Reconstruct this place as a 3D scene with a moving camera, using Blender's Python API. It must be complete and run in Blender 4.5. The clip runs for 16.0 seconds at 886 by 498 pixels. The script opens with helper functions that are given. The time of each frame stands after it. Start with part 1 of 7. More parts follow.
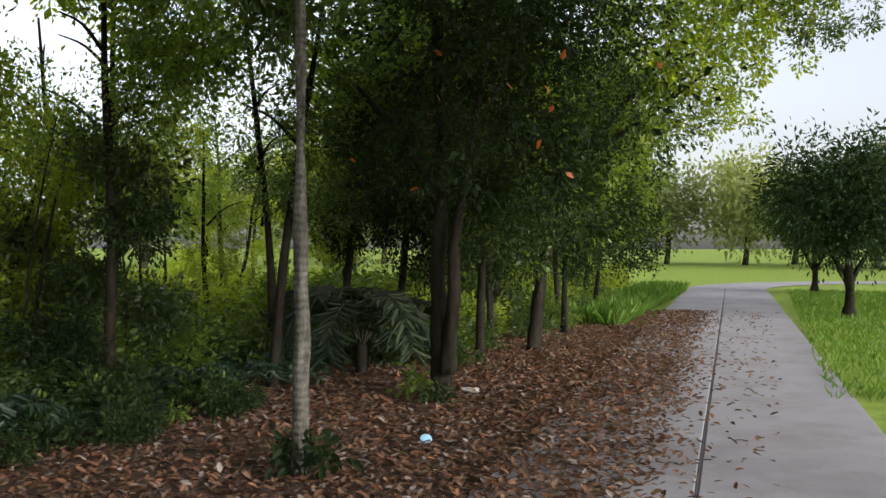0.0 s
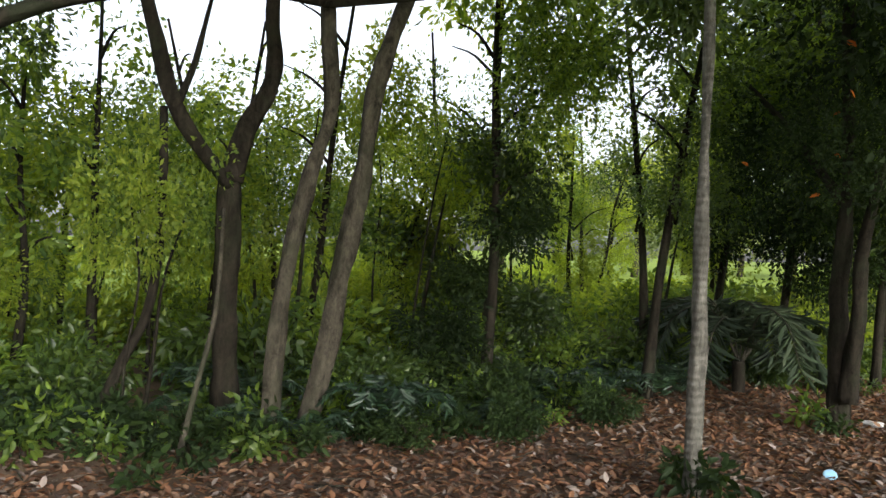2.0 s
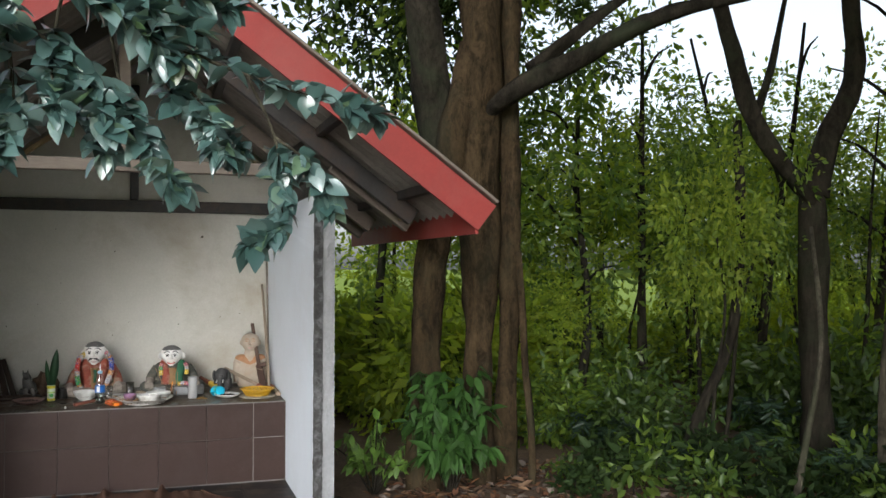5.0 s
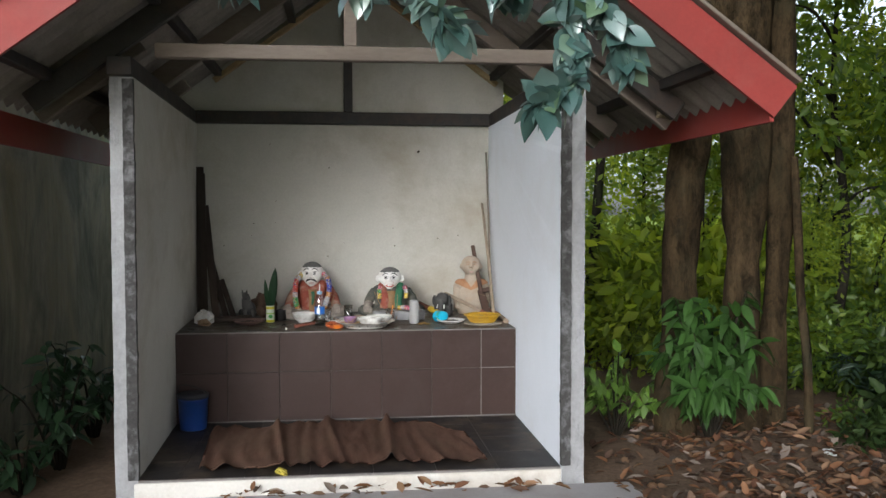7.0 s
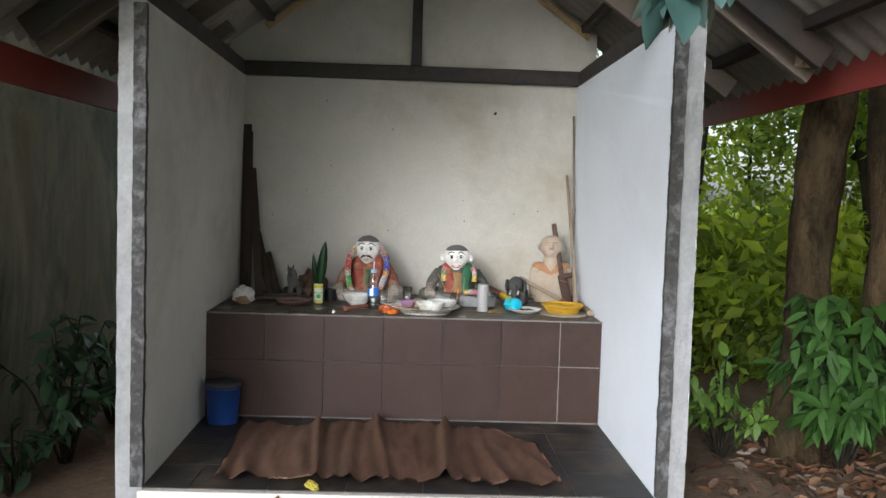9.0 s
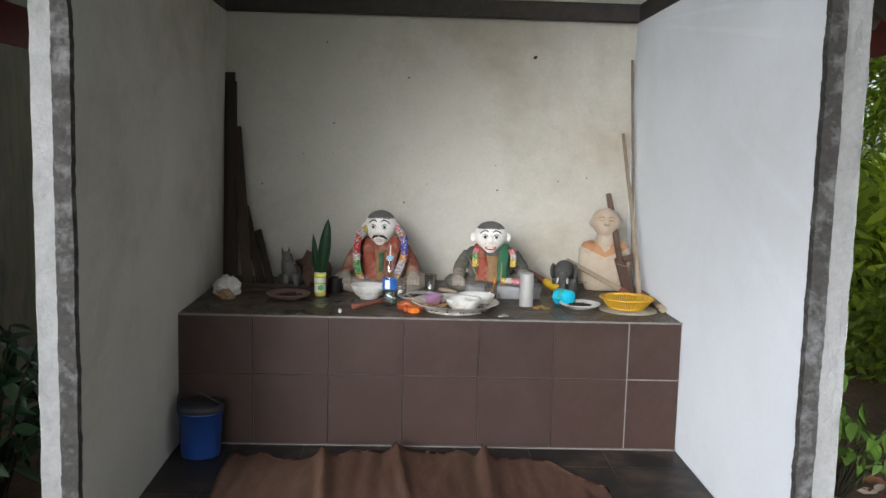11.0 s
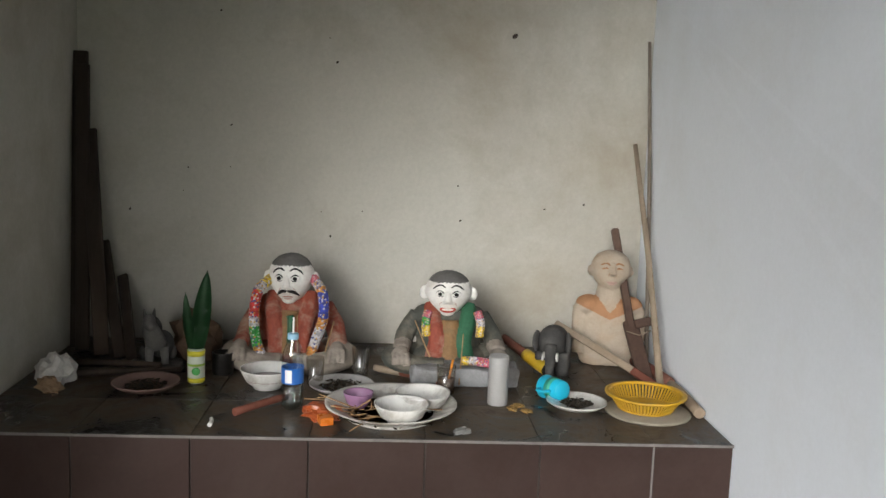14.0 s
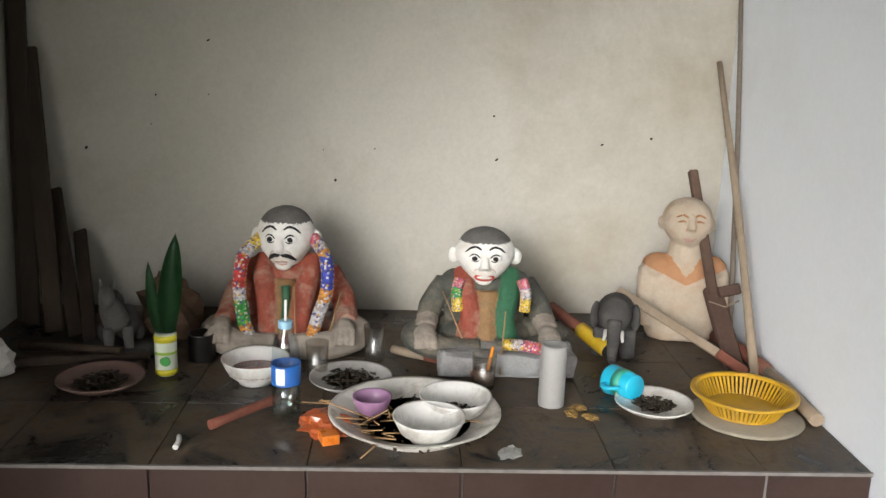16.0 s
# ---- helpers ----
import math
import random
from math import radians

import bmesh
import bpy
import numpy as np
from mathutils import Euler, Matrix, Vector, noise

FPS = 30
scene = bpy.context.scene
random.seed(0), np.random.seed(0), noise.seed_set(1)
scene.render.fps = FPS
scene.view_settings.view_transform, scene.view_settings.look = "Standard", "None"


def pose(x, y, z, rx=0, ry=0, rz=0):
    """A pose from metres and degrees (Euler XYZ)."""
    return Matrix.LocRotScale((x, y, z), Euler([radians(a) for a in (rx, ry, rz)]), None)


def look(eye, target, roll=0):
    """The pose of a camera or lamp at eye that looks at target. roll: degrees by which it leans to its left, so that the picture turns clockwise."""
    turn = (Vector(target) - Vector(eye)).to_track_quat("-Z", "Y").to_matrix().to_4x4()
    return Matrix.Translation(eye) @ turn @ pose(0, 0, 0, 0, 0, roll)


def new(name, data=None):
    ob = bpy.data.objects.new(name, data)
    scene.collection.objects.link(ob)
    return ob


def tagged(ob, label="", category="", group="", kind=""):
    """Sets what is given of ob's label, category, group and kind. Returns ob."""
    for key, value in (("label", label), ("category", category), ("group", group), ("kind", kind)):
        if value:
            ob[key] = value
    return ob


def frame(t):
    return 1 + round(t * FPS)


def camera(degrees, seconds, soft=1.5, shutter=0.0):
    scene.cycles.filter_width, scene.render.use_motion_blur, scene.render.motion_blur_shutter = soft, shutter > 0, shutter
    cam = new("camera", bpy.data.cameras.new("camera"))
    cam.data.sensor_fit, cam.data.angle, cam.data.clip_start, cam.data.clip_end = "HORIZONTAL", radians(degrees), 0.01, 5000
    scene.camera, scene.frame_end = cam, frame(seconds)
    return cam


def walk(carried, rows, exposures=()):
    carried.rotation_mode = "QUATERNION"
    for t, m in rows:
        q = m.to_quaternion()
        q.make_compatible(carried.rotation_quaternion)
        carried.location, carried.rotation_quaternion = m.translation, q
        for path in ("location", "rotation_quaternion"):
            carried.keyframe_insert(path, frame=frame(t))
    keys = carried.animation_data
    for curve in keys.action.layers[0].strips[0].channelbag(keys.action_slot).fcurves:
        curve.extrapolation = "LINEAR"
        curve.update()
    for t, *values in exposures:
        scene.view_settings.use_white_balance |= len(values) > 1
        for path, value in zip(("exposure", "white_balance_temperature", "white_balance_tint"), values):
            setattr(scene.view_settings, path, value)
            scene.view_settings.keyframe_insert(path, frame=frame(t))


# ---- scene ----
from mathutils.bvhtree import BVHTree

cam = camera(53.5, 16.0)
PATH = [
    (0, (0.138, 0.64, 1.672), (-0.56, 2.514, 1.666), 0.0),
    (0.5, (-0.001, 0.712, 1.663), (-0.853, 2.521, 1.668), 0.1),
    (1, (-0.109, 0.775, 1.638), (-1.121, 2.5, 1.638), 1.1),
    (1.5, (-0.206, 0.79, 1.646), (-1.427, 2.374, 1.64), 1.8),
    (2, (-0.29, 0.674, 1.647), (-1.647, 2.143, 1.643), 2.2),
    (2.5, (-0.367, 0.583, 1.706), (-1.803, 1.975, 1.714), 1.9),
    (3, (-0.484, 0.529, 1.696), (-2.009, 1.822, 1.718), 1.7),
    (3.5, (-0.684, 0.489, 1.679), (-2.383, 1.544, 1.703), 1.2),
    (4, (-0.922, 0.382, 1.674), (-2.733, 1.229, 1.705), 0.9),
    (4.5, (-1.052, 0.316, 1.576), (-2.928, 1.007, 1.626), 0.9),
    (5, (-1.28, 0.148, 1.591), (-3.179, 0.774, 1.633), 0.1),
    (7.5, (-2.229, -0.057, 1.348), (-4.218, 0.124, 1.237), 0.1),
    (8, (-2.427, 0.019, 1.34), (-4.415, 0.192, 1.207), 0.3),
    (8.5, (-2.606, 0.07, 1.337), (-4.599, 0.192, 1.21), 1.2),
    (9, (-2.827, 0.055, 1.32), (-4.822, 0.111, 1.195), 1.8),
    (11.5, (-4.018, -0.079, 1.409), (-5.999, 0.009, 1.145), 1.0),
    (12, (-4.203, -0.065, 1.454), (-6.18, 0.078, 1.191), -0.3),
    (12.5, (-4.434, 0.014, 1.48), (-6.415, 0.152, 1.24), 0.8),
    (13, (-4.626, 0.059, 1.476), (-6.606, 0.178, 1.221), 1.5),
    (13.5, (-4.886, 0.076, 1.474), (-6.867, 0.189, 1.224), 1.6),
    (14, (-5.077, 0.093, 1.49), (-7.055, 0.206, 1.217), 2.2),
    (14.5, (-5.256, 0.14, 1.485), (-7.231, 0.243, 1.184), 2.2),
    (15, (-5.398, 0.172, 1.499), (-7.368, 0.252, 1.16), 1.8),
    (15.5, (-5.539, 0.133, 1.497), (-7.489, 0.218, 1.059), 2.1),
    (16, (-5.705, 0.074, 1.5), (-7.648, 0.158, 1.032), 1.8),
]
walk(cam, [(t, look(eye, target, roll)) for t, eye, target, roll in PATH],
     exposures=[(0, 0.33, 6250, 14), (2.5, 0.8, 6250, 11), (3.5, 0.55, 6200, 10), (4.5, 0.15, 6100, 9), (5, 0.12, 6050, 9), (7.5, 0.25, 6000, 10), (9, 0.45, 5950, 9),
                (12.5, 0.22, 6100, 9), (13.5, 0.1, 6200, 9), (14.5, 0.15, 6300, 9), (15.5, 0.38, 6350, 10), (16, 0.45, 6350, 10)])

# ---------------------------------------------------------------- light and sky
world = bpy.data.worlds.new("sky")
scene.world = world
world.use_nodes = True
wn = world.node_tree.nodes
sky = wn.new("ShaderNodeTexSky")
sky.sky_type, sky.sun_disc = "NISHITA", False
SUN_UP, SUN_TURN = 17.0, 112.0          # height, and bearing from +y towards +x
sky.sun_elevation, sky.sun_rotation = radians(SUN_UP), radians(SUN_TURN)
sky.air_density, sky.dust_density, sky.ozone_density = 1.0, 3.0, 1.0
veil = wn.new("ShaderNodeHueSaturation")          # thin even cloud
veil.inputs["Saturation"].default_value, veil.inputs["Value"].default_value = 0.3, 1.65
world.node_tree.links.new(sky.outputs[0], veil.inputs["Color"])
world.node_tree.links.new(veil.outputs[0], wn["Background"].inputs[0])
wn["Background"].inputs[1].default_value = 0.15

sun = new("sun", bpy.data.lights.new("sun", "SUN"))
sun.data.energy, sun.data.angle, sun.data.color = 0.9, radians(15), (0.93, 0.98, 1.0)
sun.matrix_world = look((math.sin(radians(SUN_TURN)) * 30, math.cos(radians(SUN_TURN)) * 30, 30 * math.tan(radians(SUN_UP))), (0, 0, 0))

# ---------------------------------------------------------------- materials


def blank(name):
    m = bpy.data.materials.new(name)
    m.use_nodes = True
    nt = m.node_tree
    return m, nt, nt.nodes["Principled BSDF"]


def noise_node(nt, scale, detail=5.0, rough=0.6, distort=0.0, stretch=None, object_space=True):
    co = nt.nodes.new("ShaderNodeTexCoord")
    n = nt.nodes.new("ShaderNodeTexNoise")
    n.inputs["Scale"].default_value, n.inputs["Detail"].default_value = scale, detail
    n.inputs["Roughness"].default_value, n.inputs["Distortion"].default_value = rough, distort
    src = co.outputs["Object"]
    if stretch:
        mp = nt.nodes.new("ShaderNodeMapping")
        mp.inputs["Scale"].default_value = stretch
        nt.links.new(src, mp.inputs[0])
        src = mp.outputs[0]
    nt.links.new(src, n.inputs["Vector"])
    return n


def ramp(nt, fac, stops):
    r = nt.nodes.new("ShaderNodeValToRGB")
    while len(r.color_ramp.elements) < len(stops):
        r.color_ramp.elements.new(0.5)
    for e, (p, c) in zip(r.color_ramp.elements, stops):
        e.position, e.color = p, (*c, 1) if len(c) == 3 else c
    nt.links.new(fac, r.inputs[0])
    return r


def mix(nt, fac, a, b, mode="MIX"):
    n = nt.nodes.new("ShaderNodeMix")
    n.data_type, n.blend_type = "RGBA", mode
    for sock, v in ((n.inputs[0], fac), (n.inputs[6], a), (n.inputs[7], b)):
        if isinstance(v, (int, float)):
            sock.default_value = v
        elif isinstance(v, tuple):
            sock.default_value = (*v, 1)
        else:
            nt.links.new(v, sock)
    return n.outputs[2]


def bump(nt, bsdf, height, strength, distance):
    b = nt.nodes.new("ShaderNodeBump")
    b.inputs["Strength"].default_value, b.inputs["Distance"].default_value = strength, distance
    nt.links.new(height, b.inputs["Height"])
    nt.links.new(b.outputs[0], bsdf.inputs["Normal"])


def shade(c, k):
    return tuple(min(1.0, v * k) for v in c)


def surface(name, colour, rough=0.7, scale=8.0, vary=0.25, stain=None, stain_scale=1.6, stain_amount=0.35, relief=0.25, depth=0.004,
            metal=0.0, stretch=None, piece=0.0, fine=70.0, gloss=0.25):
    """A worn solid: fine grain, broad mottling, stains with soft edges, and relief."""
    m, nt, b = blank(name)
    grain = noise_node(nt, fine, 4, 0.7, 0, stretch)
    broad = noise_node(nt, scale, 6, 0.62, 0.4, stretch)
    base = ramp(nt, broad.outputs[0], [(0.28, shade(colour, 1 - vary)), (0.72, shade(colour, 1 + vary * 0.7))]).outputs[0]
    base = mix(nt, 0.35, base, ramp(nt, grain.outputs[0], [(0.3, shade(colour, 1 - vary)), (0.7, shade(colour, 1 + vary))]).outputs[0])
    if stain:
        s = noise_node(nt, stain_scale, 8, 0.68, 0.25, stretch)
        f = ramp(nt, s.outputs[0], [(0.48, (0, 0, 0)), (0.68, (stain_amount,) * 3)]).outputs[0]
        base = mix(nt, f, base, stain)
    if piece:
        info = nt.nodes.new("ShaderNodeObjectInfo")
        k = ramp(nt, info.outputs["Random"], [(0.0, (1 - piece,) * 3), (1.0, (1.0,) * 3)]).outputs[0]
        base = mix(nt, 1.0, base, k, "MULTIPLY")
    nt.links.new(base, b.inputs["Base Color"])
    r = ramp(nt, broad.outputs[0], [(0.2, (max(0.02, rough - 0.1),) * 3), (0.8, (min(1, rough + 0.1),) * 3)])
    nt.links.new(r.outputs[0], b.inputs["Roughness"])
    b.inputs["Metallic"].default_value = metal
    b.inputs["Specular IOR Level"].default_value = gloss
    if relief:
        total = mix(nt, 0.5, grain.outputs[0], broad.outputs[0])
        bump(nt, b, total, relief, depth)
    return m


def leaf_material(name, colours, rough=0.45, glow=0.35, gloss=0.5):
    """Leaves: a colour of its own for each leaf, and light that comes through."""
    m, nt, b = blank(name)
    geo = nt.nodes.new("ShaderNodeNewGeometry")
    n = len(colours)
    r = ramp(nt, geo.outputs["Random Per Island"], [(i / max(1, n - 1), c) for i, c in enumerate(colours)])
    vein = noise_node(nt, 30, 3)
    info = nt.nodes.new("ShaderNodeObjectInfo")
    own = ramp(nt, info.outputs["Random"], [(0.0, (0.6, 0.62, 0.7)), (0.5, (1.0, 1.0, 1.08)), (1.0, (1.25, 1.2, 1.15))]).outputs[0]
    tone = mix(nt, 1.0, r.outputs[0], own, "MULTIPLY")
    col = mix(nt, 0.25, tone, mix(nt, vein.outputs[0], tone, (0.02, 0.03, 0.01)))
    nt.links.new(col, b.inputs["Base Color"])
    b.inputs["Roughness"].default_value = rough
    b.inputs["Specular IOR Level"].default_value = gloss
    t = nt.nodes.new("ShaderNodeBsdfTranslucent")
    nt.links.new(mix(nt, 1.0, tone, (2.3, 2.1, 0.6), "MULTIPLY"), t.inputs[0])
    mx = nt.nodes.new("ShaderNodeMixShader")
    mx.inputs[0].default_value = glow
    nt.links.new(b.outputs[0], mx.inputs[1])
    nt.links.new(t.outputs[0], mx.inputs[2])
    nt.links.new(mx.outputs[0], nt.nodes["Material Output"].inputs[0])
    return m


def bark_material(name, dark, light, moss=None, rings=False):
    m, nt, b = blank(name)
    n = noise_node(nt, 9, 8, 0.7, 0.6, (1, 1, 0.28))
    f = noise_node(nt, 45, 5, 0.7, 0.3, (1, 1, 0.5))
    base = ramp(nt, n.outputs[0], [(0.38, dark), (0.52, tuple((a + c) / 2 for a, c in zip(dark, light))), (0.64, light)]).outputs[0]
    base = mix(nt, 0.3, base, ramp(nt, f.outputs[0], [(0.4, shade(dark, 0.6)), (0.62, light)]).outputs[0])
    blot = noise_node(nt, 10, 7, 0.7, 0.8, (1, 1, 0.6))
    base = mix(nt, ramp(nt, blot.outputs[0], [(0.52, (0, 0, 0)), (0.64, (0.35, 0.35, 0.35))]).outputs[0], base, shade(light, 1.45))
    base = mix(nt, ramp(nt, blot.outputs[0], [(0.36, (0.7, 0.7, 0.7)), (0.46, (0, 0, 0))]).outputs[0], base, shade(dark, 0.5))
    if moss:
        s = noise_node(nt, 2.2, 7, 0.65, 0.5)
        base = mix(nt, ramp(nt, s.outputs[0], [(0.5, (0, 0, 0)), (0.66, (0.7, 0.7, 0.7))]).outputs[0], base, moss)
    h = mix(nt, 0.4, n.outputs[0], f.outputs[0])
    if rings:
        co = nt.nodes.new("ShaderNodeTexCoord")
        w = nt.nodes.new("ShaderNodeTexWave")
        w.bands_direction = "Z"
        w.inputs["Scale"].default_value, w.inputs["Distortion"].default_value, w.inputs["Detail"].default_value = 5.5, 3.5, 4
        nt.links.new(co.outputs["Object"], w.inputs["Vector"])
        base = mix(nt, ramp(nt, w.outputs[0], [(0.05, (0.1,) * 3), (0.35, (0, 0, 0))]).outputs[0], base, shade(dark, 0.6))
        h = mix(nt, 0.22, h, w.outputs[0])
    nt.links.new(base, b.inputs["Base Color"])
    b.inputs["Roughness"].default_value = 0.9
    b.inputs["Specular IOR Level"].default_value = 0.08
    bump(nt, b, h, 1.0, 0.035)
    return m


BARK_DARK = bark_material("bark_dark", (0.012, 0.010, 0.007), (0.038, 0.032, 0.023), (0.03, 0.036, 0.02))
BARK_GREY = bark_material("bark_grey", (0.028, 0.025, 0.018), (0.105, 0.092, 0.066), (0.035, 0.04, 0.022))
BARK_TAN = bark_material("bark_tan", (0.017, 0.012, 0.007), (0.074, 0.05, 0.026), (0.034, 0.032, 0.019))
BARK_POLE = bark_material("bark_pole", (0.075, 0.068, 0.055), (0.19, 0.18, 0.15), (0.045, 0.048, 0.034), rings=True)

GREEN = [(0.046, 0.085, 0.018), (0.09, 0.155, 0.026), (0.145, 0.22, 0.034), (0.205, 0.28, 0.045), (0.07, 0.125, 0.026)]
LEAF = leaf_material("leaf", GREEN, 0.42, 0.5, 0.45)
# Leaf tones carry light: darker ones for shaded growth, LEAF_LIGHT for backlit growth.
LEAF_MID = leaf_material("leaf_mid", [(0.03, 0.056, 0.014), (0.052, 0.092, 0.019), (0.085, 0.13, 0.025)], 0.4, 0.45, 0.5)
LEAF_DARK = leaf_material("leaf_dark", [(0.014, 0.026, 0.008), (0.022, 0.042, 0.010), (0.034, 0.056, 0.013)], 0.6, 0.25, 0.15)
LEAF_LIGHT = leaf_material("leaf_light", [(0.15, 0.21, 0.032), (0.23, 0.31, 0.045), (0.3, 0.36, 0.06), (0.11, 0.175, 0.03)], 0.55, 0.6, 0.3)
LEAF_BUSH = leaf_material("leaf_bush", [(0.022, 0.05, 0.012), (0.035, 0.07, 0.015), (0.055, 0.095, 0.02)], 0.5, 0.3, 0.25)
LEAF_ORANGE = leaf_material("leaf_orange", [(0.5, 0.11, 0.02), (0.6, 0.17, 0.03)], 0.5, 0.3)
GRASS = leaf_material("grass_blade", [(0.07, 0.17, 0.02), (0.11, 0.22, 0.03), (0.16, 0.25, 0.05)], 0.5, 0.45)
LITTER = leaf_material("dry_leaf", [(0.05, 0.032, 0.024), (0.15, 0.07, 0.04), (0.27, 0.13, 0.062), (0.11, 0.066, 0.046), (0.34, 0.2, 0.11), (0.07, 0.05, 0.04), (0.4, 0.32, 0.25)], 0.85, 0.1, 0.08)

# ---------------------------------------------------------------- mesh helpers


def part(name, bm, material, parent=None, label=""):
    """Links a bmesh as one mesh object under a thing."""
    me = bpy.data.meshes.new(name)
    bm.to_mesh(me)
    bm.free()
    for mt in material if isinstance(material, (list, tuple)) else [material]:
        me.materials.append(mt)
    ob = new(name, me)
    if parent:
        ob.parent = parent
    if label:
        ob["label"] = label
    return ob


def thing(name, label, category, at=(0, 0, 0), turn=0.0, group="", kind=""):
    e = new(name)
    e.empty_display_size = 0.1
    e.matrix_basis = pose(*at, 0, 0, turn)
    return tagged(e, label, category, group, kind)


def box(bm, x0, x1, y0, y1, z0, z1, bevel=0.0):
    r = bmesh.ops.create_cube(bm, size=1.0, matrix=Matrix.Translation(((x0 + x1) / 2, (y0 + y1) / 2, (z0 + z1) / 2)) @ Matrix.Diagonal((x1 - x0, y1 - y0, z1 - z0, 1)))
    if bevel:
        edges = list({e for v in r["verts"] for e in v.link_edges})
        bmesh.ops.bevel(bm, geom=edges, offset=bevel, segments=2, affect="EDGES", profile=0.6)
    return bm


def boxed(*a, **k):
    return box(bmesh.new(), *a, **k)


def beam(bm, a, b, w, h, up=(0, 0, 1), bevel=0.004):
    """A squared timber from a to b, w wide and h deep."""
    a, b = Vector(a), Vector(b)
    d = (b - a).normalized()
    s = d.cross(Vector(up)).normalized()
    u = s.cross(d)
    m = Matrix((s, d, u)).transposed().to_4x4()
    r = bmesh.ops.create_cube(bm, size=1.0, matrix=Matrix.Translation((a + b) / 2) @ m @ Matrix.Diagonal((w, (b - a).length, h, 1)))
    if bevel:
        bmesh.ops.bevel(bm, geom=list({e for v in r["verts"] for e in v.link_edges}), offset=bevel, segments=1, affect="EDGES")
    return bm


def lathe(bm, outline, sides=28, centre=(0, 0, 0), matrix=None, close=False, index=0):
    """A turned shape from (radius, height) pairs."""
    rings = []
    m = matrix or Matrix.Translation(centre)
    for r, z in outline:
        if r < 1e-5:
            rings.append([bm.verts.new(m @ Vector((0, 0, z)))])
        else:
            rings.append([bm.verts.new(m @ Vector((r * math.cos(2 * math.pi * i / sides), r * math.sin(2 * math.pi * i / sides), z))) for i in range(sides)])
    for p, q in zip(rings, rings[1:]):
        for i in range(sides):
            j = (i + 1) % sides
            if len(p) == 1 and len(q) == 1:
                continue
            if len(p) == 1:
                f = bm.faces.new((p[0], q[i], q[j]))
            elif len(q) == 1:
                f = bm.faces.new((p[i], p[j], q[0]))
            else:
                f = bm.faces.new((p[i], p[j], q[j], q[i]))
            f.smooth, f.material_index = True, index
    bmesh.ops.recalc_face_normals(bm, faces=bm.faces)
    return bm


def tube(bm, points, radii, sides=10, lump=0.0, seed=0, index=0):
    """A bent, tapering, slightly lumpy stem through the points."""
    pts = [Vector(p) for p in points]
    rings, n = [], len(pts)
    ref = Vector((0.31, 0.94, 0.12))
    for i, p in enumerate(pts):
        d = (pts[min(i + 1, n - 1)] - pts[max(i - 1, 0)]).normalized()
        s = d.cross(ref).normalized()
        u = s.cross(d)
        ring = []
        for k in range(sides):
            a = 2 * math.pi * k / sides
            w = s * math.cos(a) + u * math.sin(a)
            r = radii[i] * (1 + lump * noise.noise(Vector((p.x * 2 + w.x * 1.3 + seed, p.y * 2 + w.y * 1.3, p.z * 1.4))) + lump * 0.4 * noise.noise(Vector((w.x * 3 + seed, w.y * 3, p.z * 5))))
            ring.append(bm.verts.new(p + w * r))
        rings.append(ring)
    for p, q in zip(rings, rings[1:]):
        for k in range(sides):
            f = bm.faces.new((p[k], p[(k + 1) % sides], q[(k + 1) % sides], q[k]))
            f.smooth, f.material_index = True, index
    for ring, flip in ((rings[0], True), (rings[-1], False)):
        f = bm.faces.new(ring[::-1] if flip else ring)
        f.material_index = index
    return bm


def curve_points(keys, steps):
    """A smooth line through the keys (Catmull-Rom)."""
    k = [Vector(p) for p in keys]
    k = [k[0] * 2 - k[1], *k, k[-1] * 2 - k[-2]]
    out = []
    for i in range(1, len(k) - 2):
        for s in range(steps):
            t = s / steps
            a, b, c, d = k[i - 1], k[i], k[i + 1], k[i + 2]
            out.append(0.5 * ((2 * b) + (c - a) * t + (2 * a - 5 * b + 4 * c - d) * t * t + (3 * b - a - 3 * c + d) * t ** 3))
    out.append(k[-2])
    return out


def stem(bm, keys, r0, r1, steps=5, sides=10, lump=0.25, seed=0, flare=0.0):
    pts = curve_points(keys, steps)
    n = len(pts) - 1
    rad = [r0 + (r1 - r0) * (i / n) + flare * math.exp(-i * 1.2) for i in range(n + 1)]
    return tube(bm, pts, rad, sides, lump, seed)


def unit(a):
    return a / np.maximum(1e-6, np.linalg.norm(a, axis=1, keepdims=True))


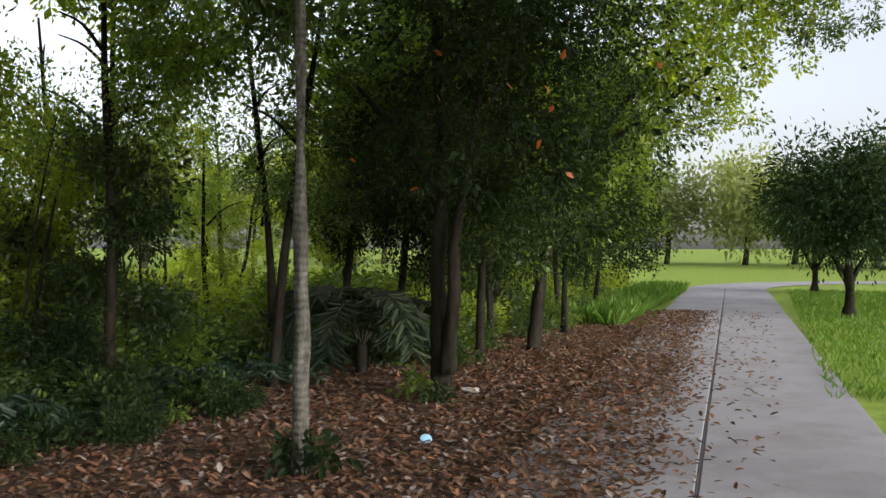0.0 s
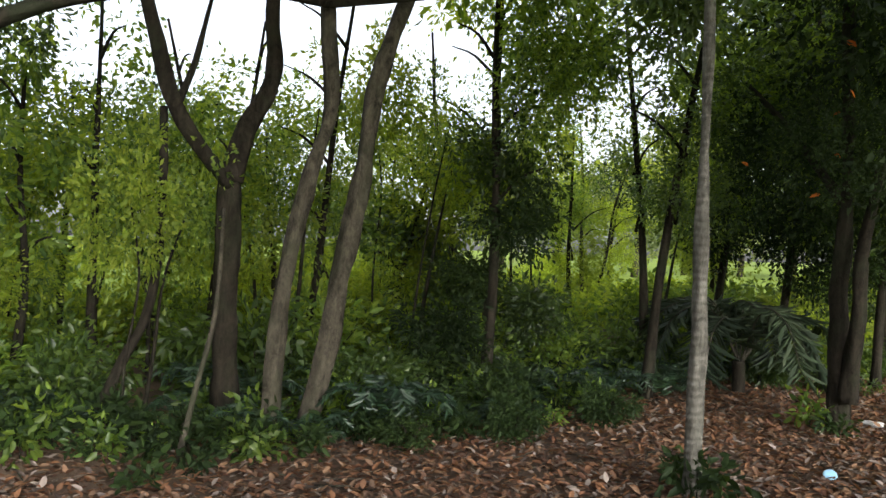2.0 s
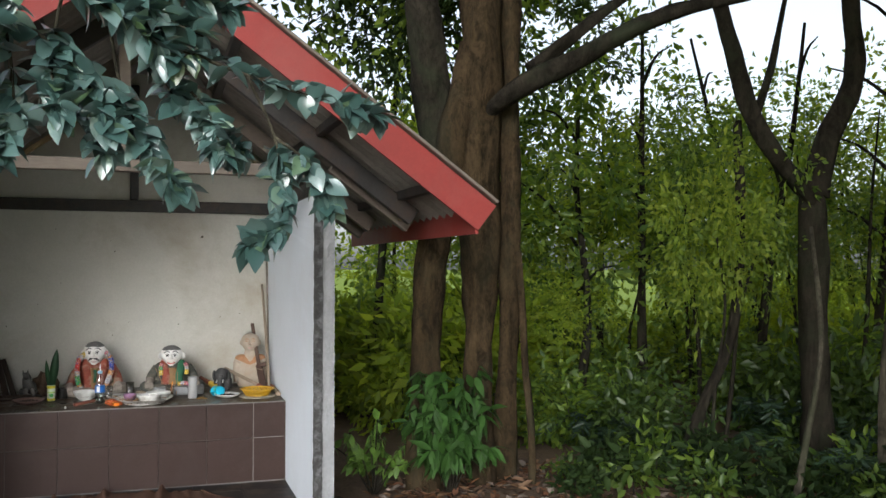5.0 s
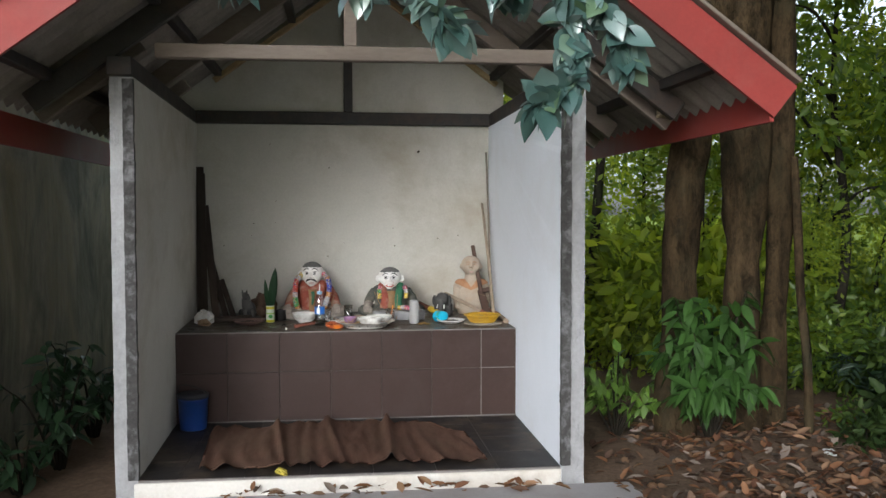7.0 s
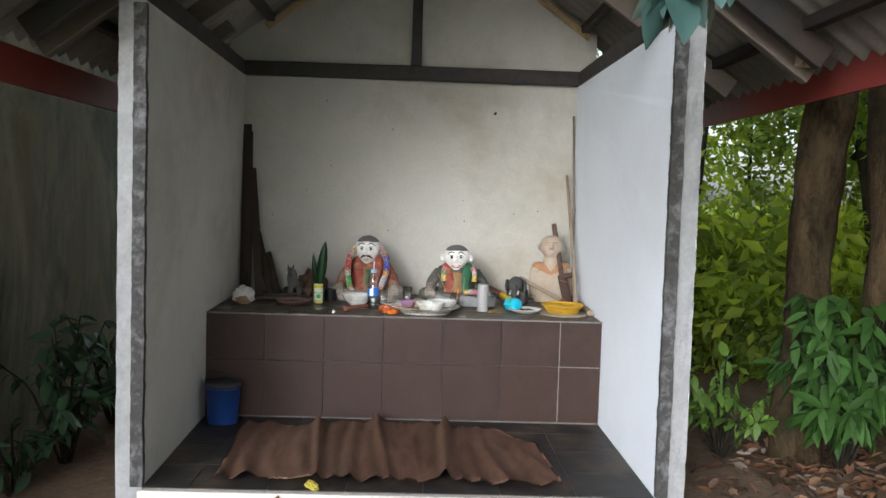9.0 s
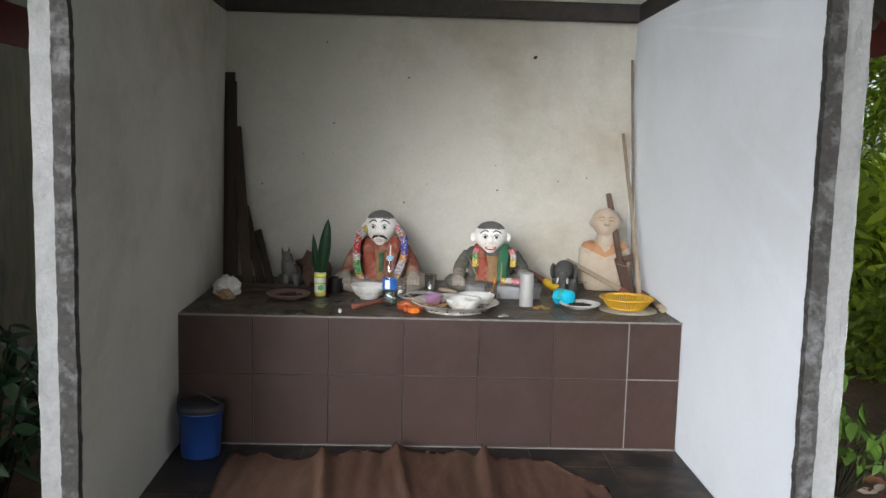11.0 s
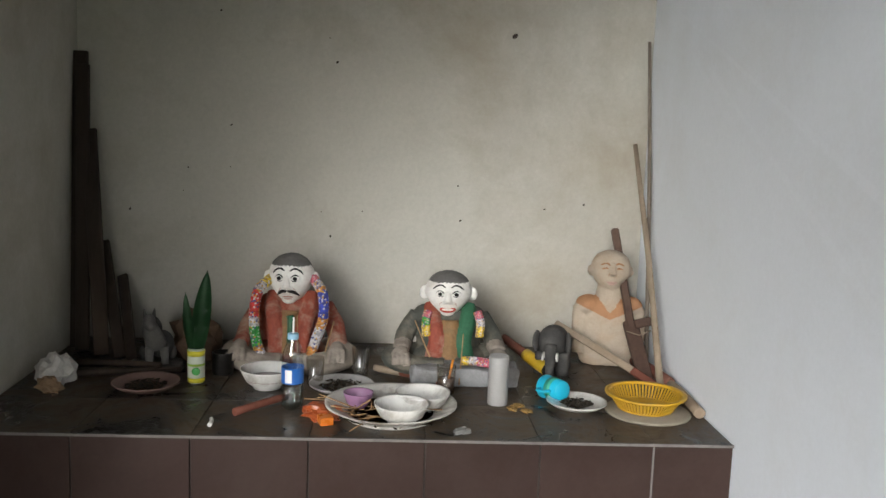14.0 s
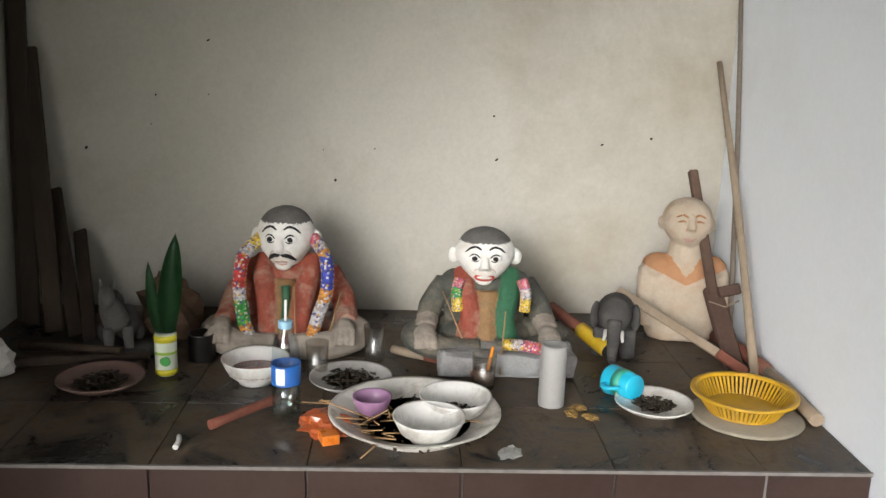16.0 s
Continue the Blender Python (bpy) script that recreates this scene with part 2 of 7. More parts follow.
def leaf_mesh(name, base, way, length, width, material, rng, fold=0.25, droop=0.15, points=6, face=None):
    """One mesh of many leaves: each a folded, pointed blade of its own."""
    n = len(base)
    way = unit(way)
    side = unit(np.cross(way, unit(rng.normal(size=(n, 3))) if face is None else face))
    up = np.cross(side, way)
    L = (length * rng.uniform(0.65, 1.25, n))[:, None]
    W = L * width * 0.5
    tip = base + way * L - up * L * droop
    if points == 4:
        mid = base + way * L * 0.5
        v = np.stack([base, mid + side * W + up * W * fold, tip, mid - side * W + up * W * fold], 1)
        faces = np.array([[0, 1, 2], [0, 2, 3]])
    else:
        a, c = base + way * L * 0.3, base + way * L * 0.7 - up * L * droop * 0.4
        v = np.stack([base, a + side * W + up * W * fold, c + side * W * 0.75 + up * W * fold, tip, c - side * W * 0.75 + up * W * fold, a - side * W + up * W * fold], 1)
        faces = np.array([[0, 1, 2, 3], [0, 3, 4, 5]])
    k, f = v.shape[1], faces.shape[1]
    idx = (faces[None] + (np.arange(n) * k)[:, None, None]).reshape(-1)
    me = bpy.data.meshes.new(name)
    me.vertices.add(n * k)
    me.vertices.foreach_set("co", v.reshape(-1).astype(np.float32))
    me.loops.add(len(idx))
    me.loops.foreach_set("vertex_index", idx.astype(np.int32))
    me.polygons.add(len(idx) // f)
    me.polygons.foreach_set("loop_start", np.arange(0, len(idx), f, dtype=np.int32))
    me.update(calc_edges=True)
    me.materials.append(material)
    return me


def crown_points(rng, clusters, each, size, spread, hollow=0.35, lift=0.0):
    """Clumps of leaves round the twigs of a crown, uneven, with gaps between them."""
    c = unit(rng.normal(size=(clusters, 3))) * (rng.uniform(hollow, 1.0, clusters) ** 0.6)[:, None]
    c = 0.72 * c + 0.42 * unit(rng.normal(size=(9, 3)))[rng.integers(0, 9, clusters)]
    c *= 1 + 0.28 * np.sin(c[:, :1] * 5 + rng.uniform(0, 6)) * np.cos(c[:, 1:2] * 4 + rng.uniform(0, 6))
    c = c * np.array(size) + np.array((0, 0, lift))
    p = np.repeat(c, each, 0) + rng.normal(size=(clusters * each, 3)) * spread * np.repeat(rng.uniform(0.5, 1.4, clusters), each)[:, None]
    out = p - np.repeat(c, each, 0)
    way = unit(out) + unit(p) * 0.35 + rng.normal(size=p.shape) * 0.5 + np.array((0, 0, -0.35))
    return p, way


def ground_height(x, y):
    rise = 0.07 / (1 + math.exp((x + 4.6) * 4)) * math.exp(-((y - 0.3) / 3.2) ** 4)
    mound = 0.13 * math.exp(-((x + 6.7) / 0.55) ** 2 - ((y - 2.9) / 1.1) ** 2)
    rough = 0.03 * noise.noise(Vector((x * 0.8, y * 0.8, 0))) if x < -2.2 else 0.0
    return rise + mound + rough * (0 if -8.6 < x < -4.5 and -1.4 < y < 1.4 else 1)

# ---------------------------------------------------------------- ground, road, verges


def ground_material():
    """Earth with leaf mould under the trees, grass on the open side and beyond."""
    m, nt, b = blank("earth")
    fine, broad, patch = noise_node(nt, 38, 6, 0.7), noise_node(nt, 3.5, 7, 0.65, 0.5), noise_node(nt, 0.5, 5, 0.6)
    earth = ramp(nt, broad.outputs[0], [(0.3, (0.07, 0.05, 0.035)), (0.55, (0.14, 0.095, 0.065)), (0.75, (0.22, 0.155, 0.11))]).outputs[0]
    earth = mix(nt, 0.4, earth, ramp(nt, fine.outputs[0], [(0.3, (0.05, 0.036, 0.026)), (0.7, (0.26, 0.18, 0.12))]).outputs[0])
    turf = ramp(nt, broad.outputs[0], [(0.3, (0.18, 0.26, 0.04)), (0.6, (0.29, 0.38, 0.065)), (0.8, (0.38, 0.42, 0.13))]).outputs[0]
    co = nt.nodes.new("ShaderNodeTexCoord")
    sep = nt.nodes.new("ShaderNodeSeparateXYZ")
    nt.links.new(co.outputs["Object"], sep.inputs[0])
    wob = nt.nodes.new("ShaderNodeMath")
    wob.operation = "MULTIPLY_ADD"
    nt.links.new(patch.outputs[0], wob.inputs[0])
    wob.inputs[1].default_value = 3.0
    nt.links.new(sep.outputs[1], wob.inputs[2])
    east = nt.nodes.new("ShaderNodeMath")
    east.operation = "ADD"
    nt.links.new(sep.outputs[0], east.inputs[0])
    east.inputs[1].default_value = -0.4
    west = nt.nodes.new("ShaderNodeMapRange")
    west.inputs[1].default_value, west.inputs[2].default_value = -14.0, -17.0
    nt.links.new(sep.outputs[0], west.inputs[0])
    far = nt.nodes.new("ShaderNodeMapRange")
    far.inputs[1].default_value, far.inputs[2].default_value = 20.0, 24.0
    nt.links.new(wob.outputs[0], far.inputs[0])
    side = nt.nodes.new("ShaderNodeMapRange")
    side.inputs[1].default_value, side.inputs[2].default_value = 0.0, 0.6
    nt.links.new(east.outputs[0], side.inputs[0])
    top = nt.nodes.new("ShaderNodeMath")
    top.operation = "MAXIMUM"
    nt.links.new(far.outputs[0], top.inputs[0])
    nt.links.new(side.outputs[0], top.inputs[1])
    both = nt.nodes.new("ShaderNodeMath")
    both.operation = "MAXIMUM"
    nt.links.new(top.outputs[0], both.inputs[0])
    nt.links.new(west.outputs[0], both.inputs[1])
    nt.links.new(mix(nt, both.outputs[0], earth, turf), b.inputs["Base Color"])
    b.inputs["Roughness"].default_value = 0.95
    b.inputs["Specular IOR Level"].default_value = 0.1
    bump(nt, b, mix(nt, 0.5, fine.outputs[0], broad.outputs[0]), 0.8, 0.03)
    return m


def spaced(lo, hi, near_lo, near_hi, step, growth=1.35):
    a = list(np.arange(near_lo, near_hi + step / 2, step))
    s = step
    while a[-1] < hi:
        s *= growth
        a.append(a[-1] + s)
    s = step
    while a[0] > lo:
        s *= growth
        a.insert(0, a[0] - s)
    return a


def build_ground():
    bm = bmesh.new()
    xs, ys = spaced(-400, 400, -9, 3, 0.25), spaced(-300, 500, -4, 13, 0.25)
    grid = [[bm.verts.new((x, y, ground_height(x, y) if -12 < x < 4 and -6 < y < 16 else 0)) for x in xs] for y in ys]
    for r0, r1 in zip(grid, grid[1:]):
        for i in range(len(xs) - 1):
            bm.faces.new((r0[i], r0[i + 1], r1[i + 1], r1[i])).smooth = True
    ob = part("ground", bm, ground_material())
    tagged(ob, "brown earth with leaf mould, turning to grass beyond the road", "ground", kind="structure")


def seam_x(y):
    return -0.06 - 0.0395 * y


CONCRETE = surface("concrete", (0.36, 0.343, 0.34), 0.85, 2.2, 0.16, (0.22, 0.18, 0.15), 0.9, 0.5, 0.35, 0.006)


def road_slab(y0, y1, s0, s1, z):
    bm = bmesh.new()
    v = []
    for y in (y0, y1):
        for s in (s0, s1):
            for zz in (z - 0.12, z):
                v.append(bm.verts.new((seam_x(y) + s, y, zz)))
    for f in ((0, 1, 3, 2), (4, 6, 7, 5), (0, 4, 5, 1), (2, 3, 7, 6), (1, 5, 7, 3), (0, 2, 6, 4)):
        bm.faces.new([v[i] for i in f])
    bmesh.ops.recalc_face_normals(bm, faces=bm.faces)
    bmesh.ops.bevel(bm, geom=list(bm.edges), offset=0.008, segments=1, affect="EDGES")
    return bm


def build_road():
    root = thing("road", "pale grey concrete lane with a dark lengthwise seam", "road", kind="structure")
    ys = [-12, -6, 0, 6, 12, 18, 24, 30, 36.5]
    for y0, y1 in zip(ys, ys[1:]):
        part("slab", road_slab(y0 + 0.004, y1 - 0.004, -1.42, -0.014, 0.03), CONCRETE, root)
        part("slab", road_slab(y0 + 0.004, y1 - 0.004, 0.014, 1.5, 0.03), CONCRETE, root)
    part("seam", road_slab(-12, 36.5, -0.013, 0.013, 0.024), surface("tar", (0.15, 0.14, 0.13), 0.9, 20, 0.4), root, "dark tarred joint")
    bm = bmesh.new()
    prev = None
    for i in range(14):
        a = radians(i * 6)
        cx, cy, r = seam_x(36.6) + 9.0, 36.5, 9.0
        p = bm.verts.new((cx - (r + 1.42) * math.cos(a), cy + (r + 1.42) * math.sin(a), 0.03))
        q = bm.verts.new((cx - (r - 1.5) * math.cos(a), cy + (r - 1.5) * math.sin(a), 0.03))
        if prev:
            bm.faces.new((prev[0], p, q, prev[1]))
        prev = (p, q)
    bmesh.ops.recalc_face_normals(bm, faces=bm.faces)
    if bm.faces[:][0].normal.z < 0:
        bmesh.ops.reverse_faces(bm, faces=list(bm.faces))
    part("slab", bm, CONCRETE, root)


build_ground()
build_road()

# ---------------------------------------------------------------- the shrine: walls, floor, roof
# PLASTER also covers the left wall, where its darker tone stands for shade.
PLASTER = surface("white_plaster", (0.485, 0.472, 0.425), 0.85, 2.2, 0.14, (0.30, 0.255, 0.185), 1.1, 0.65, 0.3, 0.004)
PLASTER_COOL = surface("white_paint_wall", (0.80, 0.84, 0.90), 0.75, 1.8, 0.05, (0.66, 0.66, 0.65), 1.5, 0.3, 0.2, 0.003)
CEMENT = surface("rough_cement", (0.29, 0.29, 0.295), 0.9, 12, 0.28, (0.2, 0.2, 0.2), 5, 0.5, 0.8, 0.01)
SLAB = surface("painted_slab", (0.56, 0.54, 0.5), 0.85, 4, 0.15, (0.3, 0.24, 0.17), 2.4, 0.6, 0.4, 0.006)
DARK_STEEL = surface("dark_steel", (0.035, 0.032, 0.03), 0.55, 14, 0.4, (0.09, 0.05, 0.03), 5, 0.5, 0.2, 0.002)
RED_PAINT = surface("red_fascia_paint", (0.24, 0.036, 0.03), 0.6, 5, 0.14, (0.25, 0.08, 0.07), 2, 0.4, 0.12, 0.002)
SHEET = surface("fibre_cement_sheet", (0.25, 0.225, 0.2), 0.9, 3, 0.3, (0.13, 0.11, 0.09), 1.8, 0.7, 0.3, 0.004)
WOOD_GREY = surface("weathered_wood", (0.17, 0.14, 0.115), 0.85, 6, 0.3, (0.12, 0.09, 0.07), 3, 0.5, 0.4, 0.004, stretch=(1, 0.25, 1))
WOOD_TAN = surface("tan_batten", (0.42, 0.31, 0.17), 0.8, 9, 0.3, (0.2, 0.14, 0.08), 4, 0.5, 0.3, 0.003)
BARE = surface("bare_dark_render", (0.05, 0.048, 0.046), 0.95, 30, 0.5, (0.19, 0.19, 0.195), 18, 0.7, 0.3, 0.004)

X_FRONT, X_BACK, Z_FLOOR = -6.15, -8.262, 0.165
Y_R, Y_L = 1.005, -0.975
SPLAY = 0.05          # the left wall runs outward by this much from front to back


def stained_wall():
    m, nt, b = blank("stained_concrete")
    streak = noise_node(nt, 2.2, 8, 0.7, 0.7, (1, 1, 0.4))
    broad = noise_node(nt, 1.6, 7, 0.65, 0.8, (1, 1, 0.6))
    fine = noise_node(nt, 40, 5, 0.7)
    c = ramp(nt, streak.outputs[0], [(0.36, (0.035, 0.035, 0.025)), (0.5, (0.16, 0.15, 0.11)), (0.62, (0.30, 0.28, 0.22))]).outputs[0]
    d = ramp(nt, broad.outputs[0], [(0.38, (0.05, 0.06, 0.035)), (0.52, (0.26, 0.23, 0.15)), (0.66, (0.32, 0.26, 0.13))]).outputs[0]
    c = mix(nt, 0.5, c, d)
    nt.links.new(mix(nt, 0.15, c, fine.outputs[1], "OVERLAY"), b.inputs["Base Color"])
    b.inputs["Roughness"].default_value = 0.95
    bump(nt, b, mix(nt, 0.5, streak.outputs[0], fine.outputs[0]), 0.5, 0.006)
    return m


def roof_z(y):
    return 3.09 - 0.735 * abs(y - 0.08)


def gable_wall(bm, x0, x1, y0, y1, z0):
    out = [(y0, z0), (y1, z0), (y1, roof_z(y1) + 0.012), (0.08, roof_z(0.08) + 0.012), (y0, roof_z(y0) + 0.012)]
    a = [bm.verts.new((x0, y, z)) for y, z in out]
    b = [bm.verts.new((x1, y, z)) for y, z in out]
    bm.faces.new(a[::-1])
    bm.faces.new(b)
    for i in range(5):
        j = (i + 1) % 5
        bm.faces.new((a[i], a[j], b[j], b[i]))
    bmesh.ops.recalc_face_normals(bm, faces=bm.faces)
    return bm


def rough_edge_wall(y0, y1, z1, splay=0.0):
    """A side wall whose open end is left rough and slightly uneven."""
    bm = bmesh.new()
    ny, nz = 5, 60
    front = []
    for k in range(nz + 1):
        z = 0.0 + (z1 - 0.0) * k / nz
        row = []
        for i in range(ny + 1):
            y = y0 + (y1 - y0) * i / ny
            w = 0.006 * noise.noise(Vector((y * 30, z * 14, 3)))
            e = 0.004 * noise.noise(Vector((y * 9, z * 22, 8))) if i in (0, ny) else 0
            row.append(bm.verts.new((X_FRONT + w, y + e, z)))
        front.append(row)
    for a, b in zip(front, front[1:]):
        for i in range(ny):
            bm.faces.new((a[i], a[i + 1], b[i + 1], b[i]))
    back = {}
    for i in (0, ny):
        for k in (0, nz):
            back[i, k] = bm.verts.new((X_BACK + 0.0, front[k][i].co.y - splay, front[k][i].co.z))
    bm.faces.new([r[0] for r in front] + [back[0, nz], back[0, 0]])
    bm.faces.new([r[ny] for r in front[::-1]] + [back[ny, 0], back[ny, nz]])
    bm.faces.new(front[-1] + [back[ny, nz], back[0, nz]])
    bm.faces.new(front[0][::-1] + [back[0, 0], back[ny, 0]])
    bm.faces.new((back[0, 0], back[0, nz], back[ny, nz], back[ny, 0]))
    bmesh.ops.recalc_face_normals(bm, faces=bm.faces)
    for f in bm.faces:
        if abs(f.normal.x) > 0.7 and f.calc_center_median().x > X_BACK:
            f.material_index = 1
    return bm


def ragged_strip(y0, y1, z0, z1, x, seed):
    """The bare dark render line along the wall's open end."""
    bm = bmesh.new()
    n = 180
    rows = []
    for k in range(n + 1):
        z = z0 + (z1 - z0) * k / n
        a = y0 + 0.0035 * noise.noise(Vector((seed, z * 13, 0))) + 0.003 * noise.noise(Vector((seed, z * 70, 5)))
        b = y1 + 0.005 * noise.noise(Vector((seed + 9, z * 6, 0))) + 0.003 * noise.noise(Vector((seed + 9, z * 37, 5)))
        xx = x + 0.003 * noise.noise(Vector((seed, z * 40, 1)))
        rows.append([bm.verts.new(c) for c in ((x - 0.03, a, z), (xx, a, z), (xx, b, z), (x - 0.03, b, z))])
    for p, q in zip(rows, rows[1:]):
        for i in range(3):
            bm.faces.new((p[i], p[i + 1], q[i + 1], q[i]))
    bm.faces.new(rows[0])
    bm.faces.new(rows[-1])
    bmesh.ops.recalc_face_normals(bm, faces=bm.faces)
    return bm


def corrugated(bm, y0, y1, x0, x1):
    n = int((x1 - x0) / 0.018)
    rows = []
    for k in range(7):
        y = y0 + (y1 - y0) * k / 6
        rows.append([bm.verts.new((x0 + (x1 - x0) * i / n, y, roof_z(y) + 0.02 * math.sin((x0 + (x1 - x0) * i / n) * 2 * math.pi / 0.13))) for i in range(n + 1)])
    for p, q in zip(rows, rows[1:]):
        for i in range(n):
            bm.faces.new((p[i], p[i + 1], q[i + 1], q[i])).smooth = True
    return bm


def build_shrine():
    for nm, y0, y1, lab in (("wall_right", Y_R, Y_R + 0.11, "white painted shrine wall with a raw cement end"), ("wall_left", Y_L - 0.1, Y_L, "shrine wall darkened in colour for shade, with a raw cement end")):
        # The left wall's shade is in its colour: darker plaster than the right's.
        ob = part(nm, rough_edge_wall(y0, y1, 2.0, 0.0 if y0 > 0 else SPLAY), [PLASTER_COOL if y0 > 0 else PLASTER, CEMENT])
        tagged(ob, lab, "wall", kind="structure")
        s = part("bare_joint", ragged_strip(y0 - 0.005 if y0 > 0 else y1 - 0.042, y0 + 0.042 if y0 > 0 else y1 + 0.005, 0.17, 1.99, X_FRONT + 0.012, y0), BARE, ob, "dark bare render line")
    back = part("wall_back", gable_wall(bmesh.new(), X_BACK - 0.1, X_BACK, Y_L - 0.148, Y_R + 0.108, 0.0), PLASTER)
    tagged(back, "stained cream plaster wall rising into a gable", "wall", kind="structure")
    tagged(part("floor_slab", boxed(X_BACK, X_FRONT + 0.004, Y_L - 0.02, Y_R, -0.1, Z_FLOOR - 0.012, bevel=0.01), SLAB), "chipped white painted concrete floor slab", "floor", kind="structure")
    # timber and steel under the roof
    tagged(part("back_beam", beam(bmesh.new(), (X_BACK + 0.03, Y_L - SPLAY, 2.045), (X_BACK + 0.03, Y_R, 2.045), 0.06, 0.085), DARK_STEEL), "dark steel beam across the back wall", "beam", kind="structure")
    for y in (Y_L - 0.05, Y_R + 0.05):
        tagged(part("wall_plate", beam(bmesh.new(), (X_BACK + 0.06, y - (SPLAY if y < 0 else 0), 2.045), (X_FRONT + 0.03, y, 2.045), 0.11, 0.085), DARK_STEEL), "dark steel beam along the top of a side wall", "beam", kind="structure")
    tagged(part("king_post", beam(bmesh.new(), (X_BACK + 0.03, 0.01, 2.09), (X_BACK + 0.03, 0.01, roof_z(0.01) - 0.09), 0.06, 0.06, up=(1, 0, 0)), DARK_STEEL), "short dark king post against the gable", "post", kind="structure")
    tagged(part("tie_beam", beam(bmesh.new(), (X_FRONT - 0.02, Y_L + 0.1, 2.12), (X_FRONT - 0.02, Y_R - 0.03, 2.125), 0.06, 0.065), WOOD_GREY), "weathered timber tie beam across the open front", "beam", kind="structure")
    tagged(part("king_post", beam(bmesh.new(), (X_FRONT - 0.02, 0.0, 2.155), (X_FRONT - 0.02, 0.0, roof_z(0.0) - 0.09), 0.06, 0.06, up=(1, 0, 0)), WOOD_GREY), "weathered timber king post of the front truss", "post", kind="structure")
    for x in (X_FRONT - 0.02, -7.2):
        for s in (-1, 1):
            y1 = 0.08 + s * 1.5
            bm = beam(bmesh.new(), (x, 0.08 + s * 0.03, roof_z(0.08) - 0.13), (x, y1, roof_z(y1) - 0.11), 0.05, 0.1)
            tagged(part("rafter", bm, DARK_STEEL if x > -7 else WOOD_GREY), "dark rafter under the corrugated roof", "rafter", kind="structure")
    for s in (-1, 1):
        for d in (0.45, 0.95, 1.42):
            y = 0.08 + s * d
            tagged(part("purlin", beam(bmesh.new(), (-8.45, y, roof_z(y) - 0.045), (-5.56, y, roof_z(y) - 0.045), 0.05, 0.05), DARK_STEEL), "dark purlin carrying the roof sheets", "purlin", kind="structure")
        bm = beam(bmesh.new(), (X_BACK + 0.03, 0.08 + s * 0.1, roof_z(0.18) - 0.075), (X_BACK + 0.03, 0.08 + s * 0.98, roof_z(1.06) - 0.075), 0.05, 0.035)
        tagged(part("batten", bm, WOOD_TAN), "pale batten where the gable meets the roof", "batten", kind="structure")
    # roof
    roof = thing("roof", "gabled corrugated sheet roof with red barge boards", "roof", kind="structure")
    for s, e in ((1, 1.715), (-1, -1.555)):
        part("roof_sheet", corrugated(bmesh.new(), 0.08, e, -8.5, -5.53), SHEET, roof)
        lo, hi = -0.095, 0.11
        bm = bmesh.new()
        y_end = 1.83 if s > 0 else -1.67
        prof = [(0.08, lo), (y_end - s * 0.10, lo), (y_end, hi - 0.005), (0.08, hi)]
        a = [bm.verts.new((-5.525, y, roof_z(y) + o)) for y, o in prof]
        b = [bm.verts.new((-5.505, y, roof_z(y) + o)) for y, o in prof]
        bm.faces.new(a)
        bm.faces.new(b[::-1])
        for i in range(4):
            j = (i + 1) % 4
            bm.faces.new((a[i], b[i], b[j], a[j]))
        bmesh.ops.recalc_face_normals(bm, faces=bm.faces)
        board = part("barge_board", bm, RED_PAINT, roof, "brick red barge board")
        zc = 1.765 if s > 0 else 1.70
        part("fascia", boxed(-8.5, -5.527, y_end - s * 0.10 - 0.01, y_end - s * 0.10 + 0.01, zc, zc + 0.15), RED_PAINT, roof, "brick red eave board")
        bm = beam(bmesh.new(), (-5.5, 0.08, roof_z(0.08) + hi + 0.012), (-5.5, y_end, roof_z(y_end) + hi + 0.012), 0.016, 0.07, up=(1, 0, 0.0))
        part("edge_cap", bm, WOOD_GREY, board, "weathered edge strip")
        for x in (-6.35, -7.6):
            y0 = 0.08 + s * 1.05
            y1 = 0.08 + s * 1.52
            bm = beam(bmesh.new(), (x, y0, roof_z(y0) - 0.14), (x, y1, roof_z(y1) - 0.14), 0.055, 0.07)
            part("rafter_tail", bm, WOOD_GREY, roof, "weathered rafter end")
    part("ridge_cap", beam(bmesh.new(), (-8.5, 0.08, 3.06), (-5.5, 0.08, 3.06), 0.3, 0.03), SHEET, roof)


build_shrine()
# Its unseen front stretch past x -6.1 is added to darken the passage.
wall_b = part("wall_boundary", boxed(-9.6, -5.0, -2.05, -1.83, -0.1, 2.6), stained_wall())
tagged(wall_b, "tall grey concrete wall streaked with black and ochre stains", "wall", kind="structure")
apron = part("apron", boxed(-6.16, -4.6, -1.5, 1.35, -0.05, 0.078, bevel=0.012), CONCRETE)
tagged(apron, "low concrete apron before the shrine", "pavement", kind="structure")

# ---------------------------------------------------------------- trees


def crown_mesh(name, seed, clusters, each, size, spread, length, material, width=0.42, lift=0.0, hollow=0.35, points=4):
    rng = np.random.default_rng(seed)
    p, way = crown_points(rng, clusters, each, size, spread, hollow, lift)
    return leaf_mesh(name, p, way, length, width, material, rng, points=points)


def mesh_part(name, me, parent, at=(0, 0, 0), turn=(0, 0, 0), scale=(1, 1, 1), label=""):
    ob = new(name, me)
    ob.parent = parent
    ob.matrix_basis = Matrix.LocRotScale(at, Euler([radians(a) for a in turn]), scale)
    if label:
        ob["label"] = label
    return ob


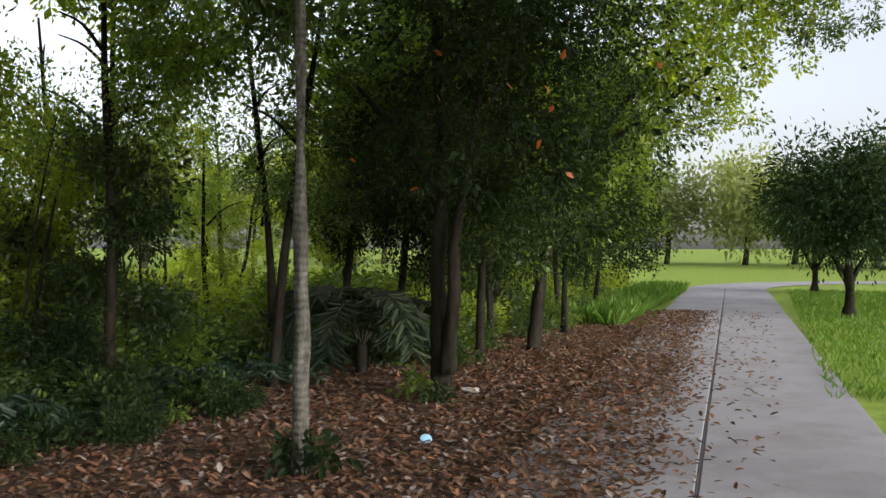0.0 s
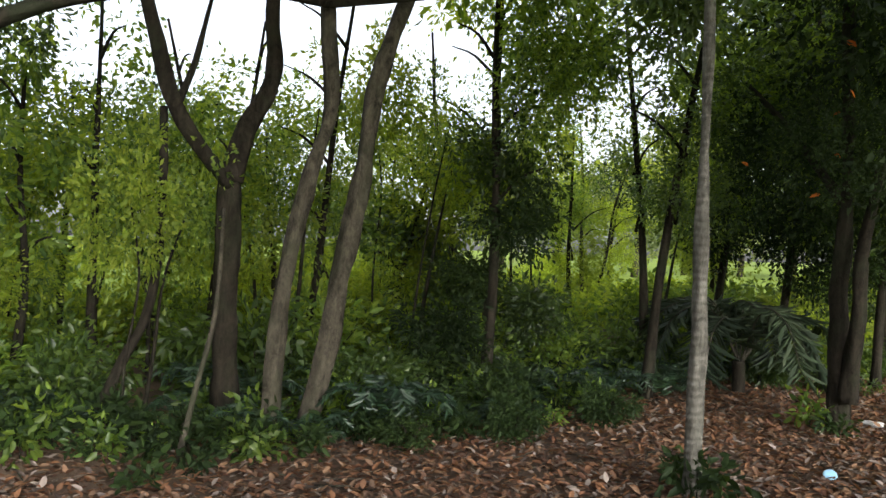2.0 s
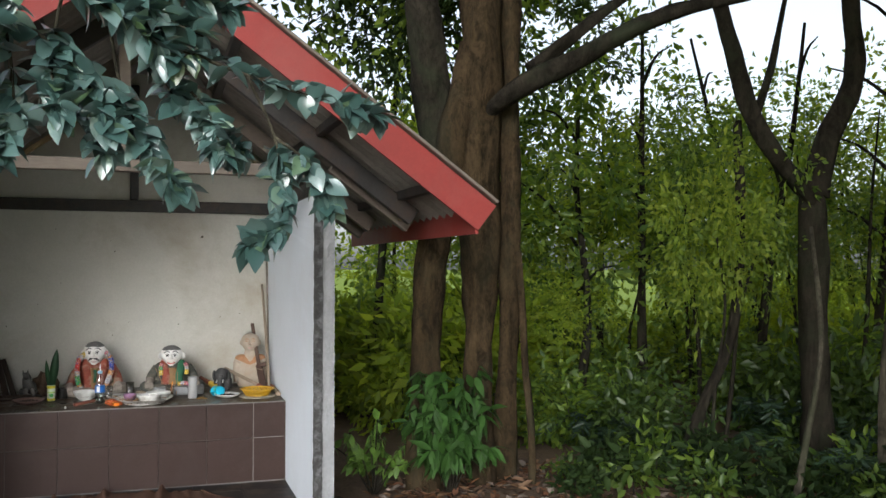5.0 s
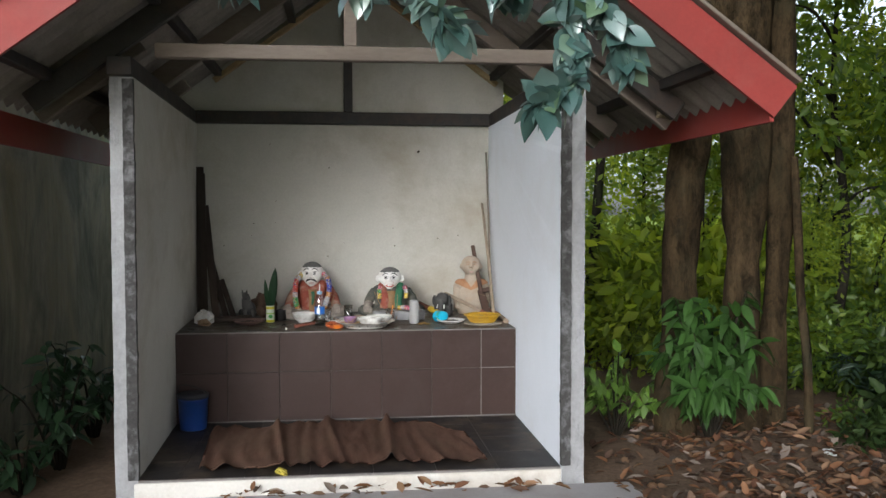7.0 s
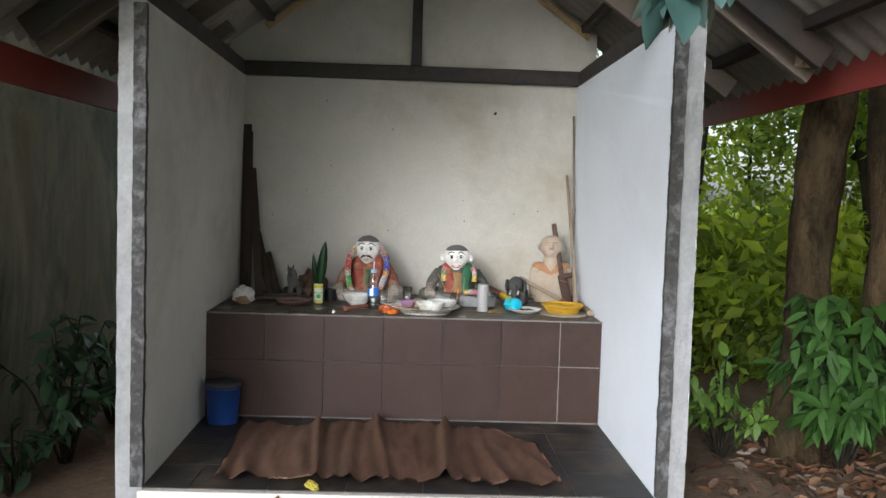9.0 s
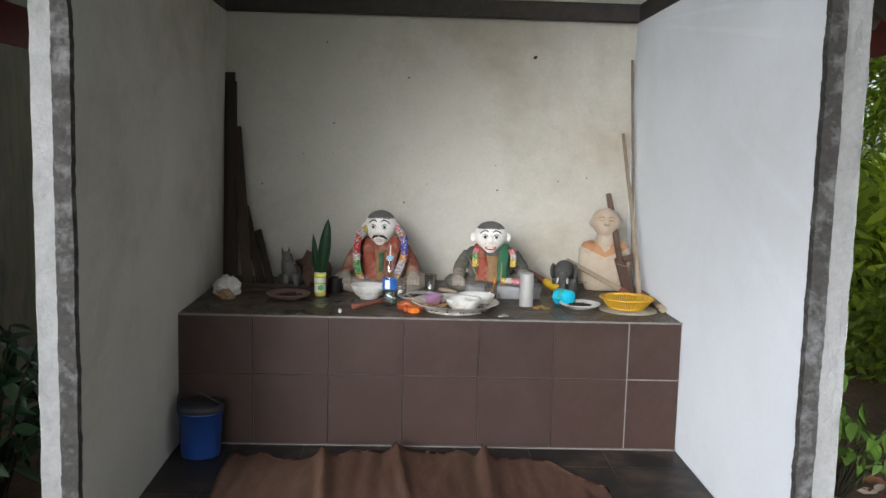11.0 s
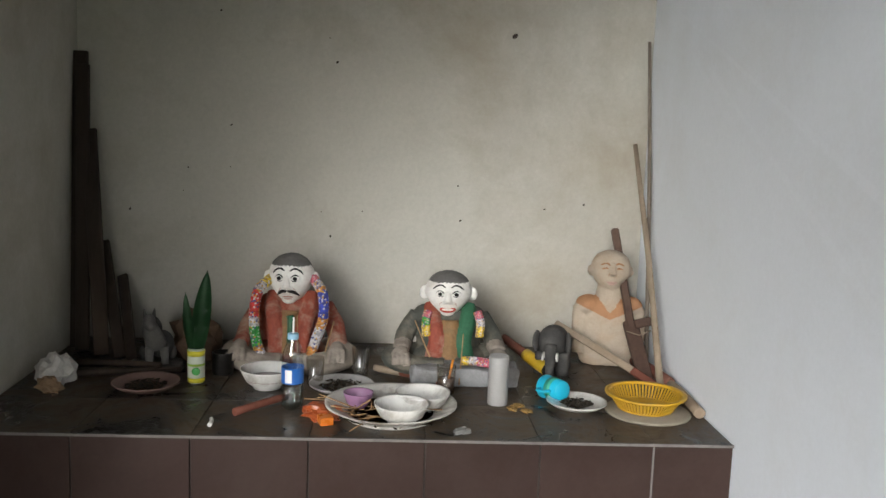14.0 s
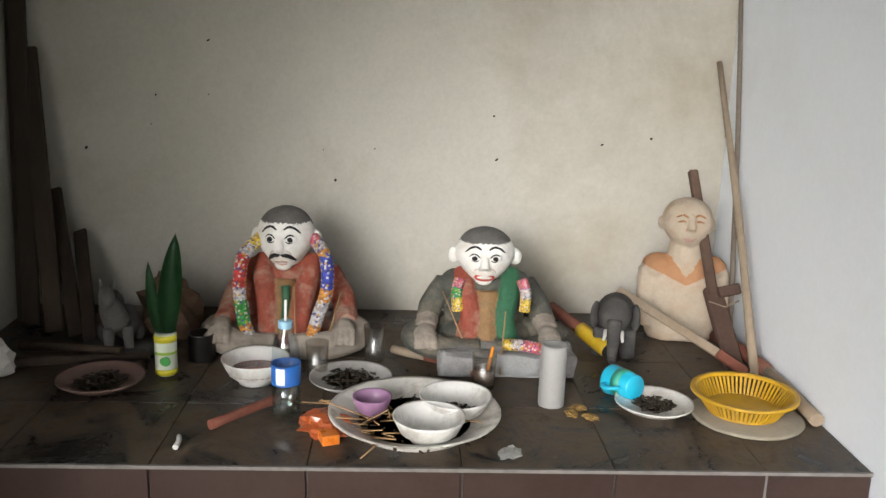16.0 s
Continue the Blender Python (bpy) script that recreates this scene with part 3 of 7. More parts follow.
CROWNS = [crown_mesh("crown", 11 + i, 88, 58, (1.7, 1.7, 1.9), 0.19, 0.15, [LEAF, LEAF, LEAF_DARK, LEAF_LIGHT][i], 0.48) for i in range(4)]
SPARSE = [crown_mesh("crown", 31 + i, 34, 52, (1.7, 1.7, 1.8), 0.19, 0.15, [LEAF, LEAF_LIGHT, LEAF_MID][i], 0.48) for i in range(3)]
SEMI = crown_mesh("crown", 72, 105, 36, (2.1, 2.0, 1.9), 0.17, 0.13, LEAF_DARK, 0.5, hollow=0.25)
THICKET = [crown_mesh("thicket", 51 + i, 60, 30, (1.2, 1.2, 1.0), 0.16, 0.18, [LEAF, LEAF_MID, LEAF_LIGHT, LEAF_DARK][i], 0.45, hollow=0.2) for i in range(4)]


def woodland_tree(x, y, height, seed, crowns, label, bark=None, lean=0.0):
    rng = np.random.default_rng(seed)
    root = thing("tree", label, "tree", (x, y, ground_height(x, y) - 0.05), group="woodland trees")
    top = Vector((rng.normal() * 0.4 + lean, rng.normal() * 0.4, height))
    r = 0.022 + 0.0085 * height
    bm = stem(bmesh.new(), [(0, 0, 0), (top.x * 0.2 + rng.normal() * 0.12, top.y * 0.25, height * 0.35), (top.x * 0.6, top.y * 0.7, height * 0.7), top], r, r * 0.3, 5, 8, 0.3, seed, 0.03)
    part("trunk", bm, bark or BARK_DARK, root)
    for i in range(4):
        z = height * (0.4 + 0.15 * i)
        a = rng.uniform(0, 6.28)
        s = Vector((top.x * z / height, top.y * z / height, z))
        e = s + Vector((math.cos(a), math.sin(a), 0.7)) * rng.uniform(0.4, 0.85)
        part("limb", stem(bmesh.new(), [s, s.lerp(e, 0.5) + Vector((0, 0, 0.1)), e], r * 0.4, r * 0.12, 3, 6, 0.2, seed + i), bark or BARK_DARK, root)
    for me, z, k in crowns:
        mesh_part("crown", me, root, (top.x * z / height + rng.normal() * 0.3, top.y * z / height + rng.normal() * 0.3, z), (0, 0, rng.uniform(0, 360)), (k * rng.uniform(0.85, 1.15), k * rng.uniform(0.85, 1.15), k * rng.uniform(0.85, 1.1)))
    return root


def thicket(x, y, k, seed, which, z=0.55):
    rng = np.random.default_rng(seed)
    root = thing("shrub", "dense green woodland undergrowth shrub on bare earth", "shrub", (x, y, ground_height(x, y) - 0.03), group="undergrowth")
    for i in range(5):
        a = rng.uniform(0, 6.28)
        e = Vector((math.cos(a) * 0.5, math.sin(a) * 0.5, 0.9)) * k
        part("stem", stem(bmesh.new(), [(0, 0, 0), e * 0.5 + Vector((0, 0, 0.1)), e], 0.012, 0.004, 3, 5, 0.1, seed), BARK_DARK, root)
    mesh_part("foliage", THICKET[which], root, (0, 0, z * k), (0, 0, rng.uniform(0, 360)), (k, k, k * rng.uniform(0.8, 1.2)))


def scatter(rng, n, x0, x1, y0, y1, gap, keep):
    spots, tries = [], 0
    while len(spots) < n and tries < 5000:
        tries += 1
        x, y = rng.uniform(x0, x1), rng.uniform(y0, y1)
        if keep(x, y) and min(((x - a) ** 2 + (y - b) ** 2 for a, b in spots), default=99) > gap * gap:
            spots.append((x, y))
    return spots


def plant_wood():
    rng = np.random.default_rng(5)
    open_to = lambda x, y: not (y < 4.0 and x > -9.8) and not (y < 2.0 and x > -11.0)
    gap = lambda x, y: abs((x + 0.7) * 0.794 + (y - 0.5) * 0.607) > 1.3 or y < 6
    for i, (x, y) in enumerate(scatter(rng, 27, -16.5, -8.0, -7, 26, 1.7, lambda x, y: open_to(x, y) and gap(x, y))):
        low = y < 10.5
        h = rng.uniform(2.9, 3.9) if low else rng.uniform(3.4, 5.2)
        c = [(SPARSE[int(rng.integers(3))], h * 0.92, rng.uniform(0.5, 0.75)), (SPARSE[int(rng.choice([0, 1, 1]))], h * 0.62, rng.uniform(0.45, 0.7)), (SPARSE[1], h * 0.36, rng.uniform(0.3, 0.5))]
        woodland_tree(x, y, h, 100 + i, c, "slender woodland tree with a thin leafy green crown")
    clear = lambda x, y: open_to(x, y + 0.5) and (x + 6.9) ** 2 + (y - 5.1) ** 2 > 2.6 and (x + 7.1) ** 2 + (y - 4.4) ** 2 > 2.6
    for i, (x, y) in enumerate(scatter(rng, 48, -14.5, -7.6, 3.2, 24, 1.2, clear)):
        # Near shrubs get darker leaves for shade, far ones paler for backlight.
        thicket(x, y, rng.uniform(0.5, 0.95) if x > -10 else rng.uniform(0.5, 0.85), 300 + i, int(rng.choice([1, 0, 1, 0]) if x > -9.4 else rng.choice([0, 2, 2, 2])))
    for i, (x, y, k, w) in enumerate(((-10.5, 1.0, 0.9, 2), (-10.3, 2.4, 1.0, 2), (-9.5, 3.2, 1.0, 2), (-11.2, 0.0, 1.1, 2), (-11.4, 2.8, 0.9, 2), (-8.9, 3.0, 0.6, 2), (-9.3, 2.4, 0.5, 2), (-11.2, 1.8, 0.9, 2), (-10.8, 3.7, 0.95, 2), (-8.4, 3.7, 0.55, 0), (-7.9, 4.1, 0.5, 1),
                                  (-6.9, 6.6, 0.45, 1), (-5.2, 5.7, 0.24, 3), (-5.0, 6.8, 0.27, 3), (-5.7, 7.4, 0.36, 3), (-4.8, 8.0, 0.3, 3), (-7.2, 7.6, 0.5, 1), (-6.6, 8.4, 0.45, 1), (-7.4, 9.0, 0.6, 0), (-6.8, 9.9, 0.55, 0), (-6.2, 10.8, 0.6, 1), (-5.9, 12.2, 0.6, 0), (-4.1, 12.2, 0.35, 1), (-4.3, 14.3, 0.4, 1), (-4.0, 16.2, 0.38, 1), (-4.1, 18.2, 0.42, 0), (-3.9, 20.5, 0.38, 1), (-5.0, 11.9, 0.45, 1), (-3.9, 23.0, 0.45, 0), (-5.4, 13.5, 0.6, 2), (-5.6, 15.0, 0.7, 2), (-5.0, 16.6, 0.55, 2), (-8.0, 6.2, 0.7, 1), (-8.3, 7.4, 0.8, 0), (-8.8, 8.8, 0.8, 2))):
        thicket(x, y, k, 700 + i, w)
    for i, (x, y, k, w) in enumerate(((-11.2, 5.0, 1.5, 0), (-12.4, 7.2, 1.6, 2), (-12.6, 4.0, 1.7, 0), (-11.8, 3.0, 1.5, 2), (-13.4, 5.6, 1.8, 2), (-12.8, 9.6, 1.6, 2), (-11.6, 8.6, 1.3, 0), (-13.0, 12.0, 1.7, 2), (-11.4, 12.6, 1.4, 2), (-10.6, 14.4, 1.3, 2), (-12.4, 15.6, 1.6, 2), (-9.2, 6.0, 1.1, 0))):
        thicket(x, y, k * 0.46, 760 + i, w, 0.8)
    # broader leafy trees in the middle of the wood
    for i, (x, y, h, c) in enumerate(((-6.7, 8.4, 5.4, ((THICKET[3], 0.7, 0.5), (THICKET[3], 1.35, 0.42), (THICKET[3], 2.0, 0.45), (THICKET[1], 2.7, 0.5), (CROWNS[0], 3.5, 0.45), (CROWNS[0], 4.6, 0.6))), (-7.6, 9.4, 5.6, ((THICKET[1], 1.0, 0.45), (SPARSE[1], 2.4, 0.55), (SPARSE[0], 4.2, 0.7), (SPARSE[1], 5.4, 0.8))), (-9.0, 7.6, 4.8, ((SPARSE[0], 2.2, 0.6), (SPARSE[1], 3.6, 0.6))), (-9.5, 5.1, 4.2, ((SPARSE[0], 1.7, 0.62), (SPARSE[1], 2.4, 0.6))), (-9.9, 3.9, 4.4, ((SPARSE[1], 1.9, 0.62), (SPARSE[0], 2.8, 0.55))), (-9.2, 6.3, 4.4, ((SPARSE[1], 1.8, 0.6), (SPARSE[0], 2.7, 0.62))), (-10.6, 2.4, 4.8, ((SPARSE[0], 1.8, 0.6), (SPARSE[1], 2.9, 0.7))), (-10.8, 7.8, 4.6, ((SPARSE[1], 2.2, 0.7), (SPARSE[0], 3.2, 0.6))))):
        woodland_tree(x, y, h, 820 + i, c, "leafy woodland tree with an uneven green crown")
    woodland_tree(-5.35, 9.6, 5.2, 830, ((SPARSE[2], 2.5, 0.4), (SPARSE[2], 3.5, 0.5), (SPARSE[2], 4.7, 0.8)), "tall dark-leaved woodland tree near the lane")
    woodland_tree(-6.1, 10.9, 5.0, 831, ((SPARSE[0], 2.3, 0.45), (SPARSE[0], 3.3, 0.5), (SPARSE[0], 4.5, 0.8)), "tall leafy woodland tree near the lane")
    # a trunk hung with dark creeper
    woodland_tree(-9.4, 10.6, 5.0, 801, [(THICKET[1], 0.9, 0.9), (THICKET[1], 1.9, 0.75), (THICKET[1], 2.8, 0.6)], "trunk wrapped in dark hanging creeper")
    # the far side of the wood, its full light put into pale leaves
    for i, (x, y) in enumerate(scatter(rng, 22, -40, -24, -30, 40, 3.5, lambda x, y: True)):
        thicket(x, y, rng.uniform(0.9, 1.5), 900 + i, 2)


def saplings():
    """Thin straight stems that stand all through the wood."""
    rng = np.random.default_rng(8)
    clear = lambda x, y: not (y < 3.6 and x > -9.6) and not (y < 2.2)
    for i, (x, y) in enumerate(scatter(rng, 30, -13.0, -6.9, 2.4, 17, 0.55, clear)):
        root = thing("sapling", "thin dark sapling among the undergrowth", "sapling", (x, y, -0.03), group="saplings")
        h = rng.uniform(1.8, 3.5)
        lx, ly = rng.normal() * 0.25, rng.normal() * 0.25
        part("trunk", stem(bmesh.new(), [(0, 0, 0), (lx * 0.2 + rng.normal() * 0.06, ly * 0.3, h * 0.35), (lx * 0.7, ly * 0.6 + rng.normal() * 0.06, h * 0.7), (lx, ly, h)], rng.uniform(0.014, 0.04), 0.008, 4, 6, 0.2, i), BARK_DARK, root)
        if i % 3:
            mesh_part("crown", SPARSE[i % 2], root, (lx, ly, h * 0.95), (0, 0, rng.uniform(0, 360)), (0.36, 0.36, 0.5))


plant_wood()
saplings()


def tree_named(label, at, stems, bark, crowns, category="tree"):
    """A tree of its own: stems given as (name, keys, r0, r1), crowns as (mesh, place, scale)."""
    root = thing("tree", label, category, (at[0], at[1], 0))
    o = Vector((at[0], at[1], 0))
    for i, (nm, keys, r0, r1, *own) in enumerate(stems):
        part(nm, stem(bmesh.new(), [Vector(k) - o for k in keys], r0, r1, 9, 14, 0.55, i * 3 + at[0], 0.04 if nm == "trunk" else 0.0), own[0] if own else bark, root)
    for me, p, k in crowns:
        mesh_part("crown", me, root, Vector(p) - o, (0, 0, (p[0] * 77 + p[1] * 31) % 360), (k, k, k))
    return root


# slender ringed trunk by the lane
# The crown at z 6.8 is unseen, added to shade the litter.
tree_named("slender young tree with a pale ringed trunk", (-3.09, 6.3), [("trunk", [(-3.09, 6.3, -0.06), (-3.075, 6.3, 1.0), (-3.08, 6.3, 1.9), (-3.09, 6.32, 3.4), (-3.1, 6.34, 5.2)], 0.056, 0.03)], BARK_POLE, [(SPARSE[2], (-3.1, 6.35, 5.4), 0.9), (SPARSE[0], (-3.6, 5.4, 5.6), 0.9), (THICKET[1], (-3.6, 6.9, 3.75), 0.5), (CROWNS[2], (-2.6, 5.0, 6.8), 1.1)])
# broad dark tree with orange leaves
DENSE = crown_mesh("crown", 71, 300, 58, (2.1, 2.0, 1.9), 0.2, 0.115, LEAF_DARK, 0.5, hollow=0.3)
tree_named("broad dark-leaved tree with a forked trunk beside the lane", (-3.23, 9.6), [
    ("trunk", [(-3.23, 9.6, -0.06), (-3.24, 9.6, 0.7), (-3.26, 9.6, 1.3), (-3.22, 9.6, 2.3), (-3.3, 9.7, 4.2)], 0.105, 0.05),
    ("limb", [(-3.1, 9.55, 0.3), (-3.05, 9.5, 1.2), (-3.0, 9.5, 1.9), (-2.7, 9.4, 3.4)], 0.085, 0.035),
    ("limb", [(-3.23, 9.6, 2.2), (-3.9, 9.9, 3.0), (-4.5, 10.1, 3.6)], 0.06, 0.02)], BARK_DARK, [(SEMI, (-2.75, 9.9, 3.6), 0.85), (SEMI, (-3.9, 9.9, 2.7), 0.42), (SEMI, (-2.4, 10.4, 2.5), 0.5), (SEMI, (-3.2, 10.9, 2.3), 0.46), (SEMI, (-3.4, 10.4, 5.0), 0.8), (SEMI, (-1.9, 10.4, 3.5), 0.42), (SEMI, (-1.6, 10.9, 4.5), 0.5), (SEMI, (-2.9, 9.4, 4.3), 0.5), (SEMI, (-3.05, 9.1, 2.8), 0.34), (DENSE, (-2.4, 7.6, 6.4), 0.8)])
# leaning pair, forked tree, thin crooked stem
# The pair's crowns above z 6.5 are unseen, added to shade the ground.
tree_named("pale-barked leaning tree with a bare trunk", (-6.05, 5.26), [("trunk", [(-6.05, 5.26, -0.08), (-6.05, 5.48, 0.72), (-6.05, 5.64, 1.44), (-6.05, 5.84, 2.29), (-6.05, 5.97, 3.11), (-6.05, 6.3, 3.89), (-6.1, 6.8, 5.2)], 0.095, 0.07)], BARK_GREY, [(CROWNS[0], (-6.0, 7.2, 6.6), 1.1), (CROWNS[0], (-4.6, 6.6, 6.9), 1.1)])
tree_named("crooked grey-brown tree beside the leaning trunk", (-6.13, 5.0), [("trunk", [(-6.13, 5.0, -0.08), (-6.13, 5.02, 0.74), (-6.13, 5.14, 1.53), (-6.13, 5.32, 2.25), (-6.13, 5.52, 2.81), (-6.13, 5.45, 3.58), (-6.2, 5.5, 5.0)], 0.082, 0.05)], BARK_GREY, [(CROWNS[0], (-5.8, 4.6, 6.7), 1.1), (CROWNS[1], (-4.4, 4.2, 6.9), 1.1)])
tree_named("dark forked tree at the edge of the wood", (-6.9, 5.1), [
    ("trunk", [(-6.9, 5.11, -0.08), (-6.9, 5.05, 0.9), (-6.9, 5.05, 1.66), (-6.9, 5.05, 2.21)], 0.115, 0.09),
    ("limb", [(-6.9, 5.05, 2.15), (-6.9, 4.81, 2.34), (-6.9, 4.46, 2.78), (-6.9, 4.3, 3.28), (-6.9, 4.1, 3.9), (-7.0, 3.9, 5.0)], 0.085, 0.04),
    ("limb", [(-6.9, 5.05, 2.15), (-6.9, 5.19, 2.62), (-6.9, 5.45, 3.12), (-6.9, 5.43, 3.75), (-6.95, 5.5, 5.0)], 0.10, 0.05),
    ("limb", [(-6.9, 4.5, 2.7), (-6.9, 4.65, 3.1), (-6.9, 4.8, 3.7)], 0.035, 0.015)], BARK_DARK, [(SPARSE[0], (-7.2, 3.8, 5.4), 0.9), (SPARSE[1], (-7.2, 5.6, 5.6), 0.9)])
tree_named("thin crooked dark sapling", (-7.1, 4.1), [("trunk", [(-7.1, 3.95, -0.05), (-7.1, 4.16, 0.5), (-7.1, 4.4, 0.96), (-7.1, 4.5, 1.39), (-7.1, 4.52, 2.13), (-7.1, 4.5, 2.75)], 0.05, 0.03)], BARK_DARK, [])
# the fig by the shrine
tree_named("big multi-stemmed fig tree close to the shrine", (-6.85, 2.15), [
    ("trunk", [(-6.85, 1.84, -0.1), (-6.83, 1.85, 0.8), (-6.82, 1.87, 1.49), (-6.82, 1.93, 1.9), (-6.82, 2.06, 2.5), (-6.84, 2.2, 3.1)], 0.095, 0.105),
    ("trunk", [(-6.8, 2.25, -0.1), (-6.8, 2.21, 0.74), (-6.8, 2.23, 1.26), (-6.8, 2.22, 1.8), (-6.8, 2.2, 2.4), (-6.8, 2.25, 3.0), (-6.8, 2.3, 5.0)], 0.092, 0.15),
    ("trunk", [(-6.85, 2.42, -0.1), (-6.85, 2.45, 1.1), (-6.85, 2.47, 2.0), (-6.85, 2.45, 3.0), (-6.9, 2.5, 5.0)], 0.07, 0.08),
    # Upper stem and limbs: canopy shade is put into their near-black bark.
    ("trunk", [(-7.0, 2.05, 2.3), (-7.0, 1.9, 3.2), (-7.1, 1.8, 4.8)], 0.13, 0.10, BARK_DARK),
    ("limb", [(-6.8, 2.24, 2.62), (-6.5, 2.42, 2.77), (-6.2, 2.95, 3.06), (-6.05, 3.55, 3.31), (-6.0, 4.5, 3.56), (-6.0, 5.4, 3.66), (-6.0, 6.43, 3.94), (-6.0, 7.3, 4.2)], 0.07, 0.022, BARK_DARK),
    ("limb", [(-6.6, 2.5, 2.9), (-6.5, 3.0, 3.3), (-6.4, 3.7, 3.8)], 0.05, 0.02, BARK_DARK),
    ("aerial_root", [(-6.55, 2.5, 0.0), (-6.62, 2.52, 0.5), (-6.68, 2.5, 1.0), (-6.7, 2.47, 1.7)], 0.03, 0.02)], BARK_TAN,
    # Most crowns from z 6.0 up are unseen, added to shade shrine and ground.
    [(CROWNS[2], (-7.3, 1.7, 5.6), 1.0), (CROWNS[2], (-7.6, 1.3, 4.6), 0.55), (SPARSE[0], (-7.8, 2.6, 3.9), 0.7), (CROWNS[2], (-8.5, 1.9, 4.1), 0.62), (SPARSE[2], (-8.2, 3.2, 4.4), 0.55), (CROWNS[2], (-6.0, 0.9, 6.1), 0.9), (CROWNS[0], (-8.6, 0.9, 5.2), 0.8), (CROWNS[2], (-5.3, 2.4, 6.0), 1.0), (CROWNS[2], (-4.3, 3.6, 6.6), 1.1), (CROWNS[2], (-6.2, 3.8, 6.4), 1.0), (CROWNS[2], (-7.5, 2.5, 4.3), 0.5), (SPARSE[2], (-7.4, 3.1, 3.4), 0.4), (CROWNS[2], (-3.2, 4.2, 6.4), 1.0)])
# trees beside the lane further on
for i, (x, y, h) in enumerate(((-3.9, 13.0, 4.8), (-4.4, 15.2, 5.2), (-3.6, 17.4, 4.6), (-4.2, 19.6, 5.0), (-5.2, 17.8, 5.5), (-4.0, 22.5, 5.0), (-5.0, 12.4, 5.0), (-4.8, 25.0, 5.4), (-6.6, 13.8, 6.0))):
    woodland_tree(x, y, h, 500 + i, [(CROWNS[2] if i % 2 else CROWNS[0], h * 0.85, 0.95), (CROWNS[i % 4], h * 0.6, 0.75), (CROWNS[2], h * 0.38, 0.5)], "small dark tree in a row beside the lane", BARK_DARK, 0.4)
tree_named("light-leaved tree reaching out over the lane", (-3.4, 14.2), [("trunk", [(-3.4, 14.2, -0.05), (-3.2, 14.2, 1.5), (-2.6, 14.1, 3.0), (-1.6, 14.0, 4.2)], 0.1, 0.05), ("limb", [(-2.6, 14.1, 3.0), (-1.6, 14.4, 3.7), (-0.6, 14.4, 4.4)], 0.05, 0.02)], BARK_DARK, [(SPARSE[1], (-1.3, 14.0, 4.7), 0.9), (SPARSE[0], (-2.0, 14.3, 3.6), 0.6), (SPARSE[1], (-0.4, 14.6, 5.6), 0.6), (SPARSE[0], (-0.9, 13.2, 5.7), 0.7), (SPARSE[2], (0.4, 13.8, 6.2), 0.7), (SPARSE[1], (-0.35, 14.2, 4.5), 0.6), (SPARSE[0], (-1.6, 13.6, 5.0), 0.8), (SPARSE[1], (0.45, 14.4, 5.2), 0.55), (SPARSE[1], (-0.7, 14.3, 3.7), 0.42), (SPARSE[0], (-1.2, 14.4, 4.0), 0.6), (SPARSE[2], (0.9, 14.1, 5.0), 0.45)])
# dense low growth under the row
for i, (x, y, k, w) in enumerate(((-4.6, 13.6, 0.5, 0), (-5.3, 14.4, 0.6, 1), (-4.9, 15.6, 0.55, 0), (-5.4, 18.2, 0.7, 1), (-4.6, 18.6, 0.5, 0), (-4.9, 20.4, 0.7, 0), (-5.6, 21.5, 0.9, 2), (-4.6, 22.6, 0.55, 0), (-5.2, 24.0, 0.8, 1), (-4.9, 26.5, 0.8, 0), (-6.4, 16.5, 0.9, 2), (-6.6, 19.5, 1.0, 1), (-6.4, 23.0, 1.0, 2), (-6.0, 27.5, 1.1, 0), (-7.5, 25.5, 1.2, 1), (-5.0, 29.5, 0.9, 2), (-7.2, 21.0, 1.2, 2))):
    thicket(x, y, k, 1200 + i, w)
# tall trees added across the lane to shade the wood; the second is unseen
for i, (x, y, z) in enumerate(((3.3, 6.1, 5.3), (3.6, 1.6, 5.4))):
    tree_named("tall dense tree added for shade on the open side of the lane", (x, y), [("trunk", [(x, y, -0.05), (x + 0.1, y, 1.8), (x - 0.1, y + 0.1, 3.6), (x, y, 6.5)], 0.2, 0.08), ("limb", [(x, y, 2.6), (x - 0.9, y + 0.2, 3.6), (x - 1.8, y + 0.3, 4.4)], 0.09, 0.03)], BARK_DARK, [(DENSE, (x - 0.4, y, z), 1.15), (DENSE, (x + 0.4, y + 0.6, z + 1.6), 1.2)])
# round-crowned trees on the grass
ROUND = crown_mesh("crown", 91, 420, 40, (2.0, 2.0, 1.55), 0.24, 0.16, LEAF_BUSH, 0.35)
for x, y, k in ((1.84, 23.2, 0.95), (1.6, 34.6, 0.95), (4.6, 26.5, 1.1), (5.2, 33.0, 1.0)):
    tree_named("low round-crowned fruit tree on the grass", (x, y), [("trunk", [(x, y, -0.05), (x + 0.03, y, 0.7), (x, y, 1.4), (x, y, 2.6)], 0.13, 0.05), ("limb", [(x, y, 0.8), (x - 0.35, y, 1.5), (x - 0.8, y, 2.3)], 0.07, 0.03), ("limb", [(x, y, 0.7), (x + 0.4, y, 1.5), (x + 0.9, y, 2.3)], 0.07, 0.03)], BARK_DARK, [(ROUND, (x, y, 2.75), k)])
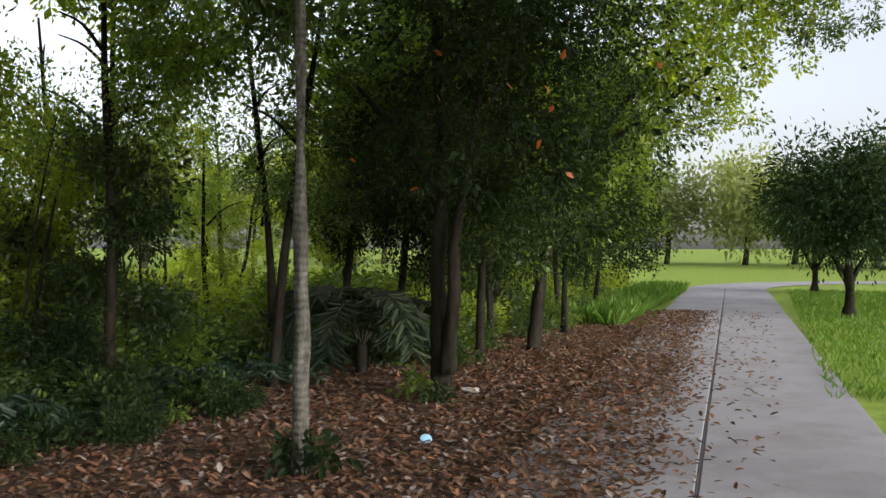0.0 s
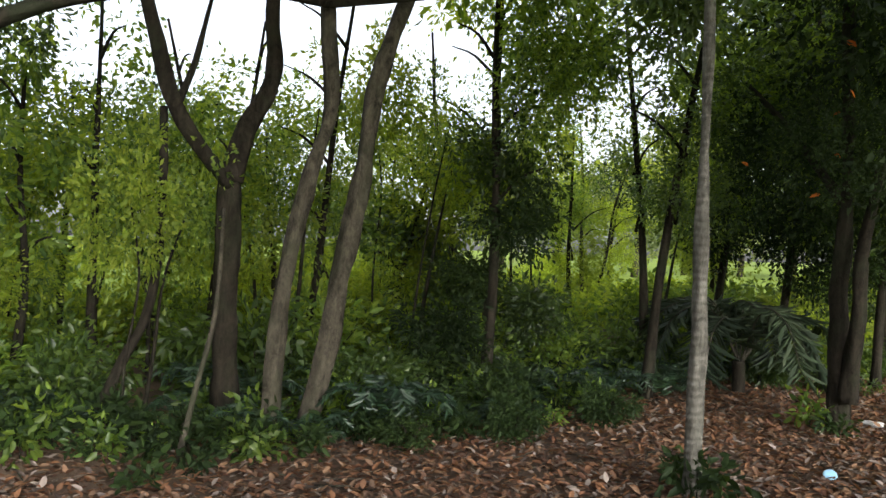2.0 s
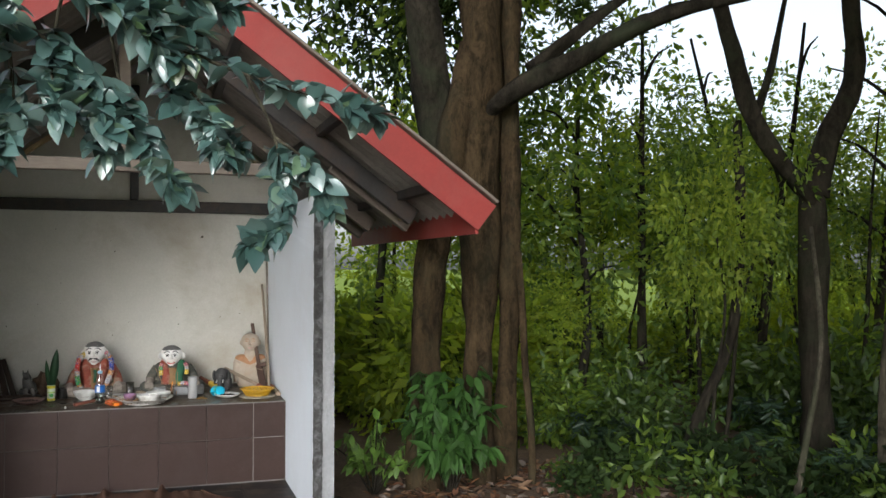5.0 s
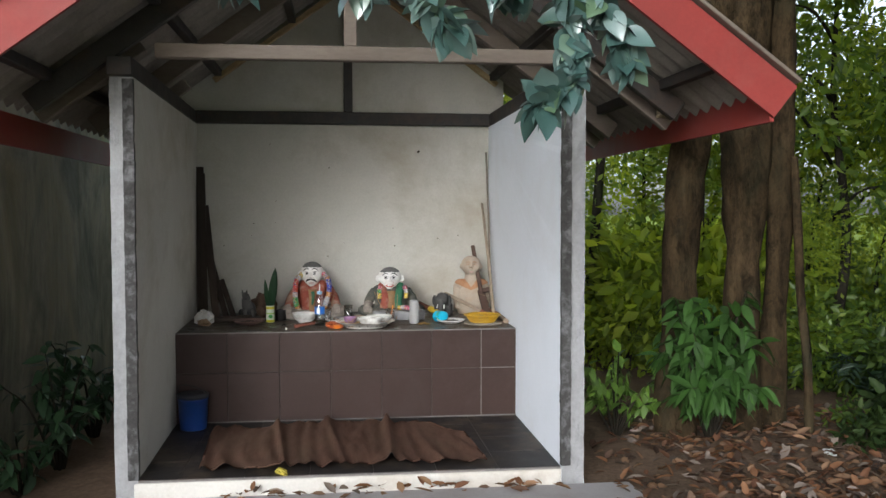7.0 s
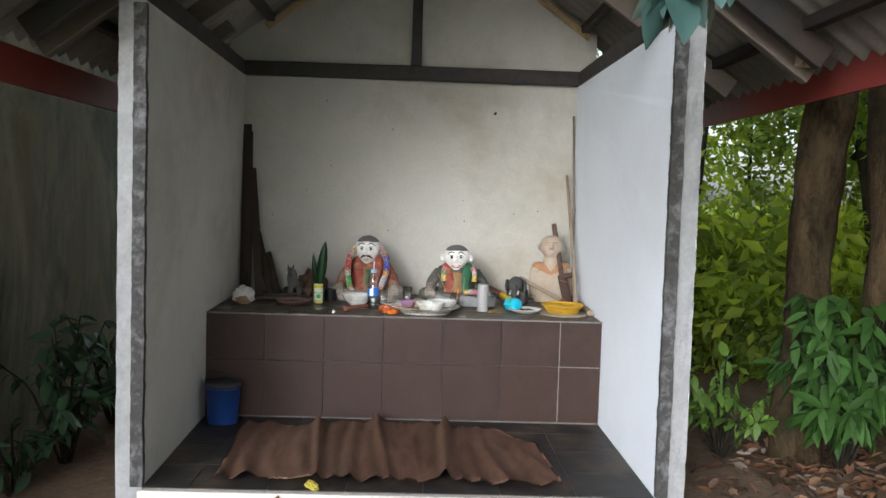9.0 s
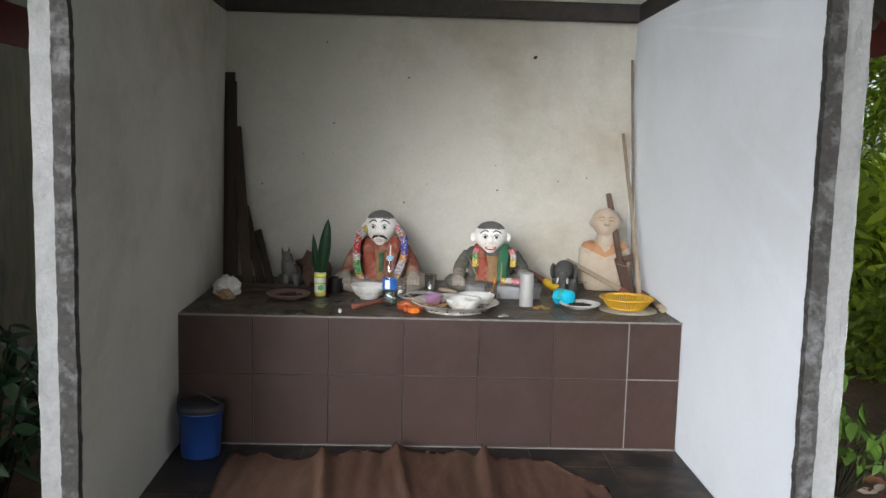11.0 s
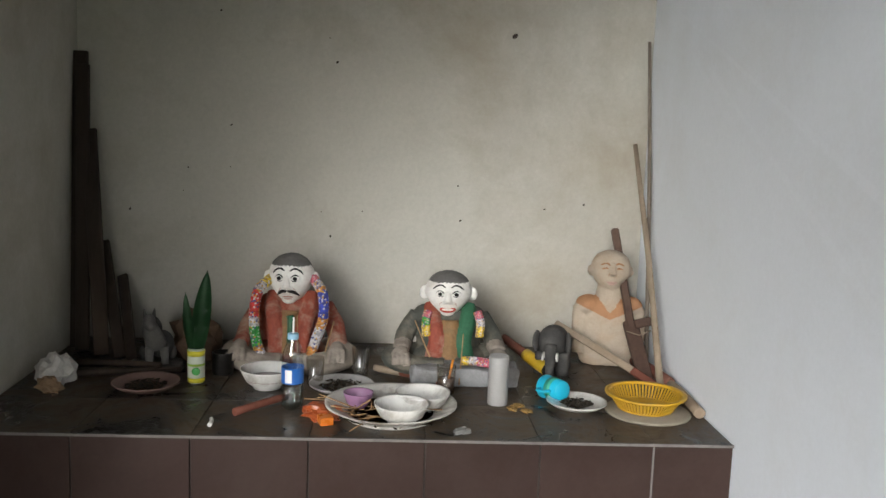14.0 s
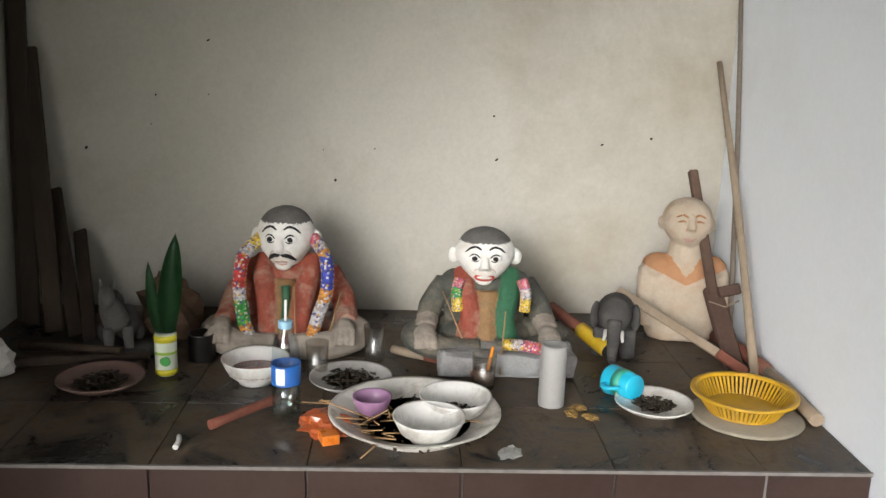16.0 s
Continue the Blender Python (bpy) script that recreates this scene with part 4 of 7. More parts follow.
# far edge of the field; distance haze is mixed into the leaf colour
FAR = crown_mesh("crown", 95, 160, 30, (4.5, 3.5, 4.0), 0.7, 0.5, leaf_material("hazed_leaf", [(0.16, 0.2, 0.09), (0.22, 0.27, 0.13), (0.27, 0.31, 0.17)], 0.7, 0.4, 0.2), 0.5)
rf = np.random.default_rng(3)
for i in range(26):
    a = radians(-38 + i * 3.6 + rf.uniform(-1, 1))
    d = rf.uniform(62, 95)
    x, y = math.sin(a) * d, math.cos(a) * d
    root = thing("tree", "tree beyond the field, haze put into its pale green leaves", "tree", (x, y, 0), group="far trees")
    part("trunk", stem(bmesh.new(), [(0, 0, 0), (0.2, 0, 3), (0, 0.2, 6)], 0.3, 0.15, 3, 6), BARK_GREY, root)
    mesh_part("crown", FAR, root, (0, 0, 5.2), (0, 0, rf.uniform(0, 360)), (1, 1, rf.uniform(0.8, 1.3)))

# ---------------------------------------------------------------- altar and floor of the shrine
TILE = surface("brown_glazed_tile", (0.042, 0.024, 0.020), 0.5, 3.0, 0.22, (0.072, 0.05, 0.043), 2.2, 0.4, 0.10, 0.002, piece=0.18, gloss=0.2)
GROUT_DARK = surface("sooty_grout", (0.075, 0.062, 0.056), 0.95, 30, 0.3, (0.12, 0.1, 0.09), 6, 0.5, 0.3, 0.002)
TILE_GREY = surface("grey_floor_tile", (0.028, 0.025, 0.024), 0.5, 6, 0.45, (0.125, 0.09, 0.06), 3.2, 0.85, 0.2, 0.002, piece=0.2)
GROUT = surface("pale_grout", (0.17, 0.158, 0.15), 0.95, 30, 0.3, (0.2, 0.18, 0.16), 6, 0.5, 0.3, 0.002)


def sooty_top(name):
    """Glazed tiles under spilt wax, ash and years of brown dirt."""
    m, nt, b = blank(name)
    d1, d2, d3 = noise_node(nt, 6.0, 9, 0.75, 0.7), noise_node(nt, 19, 7, 0.72, 0.6), noise_node(nt, 90, 4, 0.7)
    col = mix(nt, ramp(nt, d1.outputs[0], [(0.44, (0, 0, 0)), (0.54, (0.9,) * 3)]).outputs[0], (0.016, 0.014, 0.013), (0.10, 0.074, 0.05))
    col = mix(nt, ramp(nt, d2.outputs[0], [(0.52, (0, 0, 0)), (0.68, (0.7,) * 3)]).outputs[0], col, (0.022, 0.016, 0.012))
    col = mix(nt, ramp(nt, d3.outputs[0], [(0.62, (0, 0, 0)), (0.72, (0.6,) * 3)]).outputs[0], col, (0.16, 0.13, 0.10))
    nt.links.new(col, b.inputs["Base Color"])
    nt.links.new(ramp(nt, d1.outputs[0], [(0.4, (0.22,) * 3), (0.6, (0.65,) * 3)]).outputs[0], b.inputs["Roughness"])
    b.inputs["Specular IOR Level"].default_value = 0.3
    bump(nt, b, d2.outputs[0], 0.3, 0.003)
    return m


TILE_TOP = sooty_top("sooty_altar_top")
ALTAR_X, ALTAR_Z = -7.25, 0.692


def build_altar():
    root = thing("altar", "low built altar faced with dark brown tiles", "altar", (0, 0, 0))
    part("core", boxed(X_BACK + 0.002, ALTAR_X - 0.008, Y_L - SPLAY, Y_R - 0.002, Z_FLOOR - 0.01, ALTAR_Z - 0.007), GROUT_DARK, root)
    joints = [Y_R - 0.003, 0.79, 0.4905, 0.191, -0.108, -0.4075, -0.707, Y_L - SPLAY]
    rows = [ALTAR_Z - 0.002, 0.456, Z_FLOOR + 0.003]
    for a, b in zip(joints, joints[1:]):
        for t, u in zip(rows, rows[1:]):
            part("tile", boxed(ALTAR_X - 0.010, ALTAR_X, b + 0.0025, a - 0.0025, u + 0.0025, t - 0.0025, bevel=0.0012), TILE, root)
    xs = [ALTAR_X + 0.001, -7.545, -7.845, -8.145, X_BACK + 0.003]
    for a, b in zip(joints, joints[1:]):
        for p, q in zip(xs, xs[1:]):
            part("top_tile", boxed(q + 0.0012, p - 0.0012, b + 0.0012, a - 0.0012, ALTAR_Z - 0.009, ALTAR_Z, bevel=0.0006), TILE_TOP, root)
    part("grout_line", boxed(ALTAR_X - 0.009, ALTAR_X - 0.0005, 0.7875, 0.7925, Z_FLOOR + 0.004, ALTAR_Z - 0.008), GROUT, root, "pale renewed grout joint")
    part("grout_line", boxed(ALTAR_X - 0.009, ALTAR_X - 0.0005, 0.794, Y_R - 0.005, 0.4536, 0.4584), GROUT, root, "pale renewed grout joint")
    part("grout_line", boxed(ALTAR_X - 0.009, ALTAR_X + 0.006, Y_L, Y_R - 0.004, Z_FLOOR - 0.001, Z_FLOOR + 0.005), GROUT, root, "chipped pale grout along the foot")
    part("edge_trim", boxed(ALTAR_X - 0.004, ALTAR_X + 0.0025, Y_L - 0.03, Y_R - 0.003, ALTAR_Z - 0.006, ALTAR_Z + 0.001), GROUT, root, "pale worn grout edge")


def build_floor():
    root = thing("floor", "dark grey tiled shrine floor", "floor", kind="structure")
    ys = [Y_R - 0.002, 0.70, 0.40, 0.10, -0.20, -0.50, -0.80, Y_L - 0.025]
    xs = [X_FRONT - 0.004, -6.45, -6.75, -7.05, ALTAR_X + 0.002]
    part("grout_bed", boxed(ALTAR_X, X_FRONT - 0.003, Y_L - 0.024, Y_R - 0.002, Z_FLOOR - 0.014, Z_FLOOR - 0.003), GROUT, root)
    for a, b in zip(ys, ys[1:]):
        for p, q in zip(xs, xs[1:]):
            part("tile", boxed(q + 0.0015, p - 0.0015, b + 0.0015, a - 0.0015, Z_FLOOR - 0.01, Z_FLOOR, bevel=0.001), TILE_GREY, root)


build_altar()
build_floor()

# ---------------------------------------------------------------- low growth, fallen leaves, litter


def fallen_leaves():
    rng = np.random.default_rng(21)
    n = 112000
    y = 1.6 + 22 * rng.power(1.0, n) ** 1.0
    x = rng.uniform(-7.6, 0.25, n)
    keep = np.ones(n, bool)
    dens = np.clip(1.25 - np.abs(x + 2.6) / 5.2, 0.05, 1)
    lane = x > (-0.06 - 0.0395 * y - 0.4 + rng.normal(0, 0.22, n))
    dens[lane] *= 0.05
    dens *= np.where(y > 14, 0.55, 1.0)
    keep = rng.uniform(size=n) < dens
    x, y = x[keep], y[keep]
    more = 900
    x = np.r_[x, rng.uniform(-6.1, -3.2, more), rng.normal(-6.10, 0.03, 60), rng.uniform(-6.9, -5.6, 300)]
    y = np.r_[y, rng.uniform(1.2, 2.8, more), rng.uniform(-0.6, 1.0, 60), rng.uniform(1.25, 3.2, 300)]
    n = len(x)
    z = np.array([ground_height(a, b) for a, b in zip(x, y)])
    road = (x > -0.06 - 0.0395 * y - 1.42)
    z = np.where(road, 0.034, z)
    z = np.where((x > -6.16) & (x < -4.6) & (np.abs(y) < 1.35), 0.082, z)
    a = rng.uniform(0, 6.283, n)
    way = np.c_[np.cos(a), np.sin(a), rng.normal(0, 0.26, n)]
    face = unit(np.c_[rng.normal(0, 0.3, n), rng.normal(0, 0.3, n), np.ones(n)])
    base = np.c_[x, y, z + rng.uniform(0.004, 0.035, n)]
    me = leaf_mesh("fallen_leaves", base, way, 0.08, 0.44, LITTER, rng, fold=0.6, droop=-0.14, face=face)
    tagged(new("fallen_leaves", me), "dry brown and orange fallen leaves strewn over the ground", "leaves", kind="stuff")


def twigs():
    rng = np.random.default_rng(22)
    bm = bmesh.new()
    for i in range(90):
        x, y = rng.uniform(-6.6, -2.2), rng.uniform(2.5, 13)
        a, L = rng.uniform(0, 6.28), rng.uniform(0.15, 0.6)
        z = ground_height(x, y) + 0.02
        tube(bm, [(x, y, z), (x + math.cos(a) * L / 2, y + math.sin(a) * L / 2, z + 0.02), (x + math.cos(a + 0.3) * L, y + math.sin(a + 0.3) * L, z)], [0.006, 0.005, 0.003], 5)
    tagged(part("twigs", bm, BARK_GREY), "thin grey twigs among the fallen leaves", "twigs", kind="stuff")


def grass():
    rng = np.random.default_rng(23)
    def tuft(n, x0, x1, y0, y1, length, name, label):
        x, y = rng.uniform(x0, x1, n), rng.uniform(y0, y1, n)
        a = rng.uniform(0, 6.28, n)
        way = np.c_[np.cos(a) * 0.5, np.sin(a) * 0.5, np.ones(n)]
        me = leaf_mesh(name, np.c_[x, y, np.zeros(n)], way, length, 0.09, GRASS, rng, droop=0.3, points=4)
        tagged(new(name, me), label, "grass", kind="stuff")
    tuft(16000, 0.75, 6.5, 11, 36, 0.13, "grass", "short bright green grass beside the lane")
    tuft(7000, -4.2, -2.75, 19, 34, 0.4, "tall_grass", "taller green grass on the verge under the trees")


HERB = [leaf_mesh("herb_leaves", *crown_points(np.random.default_rng(61 + i), 16, 7, (0.2, 0.2, 0.16), 0.05, 0.2, 0.17), 0.095, 0.45, [LEAF_DARK, LEAF_DARK, LEAF][i], np.random.default_rng(64 + i)) for i in range(3)]


def herb(x, y, k, seed):
    rng = np.random.default_rng(seed)
    root = thing("seedling", "low dark green seedling on the leaf litter", "plant", (x, y, ground_height(x, y) - 0.01), rng.uniform(0, 360), group="seedlings")
    part("stem", stem(bmesh.new(), [(0, 0, 0), (0.01, 0, 0.1 * k), (0, 0.01, 0.22 * k)], 0.006, 0.003, 3, 5), BARK_DARK, root)
    mesh_part("foliage", HERB[seed % 3], root, (0, 0, 0), (0, 0, 0), (k, k, k))


def low_growth():
    rng = np.random.default_rng(24)
    spots = scatter(rng, 48, -7.4, -5.4, 3.3, 11.5, 0.3, lambda x, y: x < -5.2 - 0.05 * y * 0 and (x + 5.1) < (rng.uniform() - 0.75) * 2.4)
    spots += scatter(rng, 10, -6.8, -6.2, 2.7, 4.2, 0.25, lambda x, y: True)
    spots += scatter(rng, 46, -6.7, -4.9, 4.5, 8.6, 0.22, lambda x, y: x < -5.6 + 0.25 * (rng.uniform() - 0.3) * 4)
    spots += [(-3.0, 6.2), (-3.2, 6.45), (-3.45, 9.5), (-3.1, 9.3), (-6.35, 2.75), (-6.3, 3.1), (-6.5, 3.4)]
    for i, (x, y) in enumerate(spots):
        herb(x, y, rng.uniform(0.5, 1.15), 1000 + i)


def fern_mesh(seed):
    """Arching fronds round one crown, each with two rows of narrow leaflets."""
    rng = np.random.default_rng(seed)
    base, way = [], []
    for i in range(11):
        a, L, h = i * 0.571 + rng.uniform(-0.2, 0.2), rng.uniform(0.3, 0.5), rng.uniform(0.16, 0.34)
        t = np.linspace(0.12, 1, 13)
        pts = np.c_[np.cos(a) * L * t, np.sin(a) * L * t, h * np.sin(t * 2.3)]
        d = unit(np.gradient(pts, axis=0))
        s = unit(np.cross(d, np.array((0, 0, 1.0))))
        for k in (1, -1):
            base.append(pts)
            way.append(k * s + d * 0.55 + np.array((0, 0, -0.25)))
    return leaf_mesh("fern_leaves", np.concatenate(base), np.concatenate(way), 0.10, 0.24, FERN, rng, droop=0.25)


FERN = leaf_material("fern_leaf", [(0.014, 0.034, 0.016), (0.022, 0.05, 0.022), (0.035, 0.07, 0.03)], 0.4, 0.2, 0.5)
FERNS = [fern_mesh(140 + i) for i in range(3)]


def fern(x, y, k, seed):
    rng = np.random.default_rng(seed)
    root = thing("fern", "dark green fern with arching fronds on the woodland floor", "fern", (x, y, ground_height(x, y) - 0.01), rng.uniform(0, 360), group="ferns")
    part("crown", stem(bmesh.new(), [(0, 0, -0.02), (0, 0, 0.03), (0.005, 0, 0.06)], 0.018, 0.01, 2, 6), BARK_DARK, root)
    mesh_part("fronds", FERNS[seed % 3], root, (0, 0, 0.03), (0, 0, 0), (k, k, k * rng.uniform(0.8, 1.2)))


def edge_x(y):
    """Where the wood's low growth begins, seen from the lane."""
    return float(np.interp(y, [3.0, 4.3, 5.5, 6.8, 9.0, 12.5, 20.0], [-7.3, -6.7, -5.95, -5.25, -5.3, -5.2, -4.6]))


def ferns():
    rng = np.random.default_rng(27)
    for i, (x, y) in enumerate(scatter(rng, 46, -9.2, -4.4, 3.1, 13, 0.36, lambda x, y: -1.9 < x - edge_x(y) < 0.25)):
        fern(x, y, rng.uniform(0.55, 1.25), 2000 + i)


def big_leaf(name, length, width, material, seed):
    """One glossy leaf with a midrib fold, curling down towards its tip."""
    bm = bmesh.new()
    rows = []
    for i in range(7):
        t = i / 6
        w = width * 0.5 * math.sin(math.pi * min(1, (0.04 + 0.96 * t) ** 0.8)) + 0.001
        z = -0.22 * length * t * t
        rows.append([bm.verts.new((length * t, -w, z + w * 0.28)), bm.verts.new((length * t, 0, z)), bm.verts.new((length * t, w, z + w * 0.28))])
    for a, b in zip(rows, rows[1:]):
        for k in (0, 1):
            bm.faces.new((a[k], b[k], b[k + 1], a[k + 1])).smooth = True
    me = bpy.data.meshes.new(name)
    bm.to_mesh(me)
    bm.free()
    me.materials.append(material)
    return me


def gloss_leaf_material():
    m, nt, b = blank("glossy_leaf")
    info = nt.nodes.new("ShaderNodeObjectInfo")
    # Sky reflection is partly mixed into these blue-green leaf colours.
    r = ramp(nt, info.outputs["Random"], [(0.0, (0.04, 0.09, 0.082)), (0.5, (0.085, 0.155, 0.145)), (0.88, (0.14, 0.21, 0.195)), (1.0, (0.1, 0.17, 0.06))])
    n = noise_node(nt, 40, 4)
    nt.links.new(mix(nt, 0.25, r.outputs[0], mix(nt, n.outputs[0], r.outputs[0], (0.05, 0.09, 0.06))), b.inputs["Base Color"])
    b.inputs["Roughness"].default_value = 0.3
    b.inputs["Specular IOR Level"].default_value = 1.0
    b.inputs["Coat Weight"].default_value = 0.3
    b.inputs["Coat Roughness"].default_value = 0.2
    bump(nt, b, n.outputs[0], 0.15, 0.003)
    return m


def leaf_on(root, me, at, way, scale, rng):
    d = Vector(way).normalized()
    q = d.to_track_quat("X", "Z")
    ob = new("leaf", me)
    ob.parent = root
    ob.matrix_basis = Matrix.LocRotScale(at, q @ Euler((rng.normal() * 0.5, 0, 0)).to_quaternion(), (scale,) * 3)
    return ob


GLOSSY = gloss_leaf_material()
GLOSS_LEAVES = [big_leaf("leaf", 0.094, 0.06, GLOSSY, 0), big_leaf("leaf", 0.084, 0.06, GLOSSY, 1)]


def overhanging_tree():
    """A small glossy-leaved tree whose twigs hang in front of the shrine's gable."""
    rng = np.random.default_rng(31)
    root = thing("tree", "small tree with glossy dark green leaves hanging before the shrine", "tree", (0, 0, 0))
    base = (-3.1, -1.45, -0.05)
    part("trunk", stem(bmesh.new(), [base, (-3.2, -1.4, 1.2), (-3.45, -1.3, 2.2), (-3.7, -1.1, 2.9), (-3.9, -0.8, 3.4)], 0.07, 0.03, 5, 9, 0.2), BARK_GREY, root)
    twig_keys = [
        [(-3.85, -0.9, 3.25), (-4.15, -0.45, 2.75), (-4.3, 0.0, 2.42), (-4.35, 0.45, 2.25), (-4.5, 0.8, 2.2), (-4.62, 0.98, 2.18)],
        [(-4.15, -0.45, 2.75), (-4.2, -0.3, 2.4), (-4.15, -0.25, 2.05), (-4.12, -0.3, 1.92)],
        [(-4.3, 0.0, 2.42), (-4.25, 0.05, 2.15), (-4.22, 0.15, 1.95), (-4.22, 0.22, 1.84)],
        [(-4.35, 0.45, 2.25), (-4.4, 0.55, 2.05), (-4.42, 0.58, 1.85), (-4.36, 0.56, 1.74), (-4.28, 0.46, 1.66)],
        [(-4.3, 0.0, 2.42), (-4.35, 0.25, 2.2), (-4.4, 0.35, 2.05), (-4.38, 0.42, 1.98)],
        [(-4.4, 0.55, 2.05), (-4.45, 0.7, 1.95), (-4.5, 0.76, 1.82)],
        [(-4.15, -0.45, 2.75), (-4.2, -0.1, 2.55), (-4.3, 0.2, 2.5), (-4.4, 0.4, 2.48)],
        [(-4.2, -0.3, 2.4), (-4.22, -0.08, 2.2), (-4.2, 0.02, 2.02)],
        [(-3.9, -0.8, 3.4), (-4.2, -0.7, 2.9), (-4.25, -0.6, 2.4), (-4.2, -0.62, 2.1)],
        [(-4.2, -0.1, 2.55), (-4.3, -0.15, 2.3), (-4.3, -0.05, 2.1), (-4.25, 0.0, 1.95)],
        [(-4.3, 0.2, 2.5), (-4.32, 0.15, 2.3), (-4.3, 0.22, 2.12)],
        [(-4.2, -0.3, 2.4), (-4.2, -0.45, 2.2), (-4.15, -0.42, 2.0)],
        [(-4.15, -0.45, 2.75), (-4.1, -0.2, 2.5), (-4.1, 0.05, 2.35), (-4.15, 0.2, 2.25)],
        [(-3.9, -0.8, 3.4), (-4.05, -0.75, 2.8), (-4.1, -0.8, 2.3), (-4.1, -0.82, 1.98)],
        [(-4.05, -0.75, 2.8), (-4.15, -0.55, 2.5), (-4.15, -0.5, 2.25), (-4.12, -0.45, 2.12)],
        [(-4.2, -0.1, 2.55), (-4.15, 0.0, 2.5), (-4.2, 0.1, 2.42), (-4.3, 0.3, 2.36)],
        [(-4.3, -0.15, 2.3), (-4.18, -0.15, 2.18), (-4.12, -0.12, 2.05)],
        [(-4.35, 0.25, 2.2), (-4.3, 0.32, 2.1), (-4.26, 0.36, 1.97)],
        [(-4.1, -0.2, 2.5), (-4.05, -0.3, 2.3), (-4.05, -0.33, 2.12)]]
    for i, keys in enumerate(twig_keys):
        part("twig", stem(bmesh.new(), keys, 0.012 if i == 0 else 0.006, 0.003, 5, 6, 0.1, i), BARK_GREY, root)
        pts = curve_points(keys, 7)
        n = len(pts)
        for j, p in enumerate(pts):
            if j < n * 0.25:
                continue
            d = (pts[min(j + 1, n - 1)] - pts[max(j - 1, 0)]).normalized()
            for _ in range(5 if j < n - 2 else 7):
                w = d * 0.6 + Vector(rng.normal(size=3)) * 0.75 + Vector((0, 0, 0.0))
                leaf_on(root, GLOSS_LEAVES[int(rng.integers(2))], p, w, rng.uniform(0.75, 1.2), rng)


BUSH_LEAVES = [big_leaf("leaf", 0.135, 0.042, surface("bush_leaf", (0.032, 0.082, 0.012), 0.7, 20, 0.3, (0.05, 0.13, 0.03), 6, 0.5, 0.2, 0.003, piece=0.45), 0)]
YELLOW_LEAVES = [big_leaf("leaf", 0.09, 0.042, surface("yellow_green_leaf", (0.11, 0.2, 0.03), 0.55, 20, 0.3, (0.2, 0.26, 0.04), 6, 0.5, 0.2, 0.003, piece=0.5), 0)]
DIM_LEAVES = [big_leaf("leaf", 0.10, 0.042, surface("shade_leaf", (0.028, 0.06, 0.026), 0.45, 20, 0.3, (0.04, 0.08, 0.03), 6, 0.5, 0.2, 0.003, piece=0.4), 0)]


def leafy_bush(label, at, spread, height, shoots, per, leaves, seed, droop=-0.5):
    rng = np.random.default_rng(seed)
    root = thing("bush", label, "bush", at)
    for i in range(shoots):
        a = rng.uniform(0, 6.283)
        r = spread * rng.uniform(0.2, 1)
        tip = Vector((math.cos(a) * r, math.sin(a) * r, height * rng.uniform(0.35, 1)))
        keys = [(0, 0, 0), tip * 0.5 + Vector((0, 0, height * 0.15)), tip]
        part("shoot", stem(bmesh.new(), keys, 0.008, 0.003, 4, 5), BARK_DARK, root)
        pts = curve_points(keys, 8)
        for j in range(per):
            p = pts[min(len(pts) - 1, int(len(pts) * rng.uniform(0.35, 1.0)))]
            w = Vector((math.cos(a), math.sin(a), 0)) * 0.4 + Vector(rng.normal(size=3)) * 0.7 + Vector((0, 0, droop))
            leaf_on(root, leaves[0], p, w, rng.uniform(0.7, 1.2), rng)


def palm(at, seed):
    rng = np.random.default_rng(seed)
    root = thing("palm", "low palm with arching dusty grey-green fronds", "palm", at)
    part("stump", stem(bmesh.new(), [(0, 0, -0.05), (0, 0, 0.2), (0, 0, 0.4)], 0.09, 0.07, 3, 8, 0.3), BARK_DARK, root)
    for i in range(9):
        a = i * 0.7 + rng.uniform(-0.2, 0.2)
        L = rng.uniform(0.9, 1.4)
        h = rng.uniform(0.7, 1.0)
        keys = [(0, 0, 0.35), (math.cos(a) * L * 0.35, math.sin(a) * L * 0.35, 0.35 + h * 0.75), (math.cos(a) * L * 0.75, math.sin(a) * L * 0.75, 0.3 + h * 0.7), (math.cos(a) * L, math.sin(a) * L, 0.2 + h * 0.25)]
        part("rachis", stem(bmesh.new(), keys, 0.012, 0.004, 6, 5), BARK_GREY, root)
        pts = np.array(curve_points(keys, 14))[6:]
        d = np.gradient(pts, axis=0)
        s = unit(np.cross(d, np.array((0, 0, 1.0))))
        base = np.r_[pts, pts]
        way = np.r_[s + unit(d) * 0.6 + np.array((0, 0, -0.35)), -s + unit(d) * 0.6 + np.array((0, 0, -0.35))]
        mesh_part("frond", leaf_mesh("frond", base, way, 0.34, 0.09, PALM, rng, droop=0.3), root)


PALM = leaf_material("palm_leaf", [(0.025, 0.04, 0.02), (0.035, 0.055, 0.028), (0.055, 0.075, 0.04)], 0.6, 0.15, 0.2)
fallen_leaves()
twigs()
grass()
low_growth()
ferns()
overhanging_tree()
leafy_bush("lush bush with long drooping green leaves at the fig's foot", (-6.62, 1.96, 0.1), 0.3, 0.86, 34, 20, BUSH_LEAVES, 41, -0.75)
leafy_bush("low bush with yellow-green leaves beside the shrine", (-7.0, 1.55, 0.05), 0.32, 0.5, 14, 14, YELLOW_LEAVES, 42, -0.5)
leafy_bush("shaded dark-leaved bush between shrine and boundary wall", (-6.75, -1.5, 0.0), 0.42, 0.8, 16, 11, DIM_LEAVES, 43, -0.2)
leafy_bush("shaded dark-leaved bush against the boundary wall", (-7.4, -1.5, 0.0), 0.35, 0.75, 12, 10, DIM_LEAVES, 44, -0.2)
